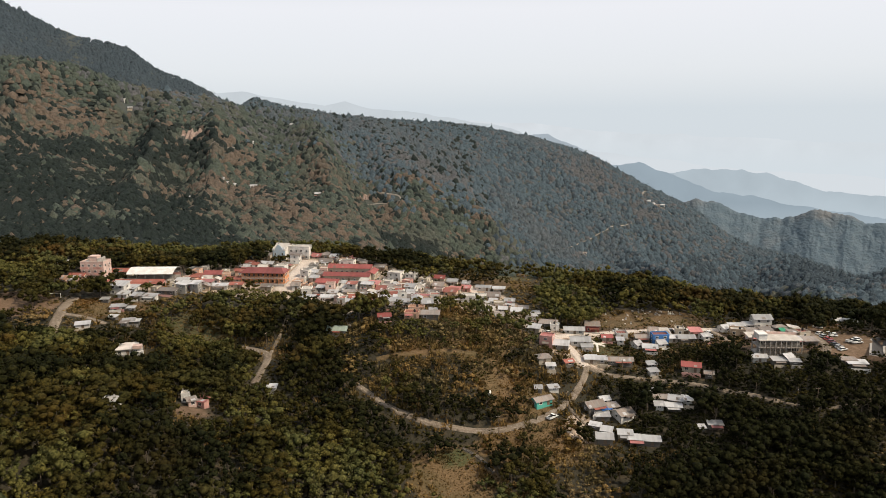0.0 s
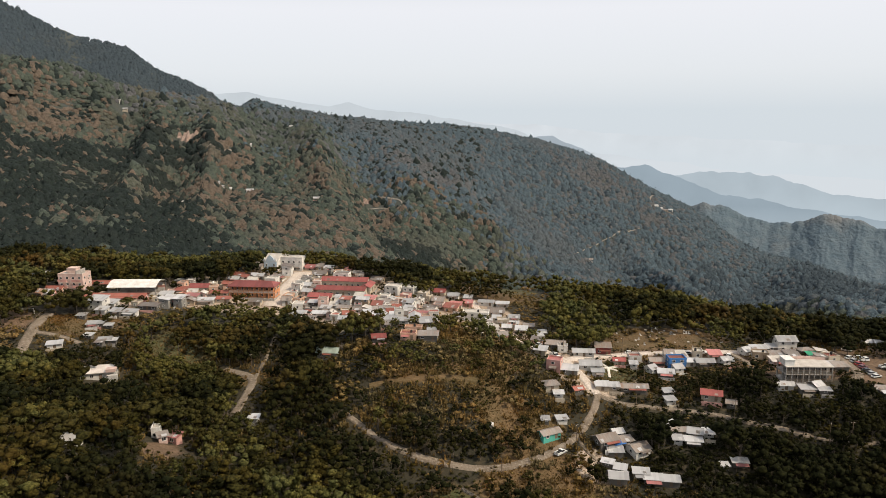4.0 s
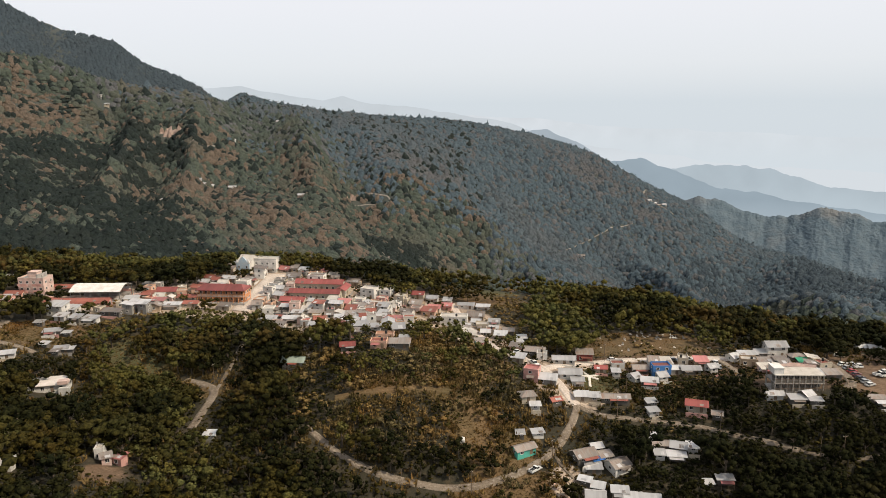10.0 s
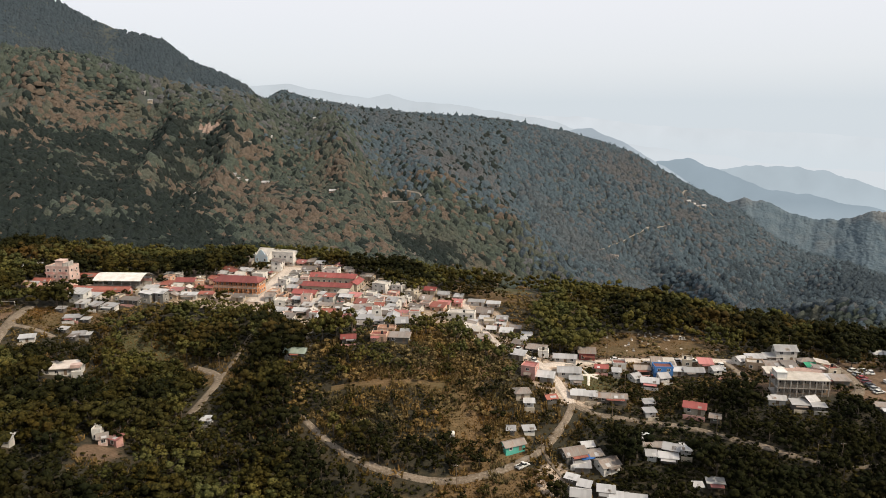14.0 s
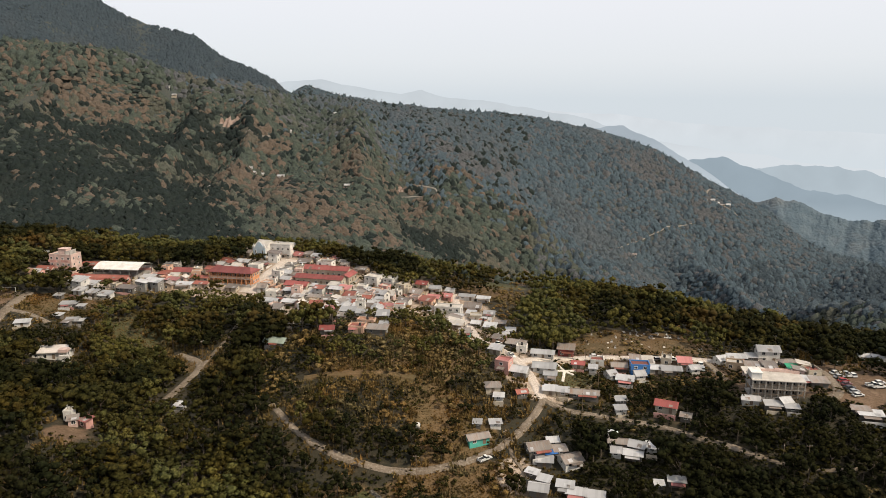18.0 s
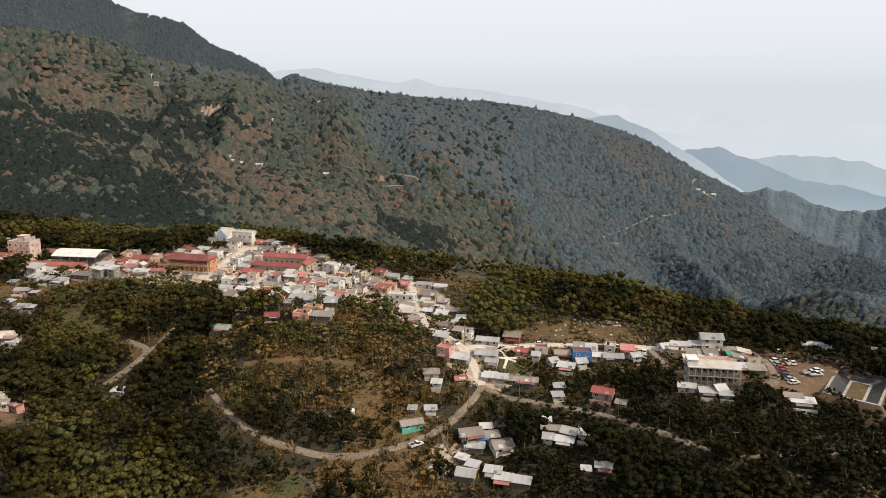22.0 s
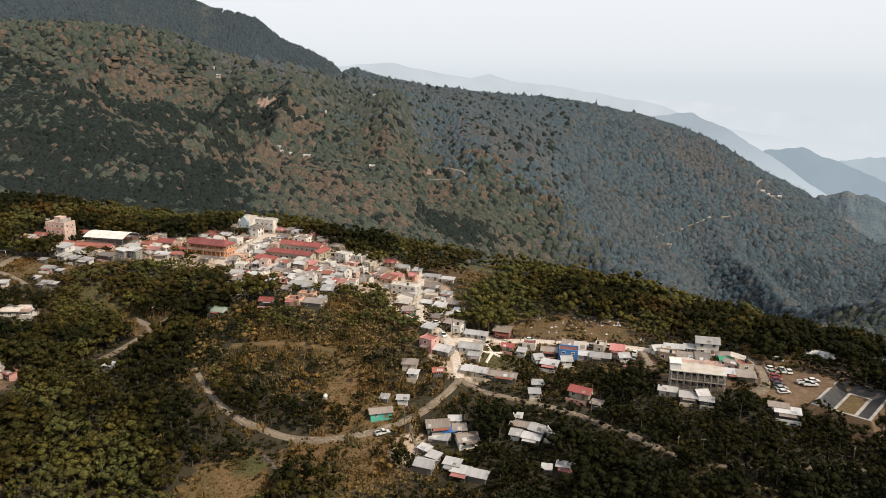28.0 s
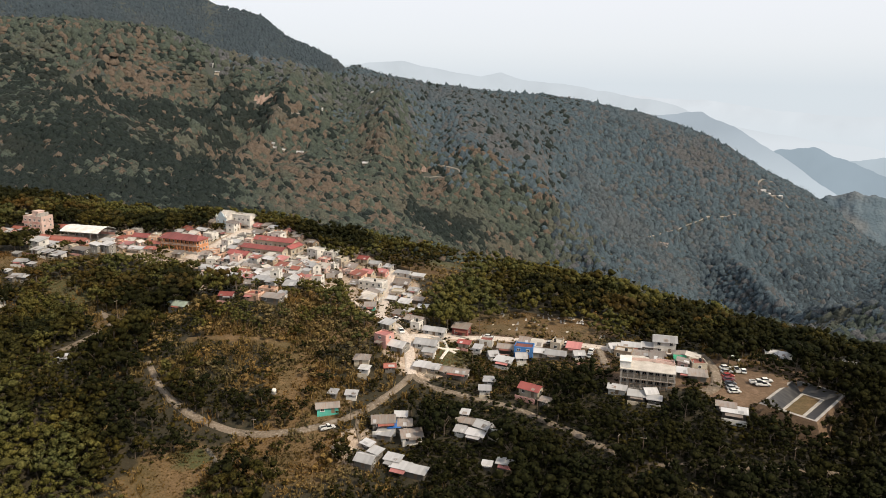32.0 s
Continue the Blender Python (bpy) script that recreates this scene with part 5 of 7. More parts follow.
def sports_hall(x, y, yaw):
    w, d, h, up = 24.0, 14.0, 5.4, 2.3
    z, deep = seat_on(x, y, w, d, yaw)
    root = tagged(new("sports_hall"), "open sports hall under a white vaulted sheet roof", "sports hall")
    root.matrix_basis = pose(x, y, z, 0, 0, yaw)
    n = 12
    arc = [(-d / 2 - .5 + (d + 1) * k / n, h + up * math.sin(math.pi * k / n)) for k in range(n + 1)]
    outline = [(a, b) for a, b in arc] + [(a, b - .14) for a, b in reversed(arc)]
    r = Build().prism(outline, -w / 2 - .6, w / 2 + .6)
    child("roof", r.mesh("roof", WHITE_PAINT), root, "white vaulted sheet roof", pose(0, 0, 0, 0, 0, 90))
    truss = Build()
    for k in range(n):
        (a, za), (b, zb) = arc[k], arc[k + 1]
        truss.prism([(a, za - .55), (b, zb - .55), (b, zb - .14), (a, za - .14)], -.1, .1)
    tm = truss.mesh("truss", STEEL)
    post = Build().box(-.15, .15, -.15, .15, -deep, h).mesh("post", STEEL)
    for k in range(6):
        px = -w / 2 + k * w / 5
        child("truss", tm, root, "", pose(px, 0, 0, 0, 0, 90))
        for s in (-1, 1):
            child("post", post, root, "", pose(px, s * d / 2, 0))
    child("floor_slab", Build().box(-w / 2, w / 2, -d / 2, d / 2, -deep, .15).mesh("floor_slab", CEMENT), root)
    st = Build()
    for k in range(4):
        st.box(-w / 2 + .5, w / 2 - .5, d / 2 - 3.2 + k * .8, d / 2 - 2.4 + k * .8, .15, .55 + k * .42)
    child("grandstand", st.mesh("grandstand", CEMENT), root)
    child("back_wall", Build().box(-w / 2, w / 2, d / 2 - .02, d / 2 + .15, .15, 3.2).mesh("back_wall", WALL["pink"]), root)
    keep_clear(x, y, 15, 34, 0.2)


def hotel(x, y, yaw):
    """Three storeys with balconies, a stair head and a notched front."""
    root = house(x, y, yaw, 13, 8, 9.6, "rose", "slab", "flat", 3, "three-storey pale rose concrete building with balconies", "apartment block", "apartment_block")
    for s in range(1, 3):
        b = Build().box(-5.9, -1.2, -5.6, -4.52, s * 3.2 - .15, s * 3.2 + .05).box(-5.9, -1.2, -5.6, -5.5, s * 3.2 + .05, s * 3.2 + .95)
        child("balcony", b.mesh("balcony", WALL["pink"]), root)
        b = Build().box(1.4, 5.9, -5.4, -4.52, s * 3.2 - .15, s * 3.2 + .05).box(1.4, 5.9, -5.4, -5.3, s * 3.2 + .05, s * 3.2 + .95)
        child("balcony", b.mesh("balcony", WALL["pink"]), root)
    child("stair_head", Build().box(-3, 1.5, -1, 3.2, 9.55, 12.2).box(-3.3, 1.8, -1.3, 3.5, 12.2, 12.4).mesh("stair_head", WALL["rose"]), root)
    child("roof_beam", Build().box(3.2, 3.5, -4.2, 4.2, 9.55, 11.6).box(6.1, 6.4, -4.2, -3.9, 9.55, 11.6).box(3.2, 6.4, -4.2, -3.9, 11.6, 11.85).mesh("roof_beam", CEMENT), root)


def church(x, y, yaw):
    root = house(x, y, yaw, 7.5, 13, 6.6, "white", "slab", "gable", 1, "small white church with a pale blue gabled front", "church", "church")
    for o in list(root.children):
        if o.name.startswith(("window", "door")):
            for c in list(o.children):
                bpy.data.objects.remove(c)
            bpy.data.objects.remove(o)
    pale = plain_material("pale_blue_paint", (0.50, 0.64, 0.74), (0.62, 0.68, 0.70), 0.5, 0.8)
    f = Build().prism([(-3.9, -1), (3.9, -1), (3.9, 6.4), (2.6, 7.0), (1.3, 9.2), (0, 10.2), (-1.3, 9.2), (-2.6, 7.0), (-3.9, 6.4)], -7.1, -6.55)
    child("front", f.mesh("front", pale), root, "pale blue stepped church front")
    for s in (-3.5, 3.5):
        child("pinnacle", Build().box(s - .5, s + .5, -7.2, -6.4, 6.4, 7.6).tube((s, -6.8, 7.6), (s, -6.8, 8.8), .45, .05, 4).mesh("pinnacle", WHITE_PAINT), root)
    door(root, 0, -7.13, 0, 2.0, 3.2, 0)
    for s in (-2.3, 2.3):
        window(root, s, -7.13, 3.6, .9, 1.5, 0)
    child("cross", Build().box(-.06, .06, -6.9, -6.8, 10.2, 11.4).box(-.35, .35, -6.9, -6.8, 10.8, 10.95).mesh("cross", STEEL), root)
    for k in range(4):
        for s in (-1, 1):
            window(root, s * 3.76, -4 + k * 2.8, 2.2, .9, 1.7, 90 * s)


def school_shell(x, y, yaw):
    """A concrete building under construction: frame, open bays, scaffold of poles, bowed roof edge."""
    w, d, h = 18.0, 8.5, 6.6
    z, deep = seat_on(x, y, w, d, yaw)
    root = tagged(new("building_shell"), "unfinished two-storey grey concrete building wrapped in scaffold poles", "building")
    root.matrix_basis = pose(x, y, z, 0, 0, yaw)
    child("back_wall", Build().box(-w / 2, w / 2, -d / 2 + 2.6, -d / 2 + 2.8, -deep, h - .3).mesh("back_wall", WALL["grey"]), root)
    for k, zz in enumerate((0.0, 3.4, h)):
        s = Build().box(-w / 2 - .2, w / 2 + .2, -d / 2 - .2, d / 2 + .2, zz - .3 - (deep if k == 0 else 0), zz)
        child("slab", s.mesh("slab", ROOFS["slab"][0] if k == 2 else CEMENT), root)
    col = Build().box(-.2, .2, -.2, .2, 0, h - .3).mesh("column", CEMENT)
    n = 8
    for k in range(n + 1):
        for s in (-1, 1):
            child("column", col, root, "", pose(-w / 2 + .2 + k * (w - .4) / n, s * (d / 2 - .2), 0))
    bay = (w - .4) / n
    sill = Build().box(-bay / 2 + .2, bay / 2 - .2, -.08, .08, 0, 1.0).mesh("sill_wall", WALL["block"])
    for k in range(n):
        for zz in (0, 3.4):
            child("sill_wall", sill, root, "", pose(-w / 2 + .2 + (k + .5) * bay, -d / 2 + .2, zz))
            window(root, -w / 2 + .2 + (k + .5) * bay, -d / 2 + 2.58, zz + .9, 1.3, 1.5, 0, CEMENT)
    par = Build()
    bow = [(-w / 2 + w * k / 12, d / 2 - 1 + 1.6 * math.sin(math.pi * k / 12)) for k in range(13)]
    edge = bow + [(a, b + .2) for a, b in reversed(bow)]
    m = len(edge)
    par.v += [(a, b, h) for a, b in edge] + [(a, b, h + 1.0) for a, b in edge]
    par.f += [tuple(range(m, 2 * m))] + [(i, (i + 1) % m, m + (i + 1) % m, m + i) for i in range(m)]
    child("parapet", par.mesh("parapet", WALL["rose"]), root, "bowed pinkish parapet")
    child("stair_head", Build().box(-w / 2 - .4, -w / 2 + 3.2, -d / 2 + .6, d / 2 - 2.5, h, h + 2.3).box(-w / 2 - .6, -w / 2 + 3.4, -d / 2 + .4, d / 2 - 2.3, h + 2.3, h + 2.5).mesh("stair_head", WHITE_PAINT), root, "white stair head on the roof")
    pole = Build().tube((0, 0, -1.2), (0, 0, h - .4), .07, .05, 6).mesh("scaffold_pole", WOOD)
    for k in range(17):
        child("scaffold_pole", pole, root, "", pose(-w / 2 + k * w / 16 + random.uniform(-.2, .2), -d / 2 - .9 - .5 * (k % 2), 0, random.uniform(-2, 2), random.uniform(-2, 2)))
    lath = Build().tube((-w / 2 - .5, 0, 0), (w / 2 + .5, 0, .15), .06, .06, 6).mesh("scaffold_rail", WOOD)
    for zz in (1.8, 3.5, 5.3):
        child("scaffold_rail", lath, root, "", pose(0, -d / 2 - 1.2, zz))
    keep_clear(x, y, 13, 30, 0.2)


town_hall(-98.5, 384, -6)
sports_hall(-159, 383, 0)
house(-160, 370, 0, 22, 4.2, 2.6, "pink", "rust", "gable", 1, "long low pink annexe under a rusty red gabled roof", "annexe", "annexe")
hotel(-190, 381, -4)
church(-98, 430, -12)
house(-107, 434, -14, 5.5, 7.0, 4.0, "white", "tin", "gable", 1, "narrow white parish house under a gabled tin roof", "house")
house(-87.5, 430, -10, 13, 7, 7.4, "white", "slab", "flat", 2, "two-storey white house at the top of the town", "house")
house(-53.5, 403, -8, 25, 6, 3.8, "cream", "red", "gable", 1, "long school wing under a red gabled roof", "school wing", "school_wing")
house(-54, 390.5, -8, 26, 5.5, 3.6, "cream", "red", "gable", 1, "long school wing under a red gabled roof", "school wing", "school_wing")
house(-41, 398, 82, 11, 5, 3.6, "cream", "red", "gable", 1, "short school wing under a red gabled roof", "school wing", "school_wing")
school_shell(143.5, 293, -2)


def fill(cx, cy, rx, ry, n, yaw, walls, roofs, tall=0.2):
    """Small houses close together, wherever there is still room between the streets and the larger houses."""
    made = 0
    for _ in range(900):
        a, r = random.uniform(0, 6.283), math.sqrt(random.random())
        x, y = cx + math.cos(a) * rx * r, cy + math.sin(a) * ry * r
        w, d = random.uniform(3.4, 7.0), random.uniform(3.2, 5.4)
        if any(math.hypot(x - q[0], y - q[1]) < q[2] * 0.8 + w * 0.55 for q in FOOT) or any(abs(x - p[0]) < 4.6 and (-8.5 if p[1] > 372 else -5.0) < y - p[1] < 4.0 for p in LINES):
            continue
        up = random.random() < tall
        house(x, y, yaw + random.uniform(-14, 14) + random.choice((0, 0, 90)), w, d, random.uniform(4.4, 5.2) if up else random.uniform(2.1, 2.9), random.choice(walls), random.choice(roofs), random.choice(("shed", "gable", "shed", "flat", "flat")), 2 if up else 1)
        made += 1
        if made == n:
            return


for spot in ((-99, 384, 13), (-159, 383, 13), (-160, 370, 9), (-54, 396, 13), (143, 293, 10), (-95, 428, 7), (-190, 380, 7)):
    FOOT.append(spot)
PALE, OLD = ("white", "cream", "white", "peach", "grey", "tan", "rose"), ("tin", "oldtin", "slab", "oldtin", "tin", "pinkroof", "oldtin", "tin", "rust", "slab")
fill(-48, 364, 28, 17, 22, -8, PALE, OLD)
fill(-14, 384, 20, 14, 6, -18, PALE, OLD)
fill(-70, 392, 18, 20, 12, -8, PALE, OLD)
fill(-120, 385, 22, 12, 12, -4, PALE, OLD)
fill(-150, 366, 30, 7, 8, -4, PALE, OLD)
fill(-72, 420, 26, 9, 10, -12, PALE, OLD)
fill(26, 360, 8, 20, 5, -10, PALE, OLD)
fill(-24, 350, 20, 16, 14, -4, PALE, OLD)
fill(-38, 378, 24, 10, 10, -10, PALE, OLD)
fill(-100, 400, 16, 10, 6, -10, PALE, OLD)
fill(46, 324, 8, 6, 3, -15, PALE, OLD, 0)
fill(112, 317, 30, 5, 6, 0, PALE, OLD, 0)
fill(150, 312, 16, 8, 7, 0, PALE, OLD, 0)
# open ground in front of the lone houses in the woods
for spot in ((-135.7, 288, 8), (-86, 226, 6)):
    keep_clear(*spot, 22, 0.2, 0.3)
# small farms on the mountain
ribbon("mountain_track", "pale dirt track cut into the mountainside", [(-91.5, 831.2), (-76.6, 840.0), (-58, 834.4), (-48.5, 838), (-52, 850), (-79.0, 862)], 1.7, PALE_TRACK, 0.6, False)
ribbon("mountain_track", "pale dirt track cut into the mountainside", [(-277, 808), (-262, 806), (-250, 812), (-238.8, 832.4)], 1.4, PALE_TRACK, 0.6, False)
ribbon("mountain_track", "pale dirt track cut into the mountainside", [(164.7, 916.7), (188.0, 952), (210.8, 975), (230.9, 986.8), (257.2, 1014.1), (282.8, 1036.9)], 1.3, PALE_TRACK, 0.6, False)
ribbon("mountain_track", "pale dirt track cut into the mountainside", [(310, 1089), (312, 1103.2), (314, 1116), (322, 1134), (340, 1146)], 1.6, PALE_TRACK, 0.6, False)
ribbon("mountain_track", "pale dirt track cut into the mountainside", [(312, 1100), (330, 1096), (344, 1084), (350, 1074)], 1.3, PALE_TRACK, 0.6, False)
house(-228.7, 736.0, 19, 6.4, 4.5, 2.4, "white", "tin", "gable", 1)
house(-221.4, 729.7, -25, 5.6, 4.5, 2.4, "block", "tin", "gable", 1)
house(-217.6, 737.6, 9, 6.4, 4.5, 2.4, "cream", "tin", "gable", 1)
house(-194.8, 733.3, 11, 6.4, 4.5, 2.4, "white", "tin", "gable", 1)
house(-230.0, 649.7, 15, 7.2, 4.5, 2.4, "white", "tin", "gable", 1)
house(-133.8, 763.5, 1, 6.4, 4.5, 2.4, "cream", "tin", "gable", 1)
house(184.0, 918.6, -15, 9.6, 4.5, 2.4, "white", "oldtin", "gable", 1)
house(322.6, 1089.5, 20, 7.2, 4.5, 2.4, "white", "tin", "gable", 1)
house(330.4, 1088.9, -10, 6.4, 4.5, 2.4, "cream", "oldtin", "gable", 1)
house(318.1, 1095.2, 21, 5.6, 4.5, 2.4, "white", "tin", "gable", 1)
house(340.0, 1096.3, 10, 6.4, 4.5, 2.4, "white", "tin", "gable", 1)
house(-392.5, 899.0, -25, 5, 4, 2.3, "white", "tin", "gable", 1)
house(-384.0, 895.0, 9, 5, 4, 2.3, "cream", "tin", "gable", 1)
house(-230.7, 869.2, 15, 5.6, 4.5, 2.4, "white", "tin", "gable", 1)
house(-202.2, 983.5, -5, 8.0, 4.5, 2.4, "white", "tin", "gable", 1)
house(-39.3, 650.0, 5, 4.8, 4.5, 2.4, "white", "oldtin", "gable", 1)



# ---- cut banks on the mountain ----
def cut_bank(x, y, w, h, yaw):
    """A slipped, furrowed bank of bare red earth."""
    root = tagged(new("earth_bank"), "raw reddish earth cutting on the wooded mountainside", "earth bank")
    root.matrix_basis = pose(x, y, ground_z(x, y) - 2, 0, 0, yaw)
    n, m, b = 26, 9, Build()
    for r in range(m + 1):
        for k in range(n + 1):
            u, s = k / n, r / m
            top = h * (0.8 + 0.12 * math.sin(u * 17) + 0.08 * math.sin(u * 41)) * min(1, 0.3 + u * 5, 0.3 + (1 - u) * 5)
            b.v.append(((u - .5) * w, s * h * .55 + 1.1 * math.sin(u * 31 + math.sin(s * 4)) * (0.4 + s) + random.uniform(-.3, .3), s * top))
    b.f += [(r * (n + 1) + k, r * (n + 1) + k + 1, (r + 1) * (n + 1) + k + 1, (r + 1) * (n + 1) + k) for r in range(m) for k in range(n)]
    k = len(b.v)
    b.v += [(-w / 2, h, -6), (w / 2, h, -6), (w / 2, h, h * .6), (-w / 2, h, h * .6)]
    b.f.append((k, k + 1, k + 2, k + 3))
    child("face", b.mesh("face", RED_EARTH), root)


RED_EARTH = ground_material("red_earth", (0.36, 0.27, 0.225), (0.25, 0.175, 0.14), (0.47, 0.37, 0.31), 0.12)
cut_bank(-293, 832, 34, 17, -14)
cut_bank(-98, 838, 18, 7, -8)


# ---- the lined basin ----
def basin():
    c, s = Vector((193.5, 292.3, 0)), math.radians(59)
    ax, ay = Vector((math.cos(s), math.sin(s), 0)), Vector((-math.sin(s), math.cos(s), 0))
    root = tagged(new("water_basin"), "dug basin lined with dark grey sheeting, nearly empty", "basin")
    root.matrix_basis = Matrix.Translation(c)
    L, W_, top, bot = 14.0, 8.2, -0.5, -3.0

    def ring(k, z, e=0.0):
        return [tuple(ax * u * (L - k) + ay * v * (W_ - k) + Vector((0, 0, z))) for u, v in ((-1, -1), (1, -1), (1, 1), (-1, 1))]

    def band(lo, hi, name, mat, label=""):
        b = Build()
        k = len(b.v)
        b.v += lo + hi
        b.f += [(i, (i + 1) % 4, 4 + (i + 1) % 4, 4 + i) for i in range(4)]
        return child(name, b.mesh(name, mat), root, label)
    liner = plain_material("basin_liner", (0.035, 0.036, 0.04), (0.10, 0.095, 0.09), 0.25, 0.45, stretch=(1, 3, 1))
    band(ring(4.6, bot + .05), ring(0.3, top), "liner", liner, "dark grey sheeting on the banks")
    band(ring(0.3, top), ring(-0.6, top), "rim", CEMENT)
    band(ring(-0.6, top), ring(-5, -7), "bank", SOIL["bare_earth"])
    band(ring(5.5, bot + .35), ring(4.6, bot + .35), "kerb", CEMENT, "pale cement edge of the floor")
    band(ring(4.6, bot + .35), ring(4.598, bot + .02), "kerb_face", CEMENT)
    b = Build()
    b.v += ring(5.4, bot + .2)
    b.f += [(0, 1, 2, 3)]
    child("floor", b.mesh("floor", SOIL["dry_meadow"]), root, "silty brown floor")
    keep_clear(c.x, c.y, 13, 14, 0.3, 0.4)


basin()


# ---- walkways, cars, poles, tanks ----
WALK = plain_material("white_walk", (0.70, 0.66, 0.58), (0.6, 0.55, 0.48), 0.5, 0.8)
for a, b in (((68.9, 306.6), (64.8, 314.5)), ((68.9, 306.6), (79.0, 311.0)), ((68.9, 306.6), (67.6, 297.0)), ((68.9, 306.6), (72.6, 304.6)), ((68.9, 306.6), (63.5, 305.8))):
    ribbon("walkway", "pale concrete footpath across the school yard", [a, ((a[0] + b[0]) / 2, (a[1] + b[1]) / 2), b], 1.3, WALK, 0.3)


def car_kind(paint, pickup, words):
    root = tagged(new("pickup_truck" if pickup else "car"), words, "pickup" if pickup else "car", "parked cars")
    L, W_ = (5.1, 1.8) if pickup else (4.3, 1.7)
    h = .95 if pickup else .85
    b = Build().prism([(-L / 2, .4), (-L / 2 + .1, h), (L / 2 - .25, h - .08), (L / 2, .65), (L / 2, .38)], -W_ / 2, W_ / 2)
    body = child("body", b.mesh("body", CARS[paint]), root)
    if pickup:
        cab = [(-.35, h), (-.2, 1.62), (.75, 1.62), (1.35, h)]
        child("bed", Build().box(-L / 2 + .15, -.5, -W_ / 2 + .12, W_ / 2 - .12, h - .02, h + .03).mesh("bed", TYRE), root)
        sides = Build().box(-L / 2 + .05, -.4, -W_ / 2, -W_ / 2 + .1, h, h + .3).box(-L / 2 + .05, -.4, W_ / 2 - .1, W_ / 2, h, h + .3).box(-L / 2 + .02, -L / 2 + .12, -W_ / 2 + .1, W_ / 2 - .1, h, h + .3)
        child("bed_sides", sides.mesh("bed_sides", CARS[paint]), root)
    else:
        cab = [(-1.75, h), (-1.35, 1.4), (.35, 1.4), (1.0, h)]
    child("glasshouse", Build().prism(cab, -W_ / 2 + .1, W_ / 2 - .1).mesh("glasshouse", DARK_GLASS), root, "dark car windows")
    child("car_roof", Build().box(cab[1][0] + .03, cab[2][0] - .03, -W_ / 2 + .09, W_ / 2 - .09, cab[1][1] - .02, cab[1][1] + .05).mesh("car_roof", CARS[paint]), root)
    wheel = Build().tube((0, -.1, 0), (0, .1, 0), .33, .33, 12).mesh("wheel", TYRE)
    hub = Build().tube((0, -.115, 0), (0, .115, 0), .18, .18, 8).mesh("hub", STEEL)
    for u in (-L / 2 + .85, L / 2 - .85):
        for v in (-W_ / 2 + .08, W_ / 2 - .08):
            wh = child("wheel", wheel, root, "", pose(u, v, .33))
            child("hub", hub, wh)
    for v in (-.55, .55):
        child("headlight", Build().box(L / 2 - .12, L / 2 + .02, v - .18, v + .18, .55, .7).mesh("headlight", WHITE_PAINT), root)
    return root


CAR_SET = [("white", False, "white saloon car parked on bare earth"), ("silver", False, "silver saloon car parked on bare earth"), ("red", False, "red saloon car parked on bare earth"),
           ("dark", False, "dark blue saloon car parked on bare earth"), ("wine", False, "wine-red saloon car parked on bare earth"), ("white", True, "white pickup truck parked in the open")]
MADE = {}


def car(x, y, turn, kind):
    m = pose(x, y, ground_z(x, y) + 0.06, 0, 0, turn)
    if kind in MADE:
        return copy_thing(MADE[kind], m)
    ob = car_kind(*CAR_SET[kind])
    ob.matrix_basis = m
    MADE[kind] = ob
    return ob


car(171.3, 310.7, 20, 0)
car(171.2, 306.9, 20, 1)
car(171.2, 303.5, 20, 2)
car(171.2, 300.8, 20, 4)
car(171.2, 297.9, 20, 3)
car(171.7, 295.3, 20, 1)
car(172.1, 292.8, 20, 0)
car(174.8, 310.1, 100, 5)
car(177.1, 309.8, 95, 0)
car(180.4, 300.9, 10, 5)
car(182.1, 299.8, 10, 5)
car(183.6, 302.7, 10, 0)
car(41.0, 252.8, 42, 5)
car(41.7, 323.7, 60, 5)
car(107.3, 321.8, 0, 1)
car(112.9, 321.7, 0, 5)
car(123.4, 318.2, 80, 0)
car(123.0, 313.7, 80, 1)
car(117.3, 321.9, 0, 0)
car(47.7, 312.8, -60, 5)
car(82.0, 322.6, 0, 0)
car(175.7, 321.0, -30, 0)
car(12.6, 405.7, 80, 0)



def utility_pole(x, y, turn, h=8.5):
    root = tagged(new("utility_pole"), "thin concrete utility pole with a crossarm", "utility pole", "utility poles")
    root.matrix_basis = pose(x, y, ground_z(x, y) - .3, 0, 0, turn)
    child("post", Build().tube((0, 0, 0), (0, 0, h), .13, .08, 8).mesh("post", WOOD), root)
    child("crossarm", Build().box(-.9, .9, -.06, .06, h - .7, h - .58).mesh("crossarm", WOOD), root)
    for k in (-.8, -.3, .3, .8):
        child("insulator", Build().tube((k, 0, h - .58), (k, 0, h - .4), .05, .03, 6).mesh("insulator", WHITE_PAINT), root)
    return root


utility_pole(81.0, 295.7, 68)
utility_pole(74.1, 280.8, 61)
utility_pole(134.7, 255.3, 66)
utility_pole(141.9, 254.5, 8)
utility_pole(184.7, 259.4, 59)
utility_pole(-79.0, 303.6, 73)
utility_pole(78.2, 321.6, 44)
utility_pole(51.2, 313.8, 78)
utility_pole(-159.8, 330.9, 29)
utility_pole(14.1, 399.2, 60)
utility_pole(-47.4, 401.7, 85)
utility_pole(-148.3, 382.5, 35)
utility_pole(157.9, 338.4, 5)
utility_pole(108.2, 271.9, 20)
utility_pole(47.2, 257.7, 50)
utility_pole(19.8, 242.2, 0)



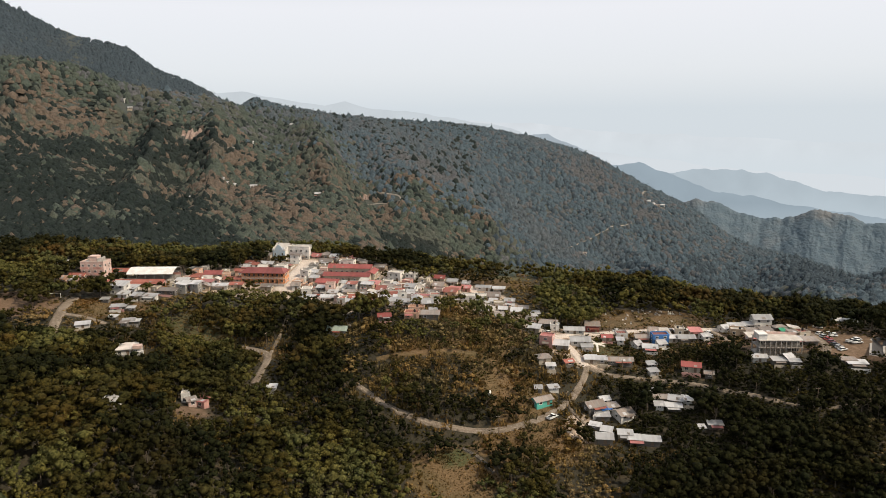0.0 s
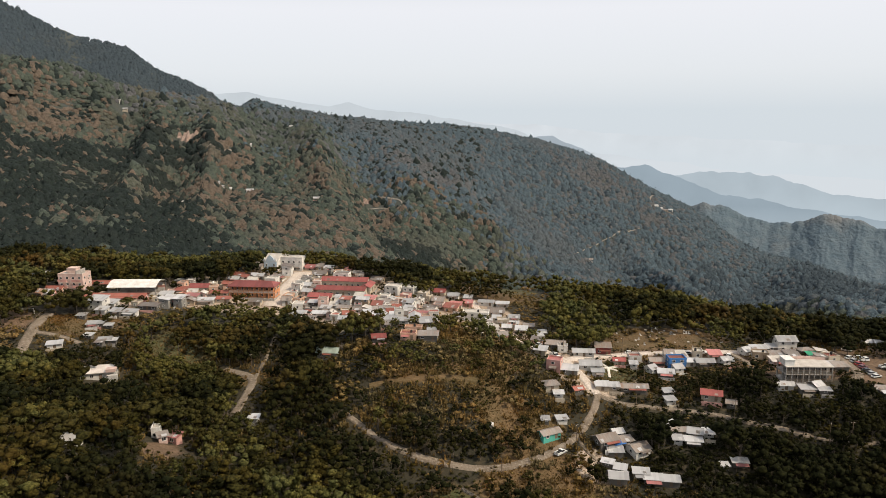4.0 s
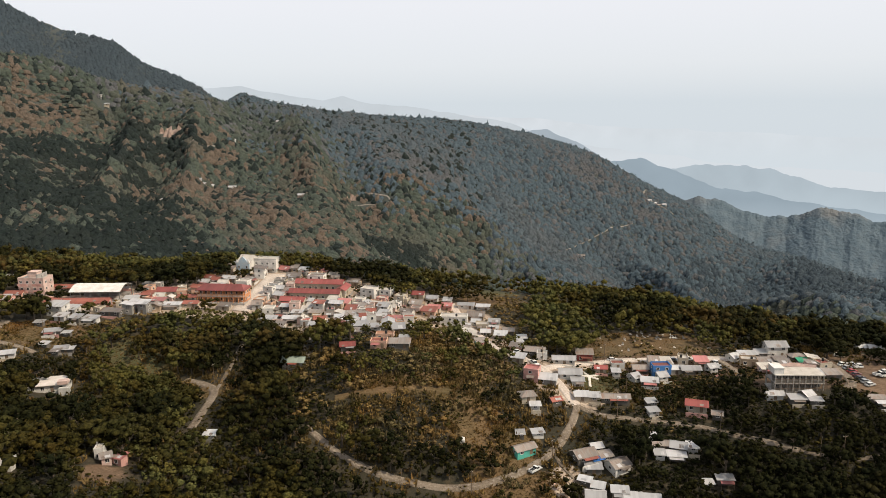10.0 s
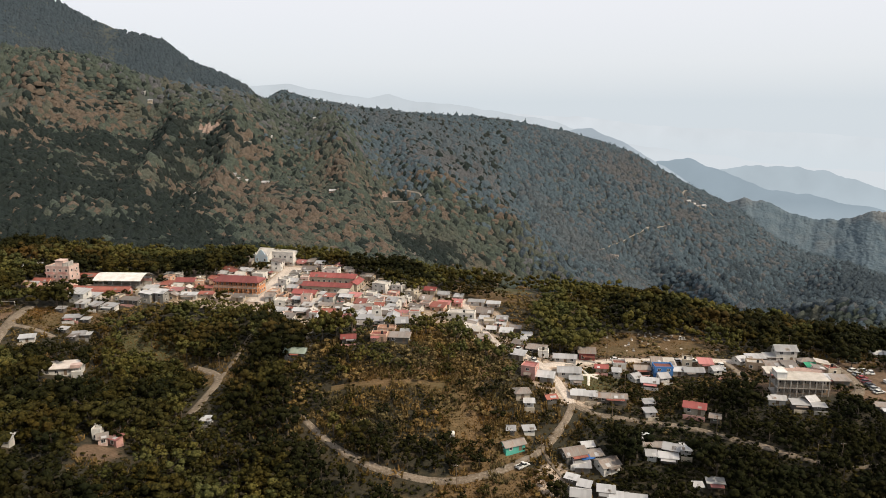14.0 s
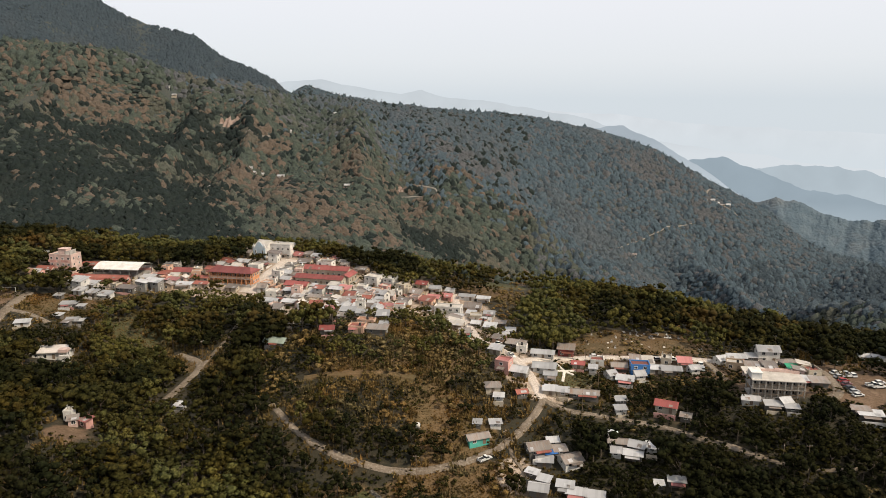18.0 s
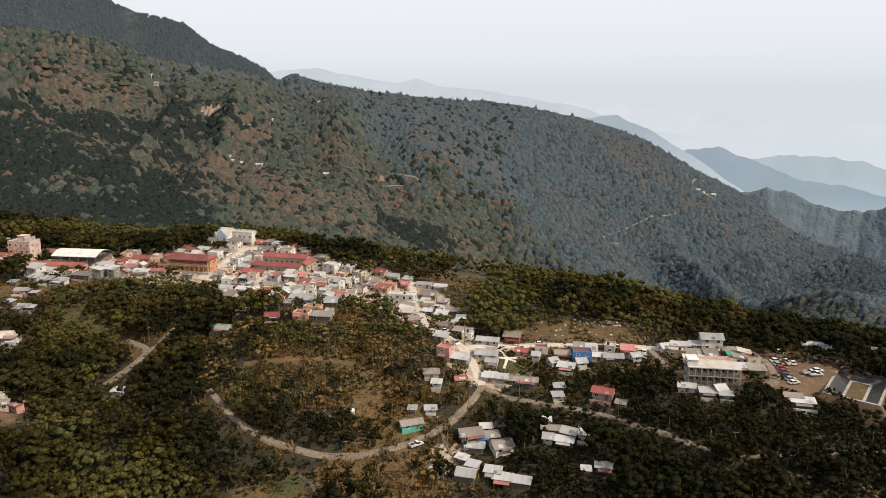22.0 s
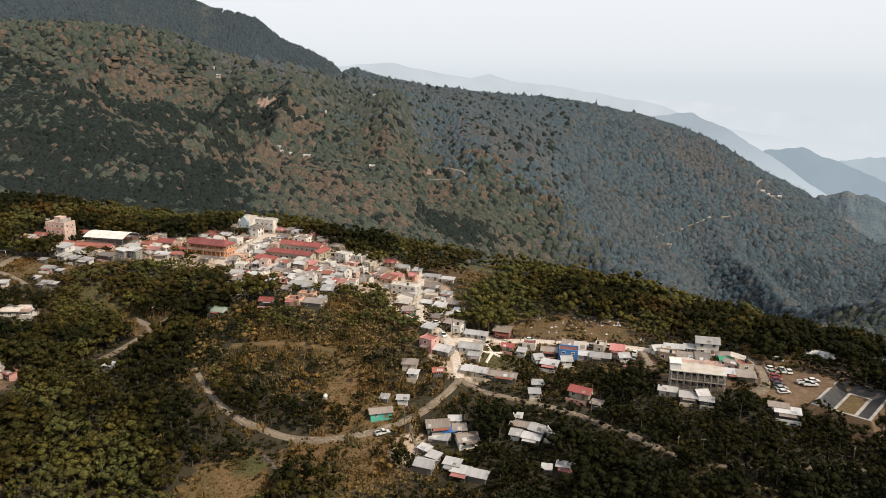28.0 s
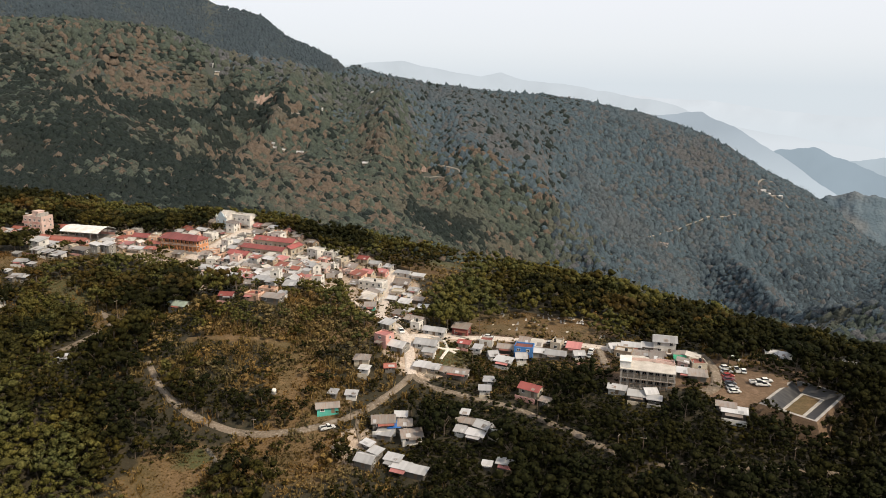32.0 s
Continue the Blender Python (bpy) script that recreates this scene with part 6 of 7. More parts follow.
def water_tank(x, y, z, r=.6, h=1.4, dark=False):
    root = tagged(new("water_tank"), ("black" if dark else "white") + " plastic water tank with a domed lid", "water tank")
    root.matrix_basis = pose(x, y, z)
    mat = TYRE if dark else WHITE_PAINT
    child("drum", Build().tube((0, 0, 0), (0, 0, h), r, r, 14).mesh("drum", mat, True), root)
    child("lid", Build().tube((0, 0, h), (0, 0, h + .25), r * .98, r * .4, 14).mesh("lid", mat), root)
    child("stand", Build().box(-r, r, -r, r, -.4, 0).mesh("stand", CEMENT), root)


water_tank(17.5, 261, ground_z(17.5, 261) + .4, .8, 1.3)
water_tank(-60, 371, ground_z(-60, 371) + .4, .7, 1.4, True)


def goal(x, y, turn):
    root = tagged(new("goal"), "white tube football goal at the edge of the pitch", "football goal")
    root.matrix_basis = pose(x, y, ground_z(x, y), 0, 0, turn)
    for u in (-3.4, 3.4):
        child("post", Build().tube((u, 0, 0), (u, 0, 2.4), .09, .09, 8).mesh("post", WHITE_PAINT), root)
    child("crossbar", Build().tube((-3.4, 0, 2.4), (3.4, 0, 2.4), .09, .09, 8).mesh("crossbar", WHITE_PAINT), root)


goal(-192, 340, 5)


# ---- markers on the dry field, fences ----
def field_marker(x, y, s, turn, kind):
    root = tagged(new("field_marker"), ("small pale cement slab with an upright stone", "small whitewashed block with a low cross", "low grey cement slab")[kind] + " on the dry field", "stone marker", "markers on the dry field")
    root.matrix_basis = pose(x, y, ground_z(x, y) - 0.08, 0, 0, turn)
    mat = (CEMENT, WHITE_PAINT, ROOFS["slab"][0])[kind]
    child("slab", Build().box(-.55 * s, .55 * s, -1.0 * s, 1.0 * s, 0, .38 * s).mesh("slab", mat), root)
    if kind == 0:
        child("headstone", Build().prism([(-.4 * s, .3), (.4 * s, .3), (.4 * s, 1.1 * s), (.2 * s, 1.35 * s), (-.2 * s, 1.35 * s), (-.4 * s, 1.1 * s)], .75 * s, .95 * s).mesh("headstone", mat), root)
    if kind == 1:
        child("cross", Build().box(-.07, .07, .8 * s, .92 * s, .3, 1.5 * s).box(-.35 * s, .35 * s, .81 * s, .91 * s, 1.0 * s, 1.16 * s).mesh("cross", mat), root)


def fence(pts, words):
    """Posts with two rails between them, following the ground."""
    root = tagged(new("fence"), words, "fence")
    x0, y0 = pts[0]
    z0 = ground_z(x0, y0)
    root.matrix_basis = pose(x0, y0, z0)
    for (ax, ay), (bx, by) in zip(pts, pts[1:]):
        n = max(2, int(math.hypot(bx - ax, by - ay) / 3))
        last = None
        for k in range(n + 1):
            px, py = ax + (bx - ax) * k / n, ay + (by - ay) * k / n
            pz = ground_z(px, py) - z0
            here = (px - x0, py - y0, pz)
            child("post", Build().tube((here[0], here[1], pz - .4), (here[0], here[1], pz + 1.35), .09, .07, 6).mesh("post", WOOD), root)
            if last:
                for h in (.55, 1.15):
                    child("rail", Build().tube((last[0], last[1], last[2] + h), (here[0], here[1], here[2] + h), .045, .045, 5).mesh("rail", WOOD), root)
            last = here


mk = random.Random(8)
for k in range(44):
    x, y = (mk.uniform(76, 128), mk.uniform(334, 356)) if k < 24 else (mk.uniform(98, 122), mk.uniform(350, 361))
    if not any(math.hypot(x - q[0], y - q[1]) < q[2] + 1.5 for q in FOOT):
        field_marker(x, y, mk.uniform(0.5, 0.9), mk.uniform(-25, 25), mk.choice((0, 0, 1, 2)))
fence([(-176, 346), (-150, 342), (-146, 324), (-168, 322)], "weathered post-and-rail fence round the terraced field")
fence([(-186, 345), (-184, 322)], "weathered fence beside the dirt road")
fence([(62, 287.5), (70, 285), (80, 284), (92, 282)], "low timber fence along the gravel road")
fence([(163, 292), (168, 298), (172, 312)], "low timber fence beside the dirt lane")

# ---- trees ----
def with_normals(v, soft):
    """Corners and, beside each, the way that the crown's surface faces there: n x 3 x 6."""
    v, soft = np.array(v, np.float32), np.array(soft, np.float32)
    soft /= np.linalg.norm(soft, axis=2)[:, :, None] + 1e-9
    face = np.cross(v[:, 1] - v[:, 0], v[:, 2] - v[:, 0])
    back = (face * soft.sum(1)).sum(1) < 0
    v[back], soft[back] = v[back][:, ::-1], soft[back][:, ::-1]
    return np.concatenate([v, soft], 2).astype(np.float32)


def leafy_mesh(name, tris, mat):
    v = tris.reshape(-1, tris.shape[-1])
    me = fast_mesh(name, v[:, :3], np.arange(len(v)).reshape(-1, 3), mat)
    if v.shape[1] == 6:
        me.attributes.new("custom_normal", "FLOAT_VECTOR", "POINT").data.foreach_set("vector", np.ascontiguousarray(v[:, 3:], np.float32).ravel())
    return me


def lump(r, mid, size, squash, v, soft, n=5):
    """A rounded clump of leaves: an uneven dome, smooth to the light."""
    rings = []
    start = r.uniform(0, 6)
    for zz, q in ((-0.62, 0.70), (0.15, 0.98)):
        o = start + r.uniform(-.3, .3)
        rings.append([np.array([math.cos(o + i * 6.283 / n) * q * squash * r.uniform(.72, 1.2), math.sin(o + i * 6.283 / n) * q * squash * r.uniform(.72, 1.2), zz + r.uniform(-.2, .2)]) for i in range(n)])
    top = np.array([r.uniform(-.25, .25), r.uniform(-.25, .25), r.uniform(.8, 1.0)])
    for i in range(n):
        k = (i + 1) % n
        for tri in ([rings[0][i], rings[0][k], rings[1][k]], [rings[0][i], rings[1][k], rings[1][i]], [rings[1][i], rings[1][k], top]):
            v.append([mid + p * size for p in tri])
            soft.append([p / np.linalg.norm(p) + (0, 0, 0.1) for p in tri])


def crown_arrays(r, lobes, leaves, leaf, squash, cone=0.0, up=0.0):
    """Triangles of a crown: a handful of uneven clumps with leaf sprays standing off them. The foot of the tree is at z = 0, its top near z = 1."""
    v, soft = [], []
    cs = []
    for k in range(lobes):
        a = k * 2.4 + r.uniform(-.5, .5)
        zz = r.uniform(0.36, 0.84)
        out = (0.34 if cone == 0 else 0.30 * (1.15 - zz)) * math.sqrt(r.random()) * (1.2 if k else 0.2)
        cs.append((math.cos(a) * out * squash, math.sin(a) * out * squash, zz if k else 0.82, r.uniform(0.085, 0.165) * (1 - cone * (zz - 0.4))))
    for c in cs:
        lump(r, np.array(c[:3]), c[3] * 0.84, squash, v, soft, 4)
    for k in range(leaves):
        c = cs[k % lobes]
        d = np.array([r.normal(), r.normal(), r.normal() + 0.4])
        d /= np.linalg.norm(d)
        p = np.array([c[0], c[1], c[2]]) + d * c[3] * np.array([squash, squash, 0.9]) * r.uniform(0.85, 1.3)
        n = d + r.normal(size=3) * 0.5
        n /= np.linalg.norm(n)
        u = np.cross(n, r.normal(size=3))
        u /= np.linalg.norm(u)
        w = np.cross(n, u)
        s = leaf * r.uniform(0.6, 1.3)
        v.append([p + u * s, p - u * s * 0.6 + w * s * 0.8, p - u * s * 0.6 - w * s * 0.8 - n * s * 0.2])
        soft.append([n * 0.55 + d * 0.6 + (p - (0, 0, 0.5)) * 0.5 + (0, 0, 0.15)] * 3)
    return with_normals(v, np.array(soft) + np.array([0, 0, up]))


def tuft_arrays(r, blades):
    """A tuft of upright stalks and leaves, one unit high."""
    v = []
    for _ in range(blades):
        a, o, h = r.uniform(0, 6.283), r.uniform(0, 0.34), r.uniform(0.55, 1.1)
        c = np.array([math.cos(a) * o, math.sin(a) * o, 0])
        b = r.uniform(0, 6.283)
        side = np.array([math.cos(b), math.sin(b), 0.1]) * r.uniform(0.10, 0.2)
        tip = c + np.array([math.cos(a) * 0.3 * r.random(), math.sin(a) * 0.3 * r.random(), h])
        v.append([c + side, c - side, tip])
        if r.random() < 0.5:
            m = c * 0.5 + tip * 0.5
            v.append([m, m + np.array([math.cos(b + 1), math.sin(b + 1), 0.5]) * 0.28, m + np.array([math.cos(b + 1.6), math.sin(b + 1.6), 0.15]) * 0.24])
    return np.array(v, np.float32)


def trunk_arrays(r, limbs, thick=0.02):
    v = []

    def stick(a, b, r0, r1):
        a, b = np.array(a), np.array(b)
        d = (b - a) / np.linalg.norm(b - a)
        u = np.cross(d, (0.3, 1, 0.2))
        u /= np.linalg.norm(u)
        w = np.cross(d, u)
        ring = lambda c, q: [c + (u * math.cos(s) + w * math.sin(s)) * q for s in (0, 1.2566, 2.5133, 3.7699, 5.0265)]
        p, q = ring(a, r0), ring(b, r1)
        for i in range(5):
            v.append([p[i], p[(i + 1) % 5], q[(i + 1) % 5]])
            v.append([p[i], q[(i + 1) % 5], q[i]])
    top = (r.uniform(-.04, .04), r.uniform(-.04, .04), 0.55)
    stick((0, 0, -0.12), top, thick * 1.3, thick * 0.7)
    for _ in range(limbs):
        a = r.uniform(0, 6.283)
        z0 = r.uniform(0.25, 0.5)
        stick((top[0] * z0 / .55, top[1] * z0 / .55, z0), (math.cos(a) * 0.22, math.sin(a) * 0.22, z0 + r.uniform(.18, .32)), thick * 0.55, thick * 0.2)
    return np.array(v, np.float32)


def sown(arrs, x, y, z, size, turn, wide):
    """Copies of the templates at the places given, in one array of quads."""
    out = []
    kind = rng.integers(0, len(arrs), len(x))
    for k, a in enumerate(arrs):
        m = kind == k
        if not m.any():
            continue
        c, s = np.cos(turn[m])[:, None, None], np.sin(turn[m])[:, None, None]
        h, w = size[m][:, None, None], (size[m] * wide[m])[:, None, None]
        px, py = a[None, :, :, 0] * w, a[None, :, :, 1] * w
        q = [px * c - py * s + x[m][:, None, None], px * s + py * c + y[m][:, None, None], a[None, :, :, 2] * h + z[m][:, None, None]]
        if a.shape[-1] == 6:
            nx, ny = a[None, :, :, 3], a[None, :, :, 4]
            q += [nx * c - ny * s, nx * s + ny * c, a[None, :, :, 5] + 0 * h]
        q = np.stack(q, -1).astype(np.float32)
        out.append(q.reshape(-1, 3, q.shape[-1]))
    return np.concatenate(out)


def stuff(name, quads, mat, label, category):
    return tagged(new(name, leafy_mesh(name, quads, mat)), label, category, kind="stuff")


tr = np.random.default_rng(5)
BROAD = [crown_arrays(tr, 13, 160, 0.036, 1.0) for _ in range(6)]
FLAT_TOP = [crown_arrays(tr, 13, 160, 0.034, 1.3) for _ in range(3)]
SLIM = [crown_arrays(tr, 11, 130, 0.036, 0.62, 0.8) for _ in range(3)]
BUSH = [crown_arrays(tr, 5, 56, 0.05, 1.5) - np.array([0, 0, 0.36, 0, 0, 0], np.float32) for _ in range(4)]
COARSE = [crown_arrays(tr, 8, 42, 0.048, 1.05) for _ in range(6)]
TUFT = [tuft_arrays(tr, 8) for _ in range(6)]
SHRUB = [crown_arrays(tr, 2, 7, 0.11, 1.8) - np.array([0, 0, 0.42, 0, 0, 0], np.float32) for _ in range(6)]
TRUNKS = [trunk_arrays(tr, 2) for _ in range(4)]
FOOT_A = np.array(FOOT)


def limits(x, y):
    j, i = ((y - GY0) / CELL).astype(int), ((x - GX0) / CELL).astype(int)
    ok = (j >= 0) & (j < GNY) & (i >= 0) & (i < GNX)
    j, i = np.clip(j, 0, GNY - 1), np.clip(i, 0, GNX - 1)
    return np.where(ok, blocked[j, i], False), np.where(ok, low[j, i], 99.0)


def scatter(x0, x1, y0, y1, gap):
    gx, gy = np.meshgrid(np.arange(x0, x1, gap), np.arange(y0, y1, gap * 0.88))
    gx = gx + (np.arange(gx.shape[0]) % 2 * gap / 2)[:, None]
    x = (gx + rng.uniform(-.42, .42, gx.shape) * gap).ravel()
    y = (gy + rng.uniform(-.42, .42, gy.shape) * gap).ravel()
    return x, y


def seen_side(x, y):
    return (x > -0.66 * y - 15) & (x < 0.62 * y + 125)


# near woods: the slopes round the village
x, y = scatter(-290, 470, 150, 475, 5.3)
keep = seen_side(x, y) & (y < 455)
x, y = x[keep], y[keep]
stop, most = limits(x, y)
want = 6.8 + 5.2 * rng.random(len(x)) + fractal(x, y, 60, 2) * 5
knoll = ((x + 2) / 44) ** 2 + ((y - 284) / 30) ** 2 < 1
brow = np.exp(-((x - 12) / 32) ** 2 - ((y - 328) / 24) ** 2)
scrub_zone = (knoll & (rng.random(len(x)) < 0.62)) | (rng.random(len(x)) < 0.75 * brow) | (fractal(x, y, 45, 3) > 0.33 + 0.3 * ((x < -15) & (y < 275)))
want = np.where(knoll | scrub_zone, want * rng.uniform(0.3, 0.62, len(x)), want)
want = np.where((y > 345) & (x > -10), want * rng.uniform(0.7, 1.25, len(x)), want)
size = np.minimum(want, most * 1.12)
alive = ~stop & (size > 0.7)
knoll = knoll[alive]
x, y, size, scrub_zone, want = x[alive], y[alive], size[alive], scrub_zone[alive], want[alive]
z = height(x, y) - 0.1
turn, wide = rng.uniform(0, 6.283, len(x)), rng.uniform(0.95, 1.45, len(x))
# below the valley road tint drops, so near-black leaves stand in for shade
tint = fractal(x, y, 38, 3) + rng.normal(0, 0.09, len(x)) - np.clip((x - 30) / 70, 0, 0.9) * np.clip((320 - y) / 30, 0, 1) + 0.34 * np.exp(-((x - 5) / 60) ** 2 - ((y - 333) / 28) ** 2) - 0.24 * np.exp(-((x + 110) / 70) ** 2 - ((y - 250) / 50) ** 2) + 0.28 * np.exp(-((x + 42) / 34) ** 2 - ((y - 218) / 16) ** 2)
tall = size > 3.4
groups = {
    "mixed": tall & (tint > -0.06) & (tint < 0.16) & ~scrub_zone,
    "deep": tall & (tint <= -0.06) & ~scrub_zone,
    "fresh": tall & (tint >= 0.16) & ~scrub_zone,
    "scrub": scrub_zone,
}
WOOD_WORDS = {"mixed": "dense olive-green broadleaf woods on the slopes", "deep": "dense dark green broadleaf woods, slope shade put into the leaves",
              "fresh": "brighter yellow-green trees among the woods", "scrub": "dry brown scrub and small bushes on the hillside"}
SINGLE = []
for kind, m in groups.items():
    if not m.any():
        continue
    if kind == "scrub":
        stuff("scrub", sown(BUSH, x[m], y[m], z[m], size[m] * 1.1, turn[m], wide[m]), LEAF["scrub"], WOOD_WORDS[kind], "scrub")
        continue
    # the trees that stand free beside houses and roads are things of their own
    near = np.zeros(len(x), bool)
    d = np.hypot(x[m][:, None] - FOOT_A[None, :, 0], y[m][:, None] - FOOT_A[None, :, 1]).min(1)
    pick = np.where(m)[0][np.argsort(d)[:80]]
    near[pick] = True
    SINGLE += [(k, kind) for k in pick]
    m = m & ~near
    arrs = {"mixed": BROAD + FLAT_TOP, "deep": BROAD + SLIM, "fresh": BROAD + SLIM}[kind]
    close = m & (y < 330)
    m = m & ~close
    quads = [sown(a, x[k], y[k], z[k], size[k], turn[k], wide[k]) for k, a in ((close, arrs), (m, COARSE)) if k.any()]
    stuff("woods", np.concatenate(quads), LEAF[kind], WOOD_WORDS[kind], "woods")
m = tall & ~scrub_zone & (y < 330)
stuff("wood_trunks", sown(TRUNKS, x[m], y[m], z[m], size[m], turn[m], wide[m] * 0.8), BARK, "thin brown trunks and limbs under the leaves", "tree trunks")
low_m = ~tall & ~scrub_zone
stuff("bushes", sown(BUSH, x[low_m], y[low_m], z[low_m], size[low_m] * 1.2, turn[low_m], wide[low_m]), LEAF["mixed"], "low green bushes along roads and plots", "bushes")

# trees of their own
SHAPES = {"mixed": ("olive-green spreading broadleaf tree", BROAD[:2] + FLAT_TOP[:1]), "deep": ("dark green round broadleaf tree", BROAD[2:4] + SLIM[:1]), "fresh": ("yellow-green bushy broadleaf tree", BROAD[3:5] + SLIM[1:2])}
TREE_MESH = {}
for kind, (_, arrs) in SHAPES.items():
    for n, a in enumerate(arrs):
        tv = TRUNKS[n].reshape(-1, 3)
        TREE_MESH[kind, n] = (leafy_mesh("crown", a, LEAF[kind]), fast_mesh("trunk", tv, np.arange(len(tv)).reshape(-1, 3), BARK))
for k, kind in SINGLE:
    crown, trunk = TREE_MESH[kind, int(k) % 3]
    root = new("tree")
    root.matrix_basis = pose(x[k], y[k], z[k], 0, 0, math.degrees(turn[k])) @ Matrix.Diagonal((size[k] * wide[k], size[k] * wide[k], size[k], 1))
    tagged(root, SHAPES[kind][0] + (" beside the houses" if size[k] < 7 else ", tall, beside the houses"), "tree", "trees round the houses")
    child("trunk", trunk, root)
    child("crown", crown, root)

# undergrowth, stalks and grass
def cover(name, arrs, gap, x0, x1, y0, y1, smallest, largest, chooser, spread=1.0):
    x, y = scatter(x0, x1, y0, y1, gap)
    stop, _ = limits(x, y)
    ok = ~stop & seen_side(x, y)
    x, y = x[ok], y[ok]
    s = smallest + (largest - smallest) * rng.random(len(x)) ** 1.6
    for kind, words, m in chooser(x, y):
        if m.any():
            stuff(name, sown(arrs if kind == "scrub" else SHRUB, x[m], y[m], height(x[m], y[m]) - .1, s[m], rng.uniform(0, 6, m.sum()), rng.uniform(0.8, 1.5, m.sum()) * spread), LEAF[kind], words, name.replace("_", " "))


def by_noise(x, y):
    f = fractal(x, y, 26, 3) + rng.normal(0, 0.07, len(x))
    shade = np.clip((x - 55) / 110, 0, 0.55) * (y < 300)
    return (("scrub", "dry brown stalks and undergrowth on the slopes", f > 0.06 + shade + 0.15 * ((x < -15) & (y < 275))), ("mixed", "olive-green undergrowth on the slopes", (f <= 0.06 + shade + 0.15 * ((x < -15) & (y < 275))) & (f > -0.17 + shade)), ("deep", "dark green undergrowth with slope shade put into its colour", f <= -0.17 + shade))


# dark leaves sown where shade should lie below the road
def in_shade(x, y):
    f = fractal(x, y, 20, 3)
    return (("deep", "dark green undergrowth below the valley road, shade in its colour", f < 0.1), ("mixed", "olive undergrowth below the valley road", f >= 0.1))


def on_knoll(x, y):
    k = ((x + 2) / 46) ** 2 + ((y - 283) / 32) ** 2 < 1.05
    f = fractal(x, y, 18, 3) + rng.normal(0, 0.1, len(x))
    return (("scrub", "dense dry stalks and shrubs on the knoll", k & (f > 0.08)), ("mixed", "olive shrubs on the knoll", k & (f <= 0.08)))


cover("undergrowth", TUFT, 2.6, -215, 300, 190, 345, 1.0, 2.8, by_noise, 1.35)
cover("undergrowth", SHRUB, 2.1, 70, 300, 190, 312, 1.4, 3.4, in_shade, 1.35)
cover("undergrowth", TUFT, 1.7, -50, 48, 250, 316, 1.0, 3.0, on_knoll, 0.95)
x, y = scatter(-230, 260, 195, 400, 1.1)
inn = np.zeros(len(x), bool)
for o in OPEN:
    if o[5] in ("dry_meadow", "green_meadow"):
        inn |= inside(x, y, o, -0.1)
x, y = x[inn], y[inn]
stuff("dry_grass", sown(TUFT, x, y, height(x, y) - .05, rng.uniform(0.2, 0.55, len(x)) * (1 + 0.9 * (fractal(x, y, 7, 2) > 0.1)) * np.where((x > 66) & (y > 325), 0.4, 1.0), rng.uniform(0, 6, len(x)), rng.uniform(1.5, 3.0, len(x))), LEAF["grass"], "tufts of dry yellow-brown grass in the clearings", "grass")

# closed woods: one sheet of domed treetops, thick enough to hide the ground
def crowns(x, y, gap):
    """Distance to the nearest crown's middle, in crown widths, and that crown's own random number."""
    i, j = np.floor(x / gap), np.floor(y / gap)
    best, own = np.full(x.shape, 9e9), np.zeros(x.shape)
    for a in (-1, 0, 1):
        for b in (-1, 0, 1):
            u, v = (i + a).astype(int), (j + b).astype(int)
            cx = (u + 0.5 + 0.85 * (LATTICE[u % 256, v % 256] - .5)) * gap
            cy = (v + 0.5 + 0.85 * (LATTICE[(u + 77) % 256, (v + 31) % 256] - .5)) * gap
            r = LATTICE[(u + 13 + 7 * (v // 256)) % 256, (v + 101) % 256]
            d = np.hypot(x - cx, y - cy) / gap / (0.7 + 0.6 * r)
            m = d < best
            best, own = np.where(m, d, best), np.where(m, r, own)
    return best, own


def canopy(name, x0, x1, y0, y1, step, gap, tall_, keep, kind_of, label):
    X, Y = np.meshgrid(np.arange(x0, x1, step), np.arange(y0, y1, step))
    X, Y = X + rng.uniform(-.3, .3, X.shape) * step, Y + rng.uniform(-.3, .3, Y.shape) * step
    d, own = crowns(X, Y, gap)
    h = tall_ * (0.5 + 0.75 * own) * (1 - 0.9 * np.clip(d, 0, 0.95) ** 2) * (1 + 0.7 * fractal(X, Y, 90, 2)) + rng.normal(0, 0.35, X.shape)
    Z = height(X, Y) + h
    nx = X.shape[1]
    i, j = np.meshgrid(np.arange(nx - 1), np.arange(X.shape[0] - 1))
    k = (j * nx + i).ravel()
    v = np.stack([X, Y, Z], -1).reshape(-1, 3)
    q = np.stack([k, k + 1, k + nx + 1, k + nx], 1)
    mid = v[q].mean(1)
    ok = keep(mid[:, 0], mid[:, 1])
    q, mid = q[ok], mid[ok]
    used, inv = np.unique(q, return_inverse=True)
    me = fast_mesh(name, v[used], inv.reshape(-1, 4), CANOPY[0])
    for m in CANOPY[1:]:
        me.materials.append(m)
    me.polygons.foreach_set("material_index", kind_of(mid[:, 0], mid[:, 1]).astype(np.int32))
    me.shade_smooth()
    return tagged(new(name, me), label, "forest", kind="stuff")


def far_bare(x, y):
    bare = np.zeros(len(x), bool)
    for o in OPEN:
        if o[1] > 440:
            bare |= inside(x, y, o, 0.05)
    for p in LINES:
        if p[1] > 470:
            bare |= (np.abs(x - p[0]) < 2.0) & (y - p[1] < 2.0) & (y - p[1] > -3)
    return bare


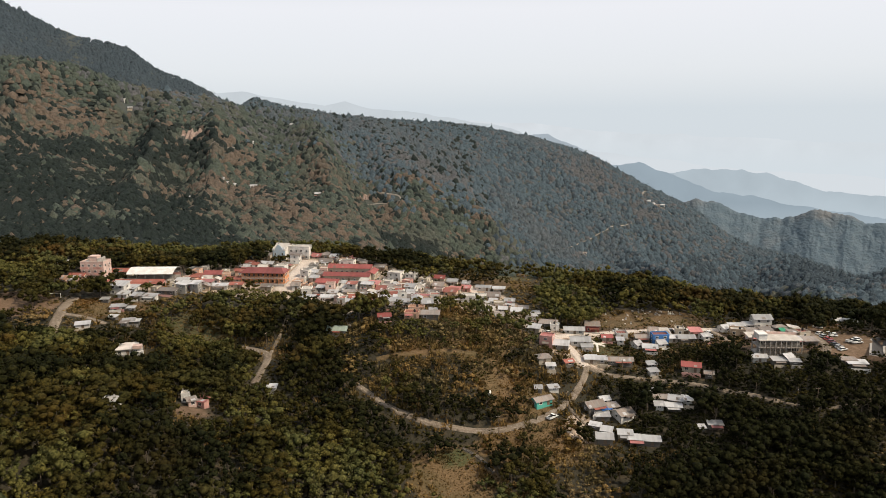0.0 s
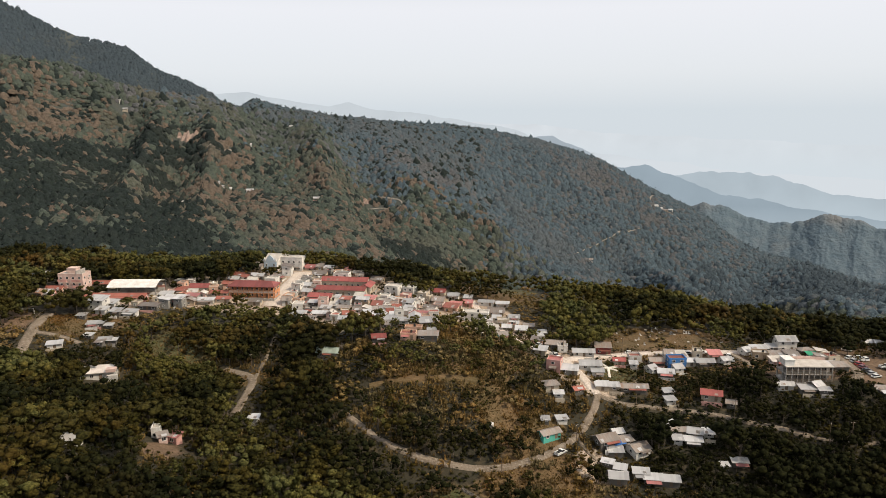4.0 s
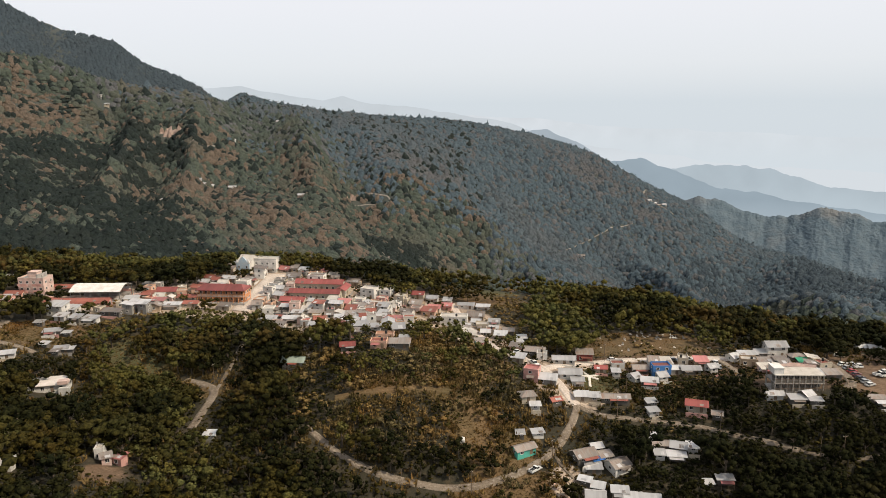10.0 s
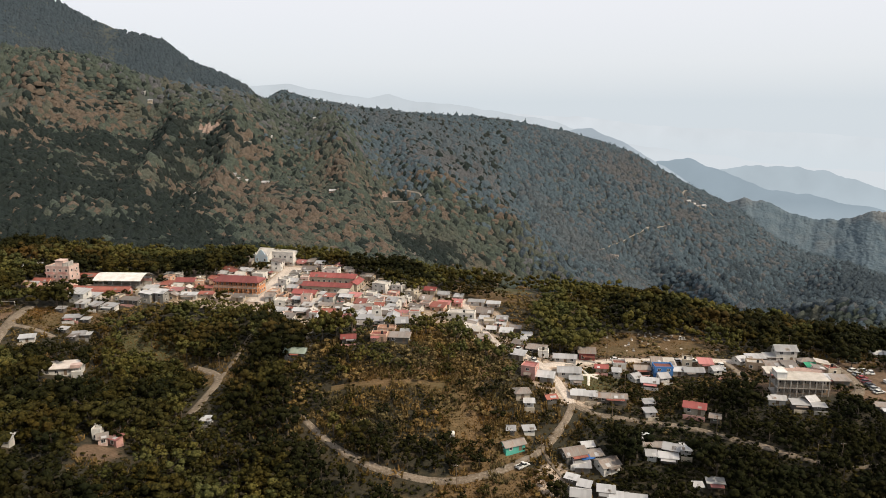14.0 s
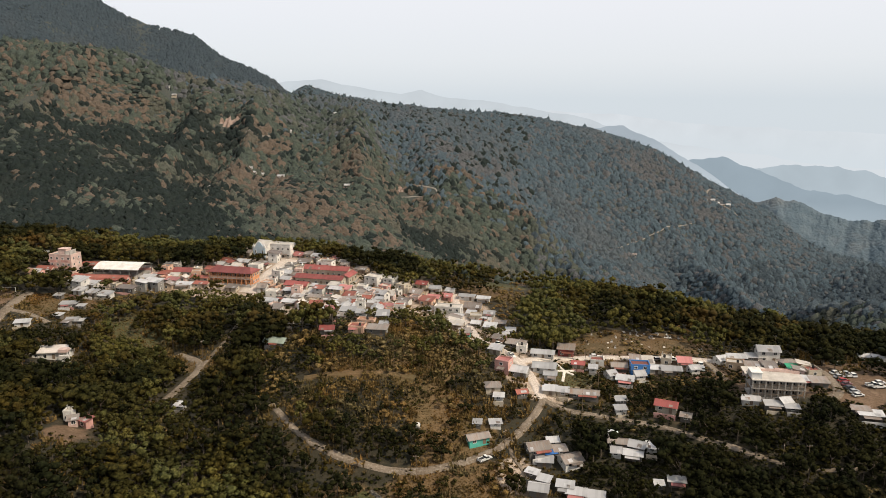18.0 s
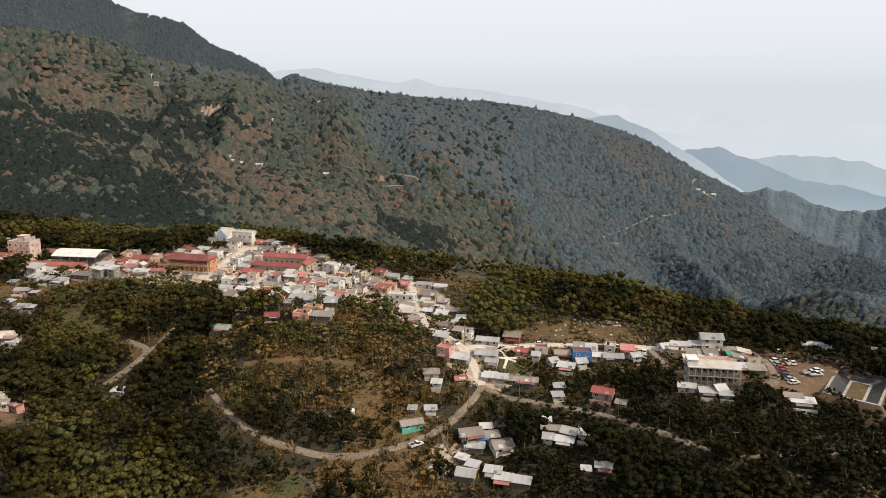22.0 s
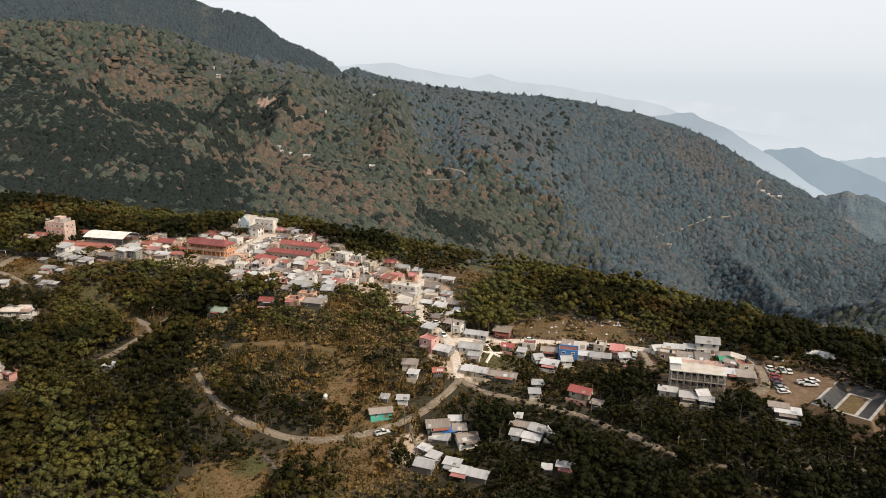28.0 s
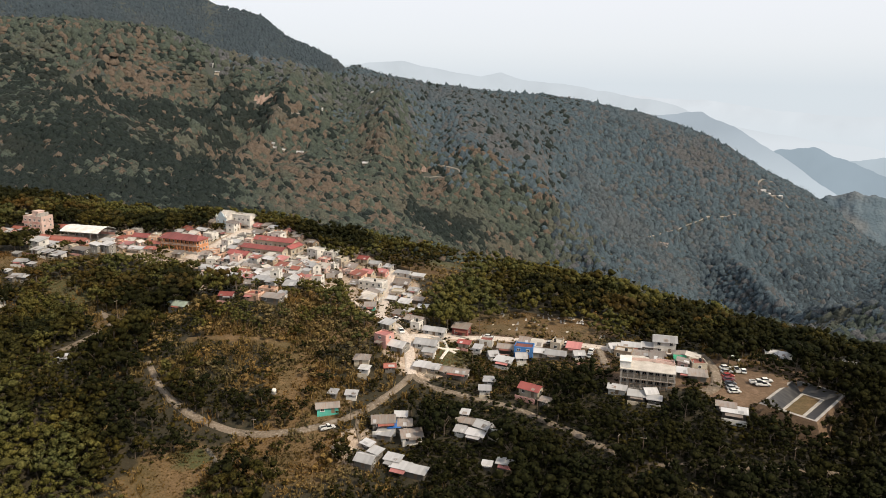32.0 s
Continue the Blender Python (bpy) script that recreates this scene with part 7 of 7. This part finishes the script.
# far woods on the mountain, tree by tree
def dome_arrays(r, sprays, squash):
    """A far crown: an uneven dome, smooth to the light, with a few sprays standing off it; top near z = 1."""
    v, soft = [], []
    n = 6
    rings = []
    start = r.uniform(0, 6)
    for zz, q in ((-0.15, 0.56), (0.52, 0.42)):
        o = start + r.uniform(-.3, .3)
        rings.append([np.array([math.cos(o + i * 6.283 / n) * q * squash * r.uniform(.7, 1.25), math.sin(o + i * 6.283 / n) * q * squash * r.uniform(.7, 1.25), zz + r.uniform(-.13, .13)]) for i in range(n)])
    top = np.array([r.uniform(-.12, .12), r.uniform(-.12, .12), r.uniform(.82, 1.0)])
    facing = lambda p: np.array([p[0], p[1], (p[2] - 0.15) * 0.75]) / (np.linalg.norm([p[0], p[1], (p[2] - 0.15) * 0.75]) + 1e-6) + (0, 0, 0.34)
    for i in range(n):
        k = (i + 1) % n
        for tri in ([rings[0][i], rings[0][k], rings[1][k]], [rings[0][i], rings[1][k], rings[1][i]], [rings[1][i], rings[1][k], top]):
            v.append(tri)
            soft.append([facing(p) for p in tri])
    for _ in range(sprays):
        d = np.array([r.normal(), r.normal(), abs(r.normal()) * 0.8 + 0.2])
        d /= np.linalg.norm(d)
        p = np.array([0, 0, 0.5]) + d * np.array([0.40 * squash, 0.40 * squash, 0.46]) * r.uniform(0.95, 1.2)
        m = d + r.normal(size=3) * 0.3
        m /= np.linalg.norm(m)
        u = np.cross(m, r.normal(size=3))
        u /= np.linalg.norm(u)
        w = np.cross(m, u)
        s = r.uniform(0.06, 0.13)
        v.append([p + u * s, p - u * s * .6 + w * s * .8, p - u * s * .6 - w * s * .8])
        soft.append([d + (0, 0, 0.5)] * 3)
    return with_normals(v, soft)


DOMES = [dome_arrays(tr, 3, q) for q in (1.0, 1.15, 0.9, 1.05, 0.8, 1.25, 1.0, 1.1)]
DOMES_FAR = [dome_arrays(tr, 2, q) for q in (1.0, 1.15, 0.9, 0.75, 1.05)]
x, y = scatter(-1080, 860, 440, 1740, 5.3)
keep = ((x - 60) / (y - 20) > -0.99) & ((x - 60) / (y - 20) < 0.72) & ~far_bare(x, y)
keep &= (y > 452) | ~limits(x, y)[0]
# past the crests the ground turns away from the camera's mid path, and trees out of its sight are left out
away_x, away_y = x - EYE_MID[0], y - EYE_MID[1]
far_d = np.hypot(away_x, away_y)
keep &= (height(x + away_x / far_d * 14, y + away_y / far_d * 14) - height(x, y)) / 14 > (height(x, y) - 102) / far_d - 0.25
keep &= (y < 1430) | ((x < -330) & (np.hypot(x - 9, y - 39) < 1800))
x, y = x[keep], y[keep]
dry = np.zeros(len(x))
for bx, by, rx, ry in DRY_AT:
    dry = np.maximum(dry, 1.25 - ((x - bx) / rx) ** 2 - ((y - by) / ry) ** 2 + fractal(x, y, 60, 3) * 2.2)
luck = rng.random(len(x))
dry = (dry + (luck - 0.5) * 2.4 > 0.6) | (luck > 0.985)
# dark leaves are gathered where the folds should lie in shade
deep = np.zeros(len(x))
for bx, by, rx, ry in DEEP_SHADE_AT:
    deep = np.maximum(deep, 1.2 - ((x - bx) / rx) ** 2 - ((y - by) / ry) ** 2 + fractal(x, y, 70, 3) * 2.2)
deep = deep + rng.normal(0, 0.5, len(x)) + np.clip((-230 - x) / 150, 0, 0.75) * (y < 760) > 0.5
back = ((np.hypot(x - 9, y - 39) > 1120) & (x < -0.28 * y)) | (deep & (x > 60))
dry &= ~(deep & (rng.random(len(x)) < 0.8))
# the farther trees take the leaves with haze in their colour
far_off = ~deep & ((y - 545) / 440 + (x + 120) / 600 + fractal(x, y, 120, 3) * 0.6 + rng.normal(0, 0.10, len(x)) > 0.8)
bulk = fractal(x, y, 85, 3)
size = np.clip((6.2 + 3.0 * rng.random(len(x)) ** 2 + bulk * 5) * np.where(dry, 0.8, 1) * np.where(rng.random(len(x)) < 0.09, rng.uniform(1.5, 2.1, len(x)), 1), 2.4, 16)
wide = np.clip(8.8 / size * rng.uniform(0.7, 1.3, len(x)), 0.55, 2.2)
turn = rng.uniform(0, 6.283, len(x))
z = height(x, y) - rng.uniform(0.28, 0.44, len(x)) * size
for kind, words, m in (("back", "forest on the high ridge and far folds, painted haze-blue and shaded", back), ("pine", "dense forest covering the mountainside, haze painted in as blue-green", far_off & ~dry & ~back), ("slope", "dense dark green forest, the folds' shade put into its colour", ~far_off & ~dry & deep & ~back), ("hill", "mixed green and dry forest on the lower mountainside", ~far_off & ~dry & ~deep & ~back), ("brown", "dry brown trees and scrub on the mountainside", dry & ~back & (x < 60) & (y < 890)), ("faded", "dry trees on the far mountainside, haze painted in as grey", dry & ~back & ((x >= 60) | (y >= 890)))):
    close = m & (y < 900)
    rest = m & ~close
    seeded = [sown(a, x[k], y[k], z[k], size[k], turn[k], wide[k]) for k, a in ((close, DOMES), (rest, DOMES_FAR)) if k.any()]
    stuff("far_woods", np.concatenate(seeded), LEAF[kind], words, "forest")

# and round the open sides of the valley
canopy("side_woods", -620, 620, -120, 470, 4.0, 7.4, 8.0, lambda x, y: ~seen_side(x, y) | (y < 152), lambda x, y: np.zeros(len(x)), "dense dark green forest on the sides of the valley")
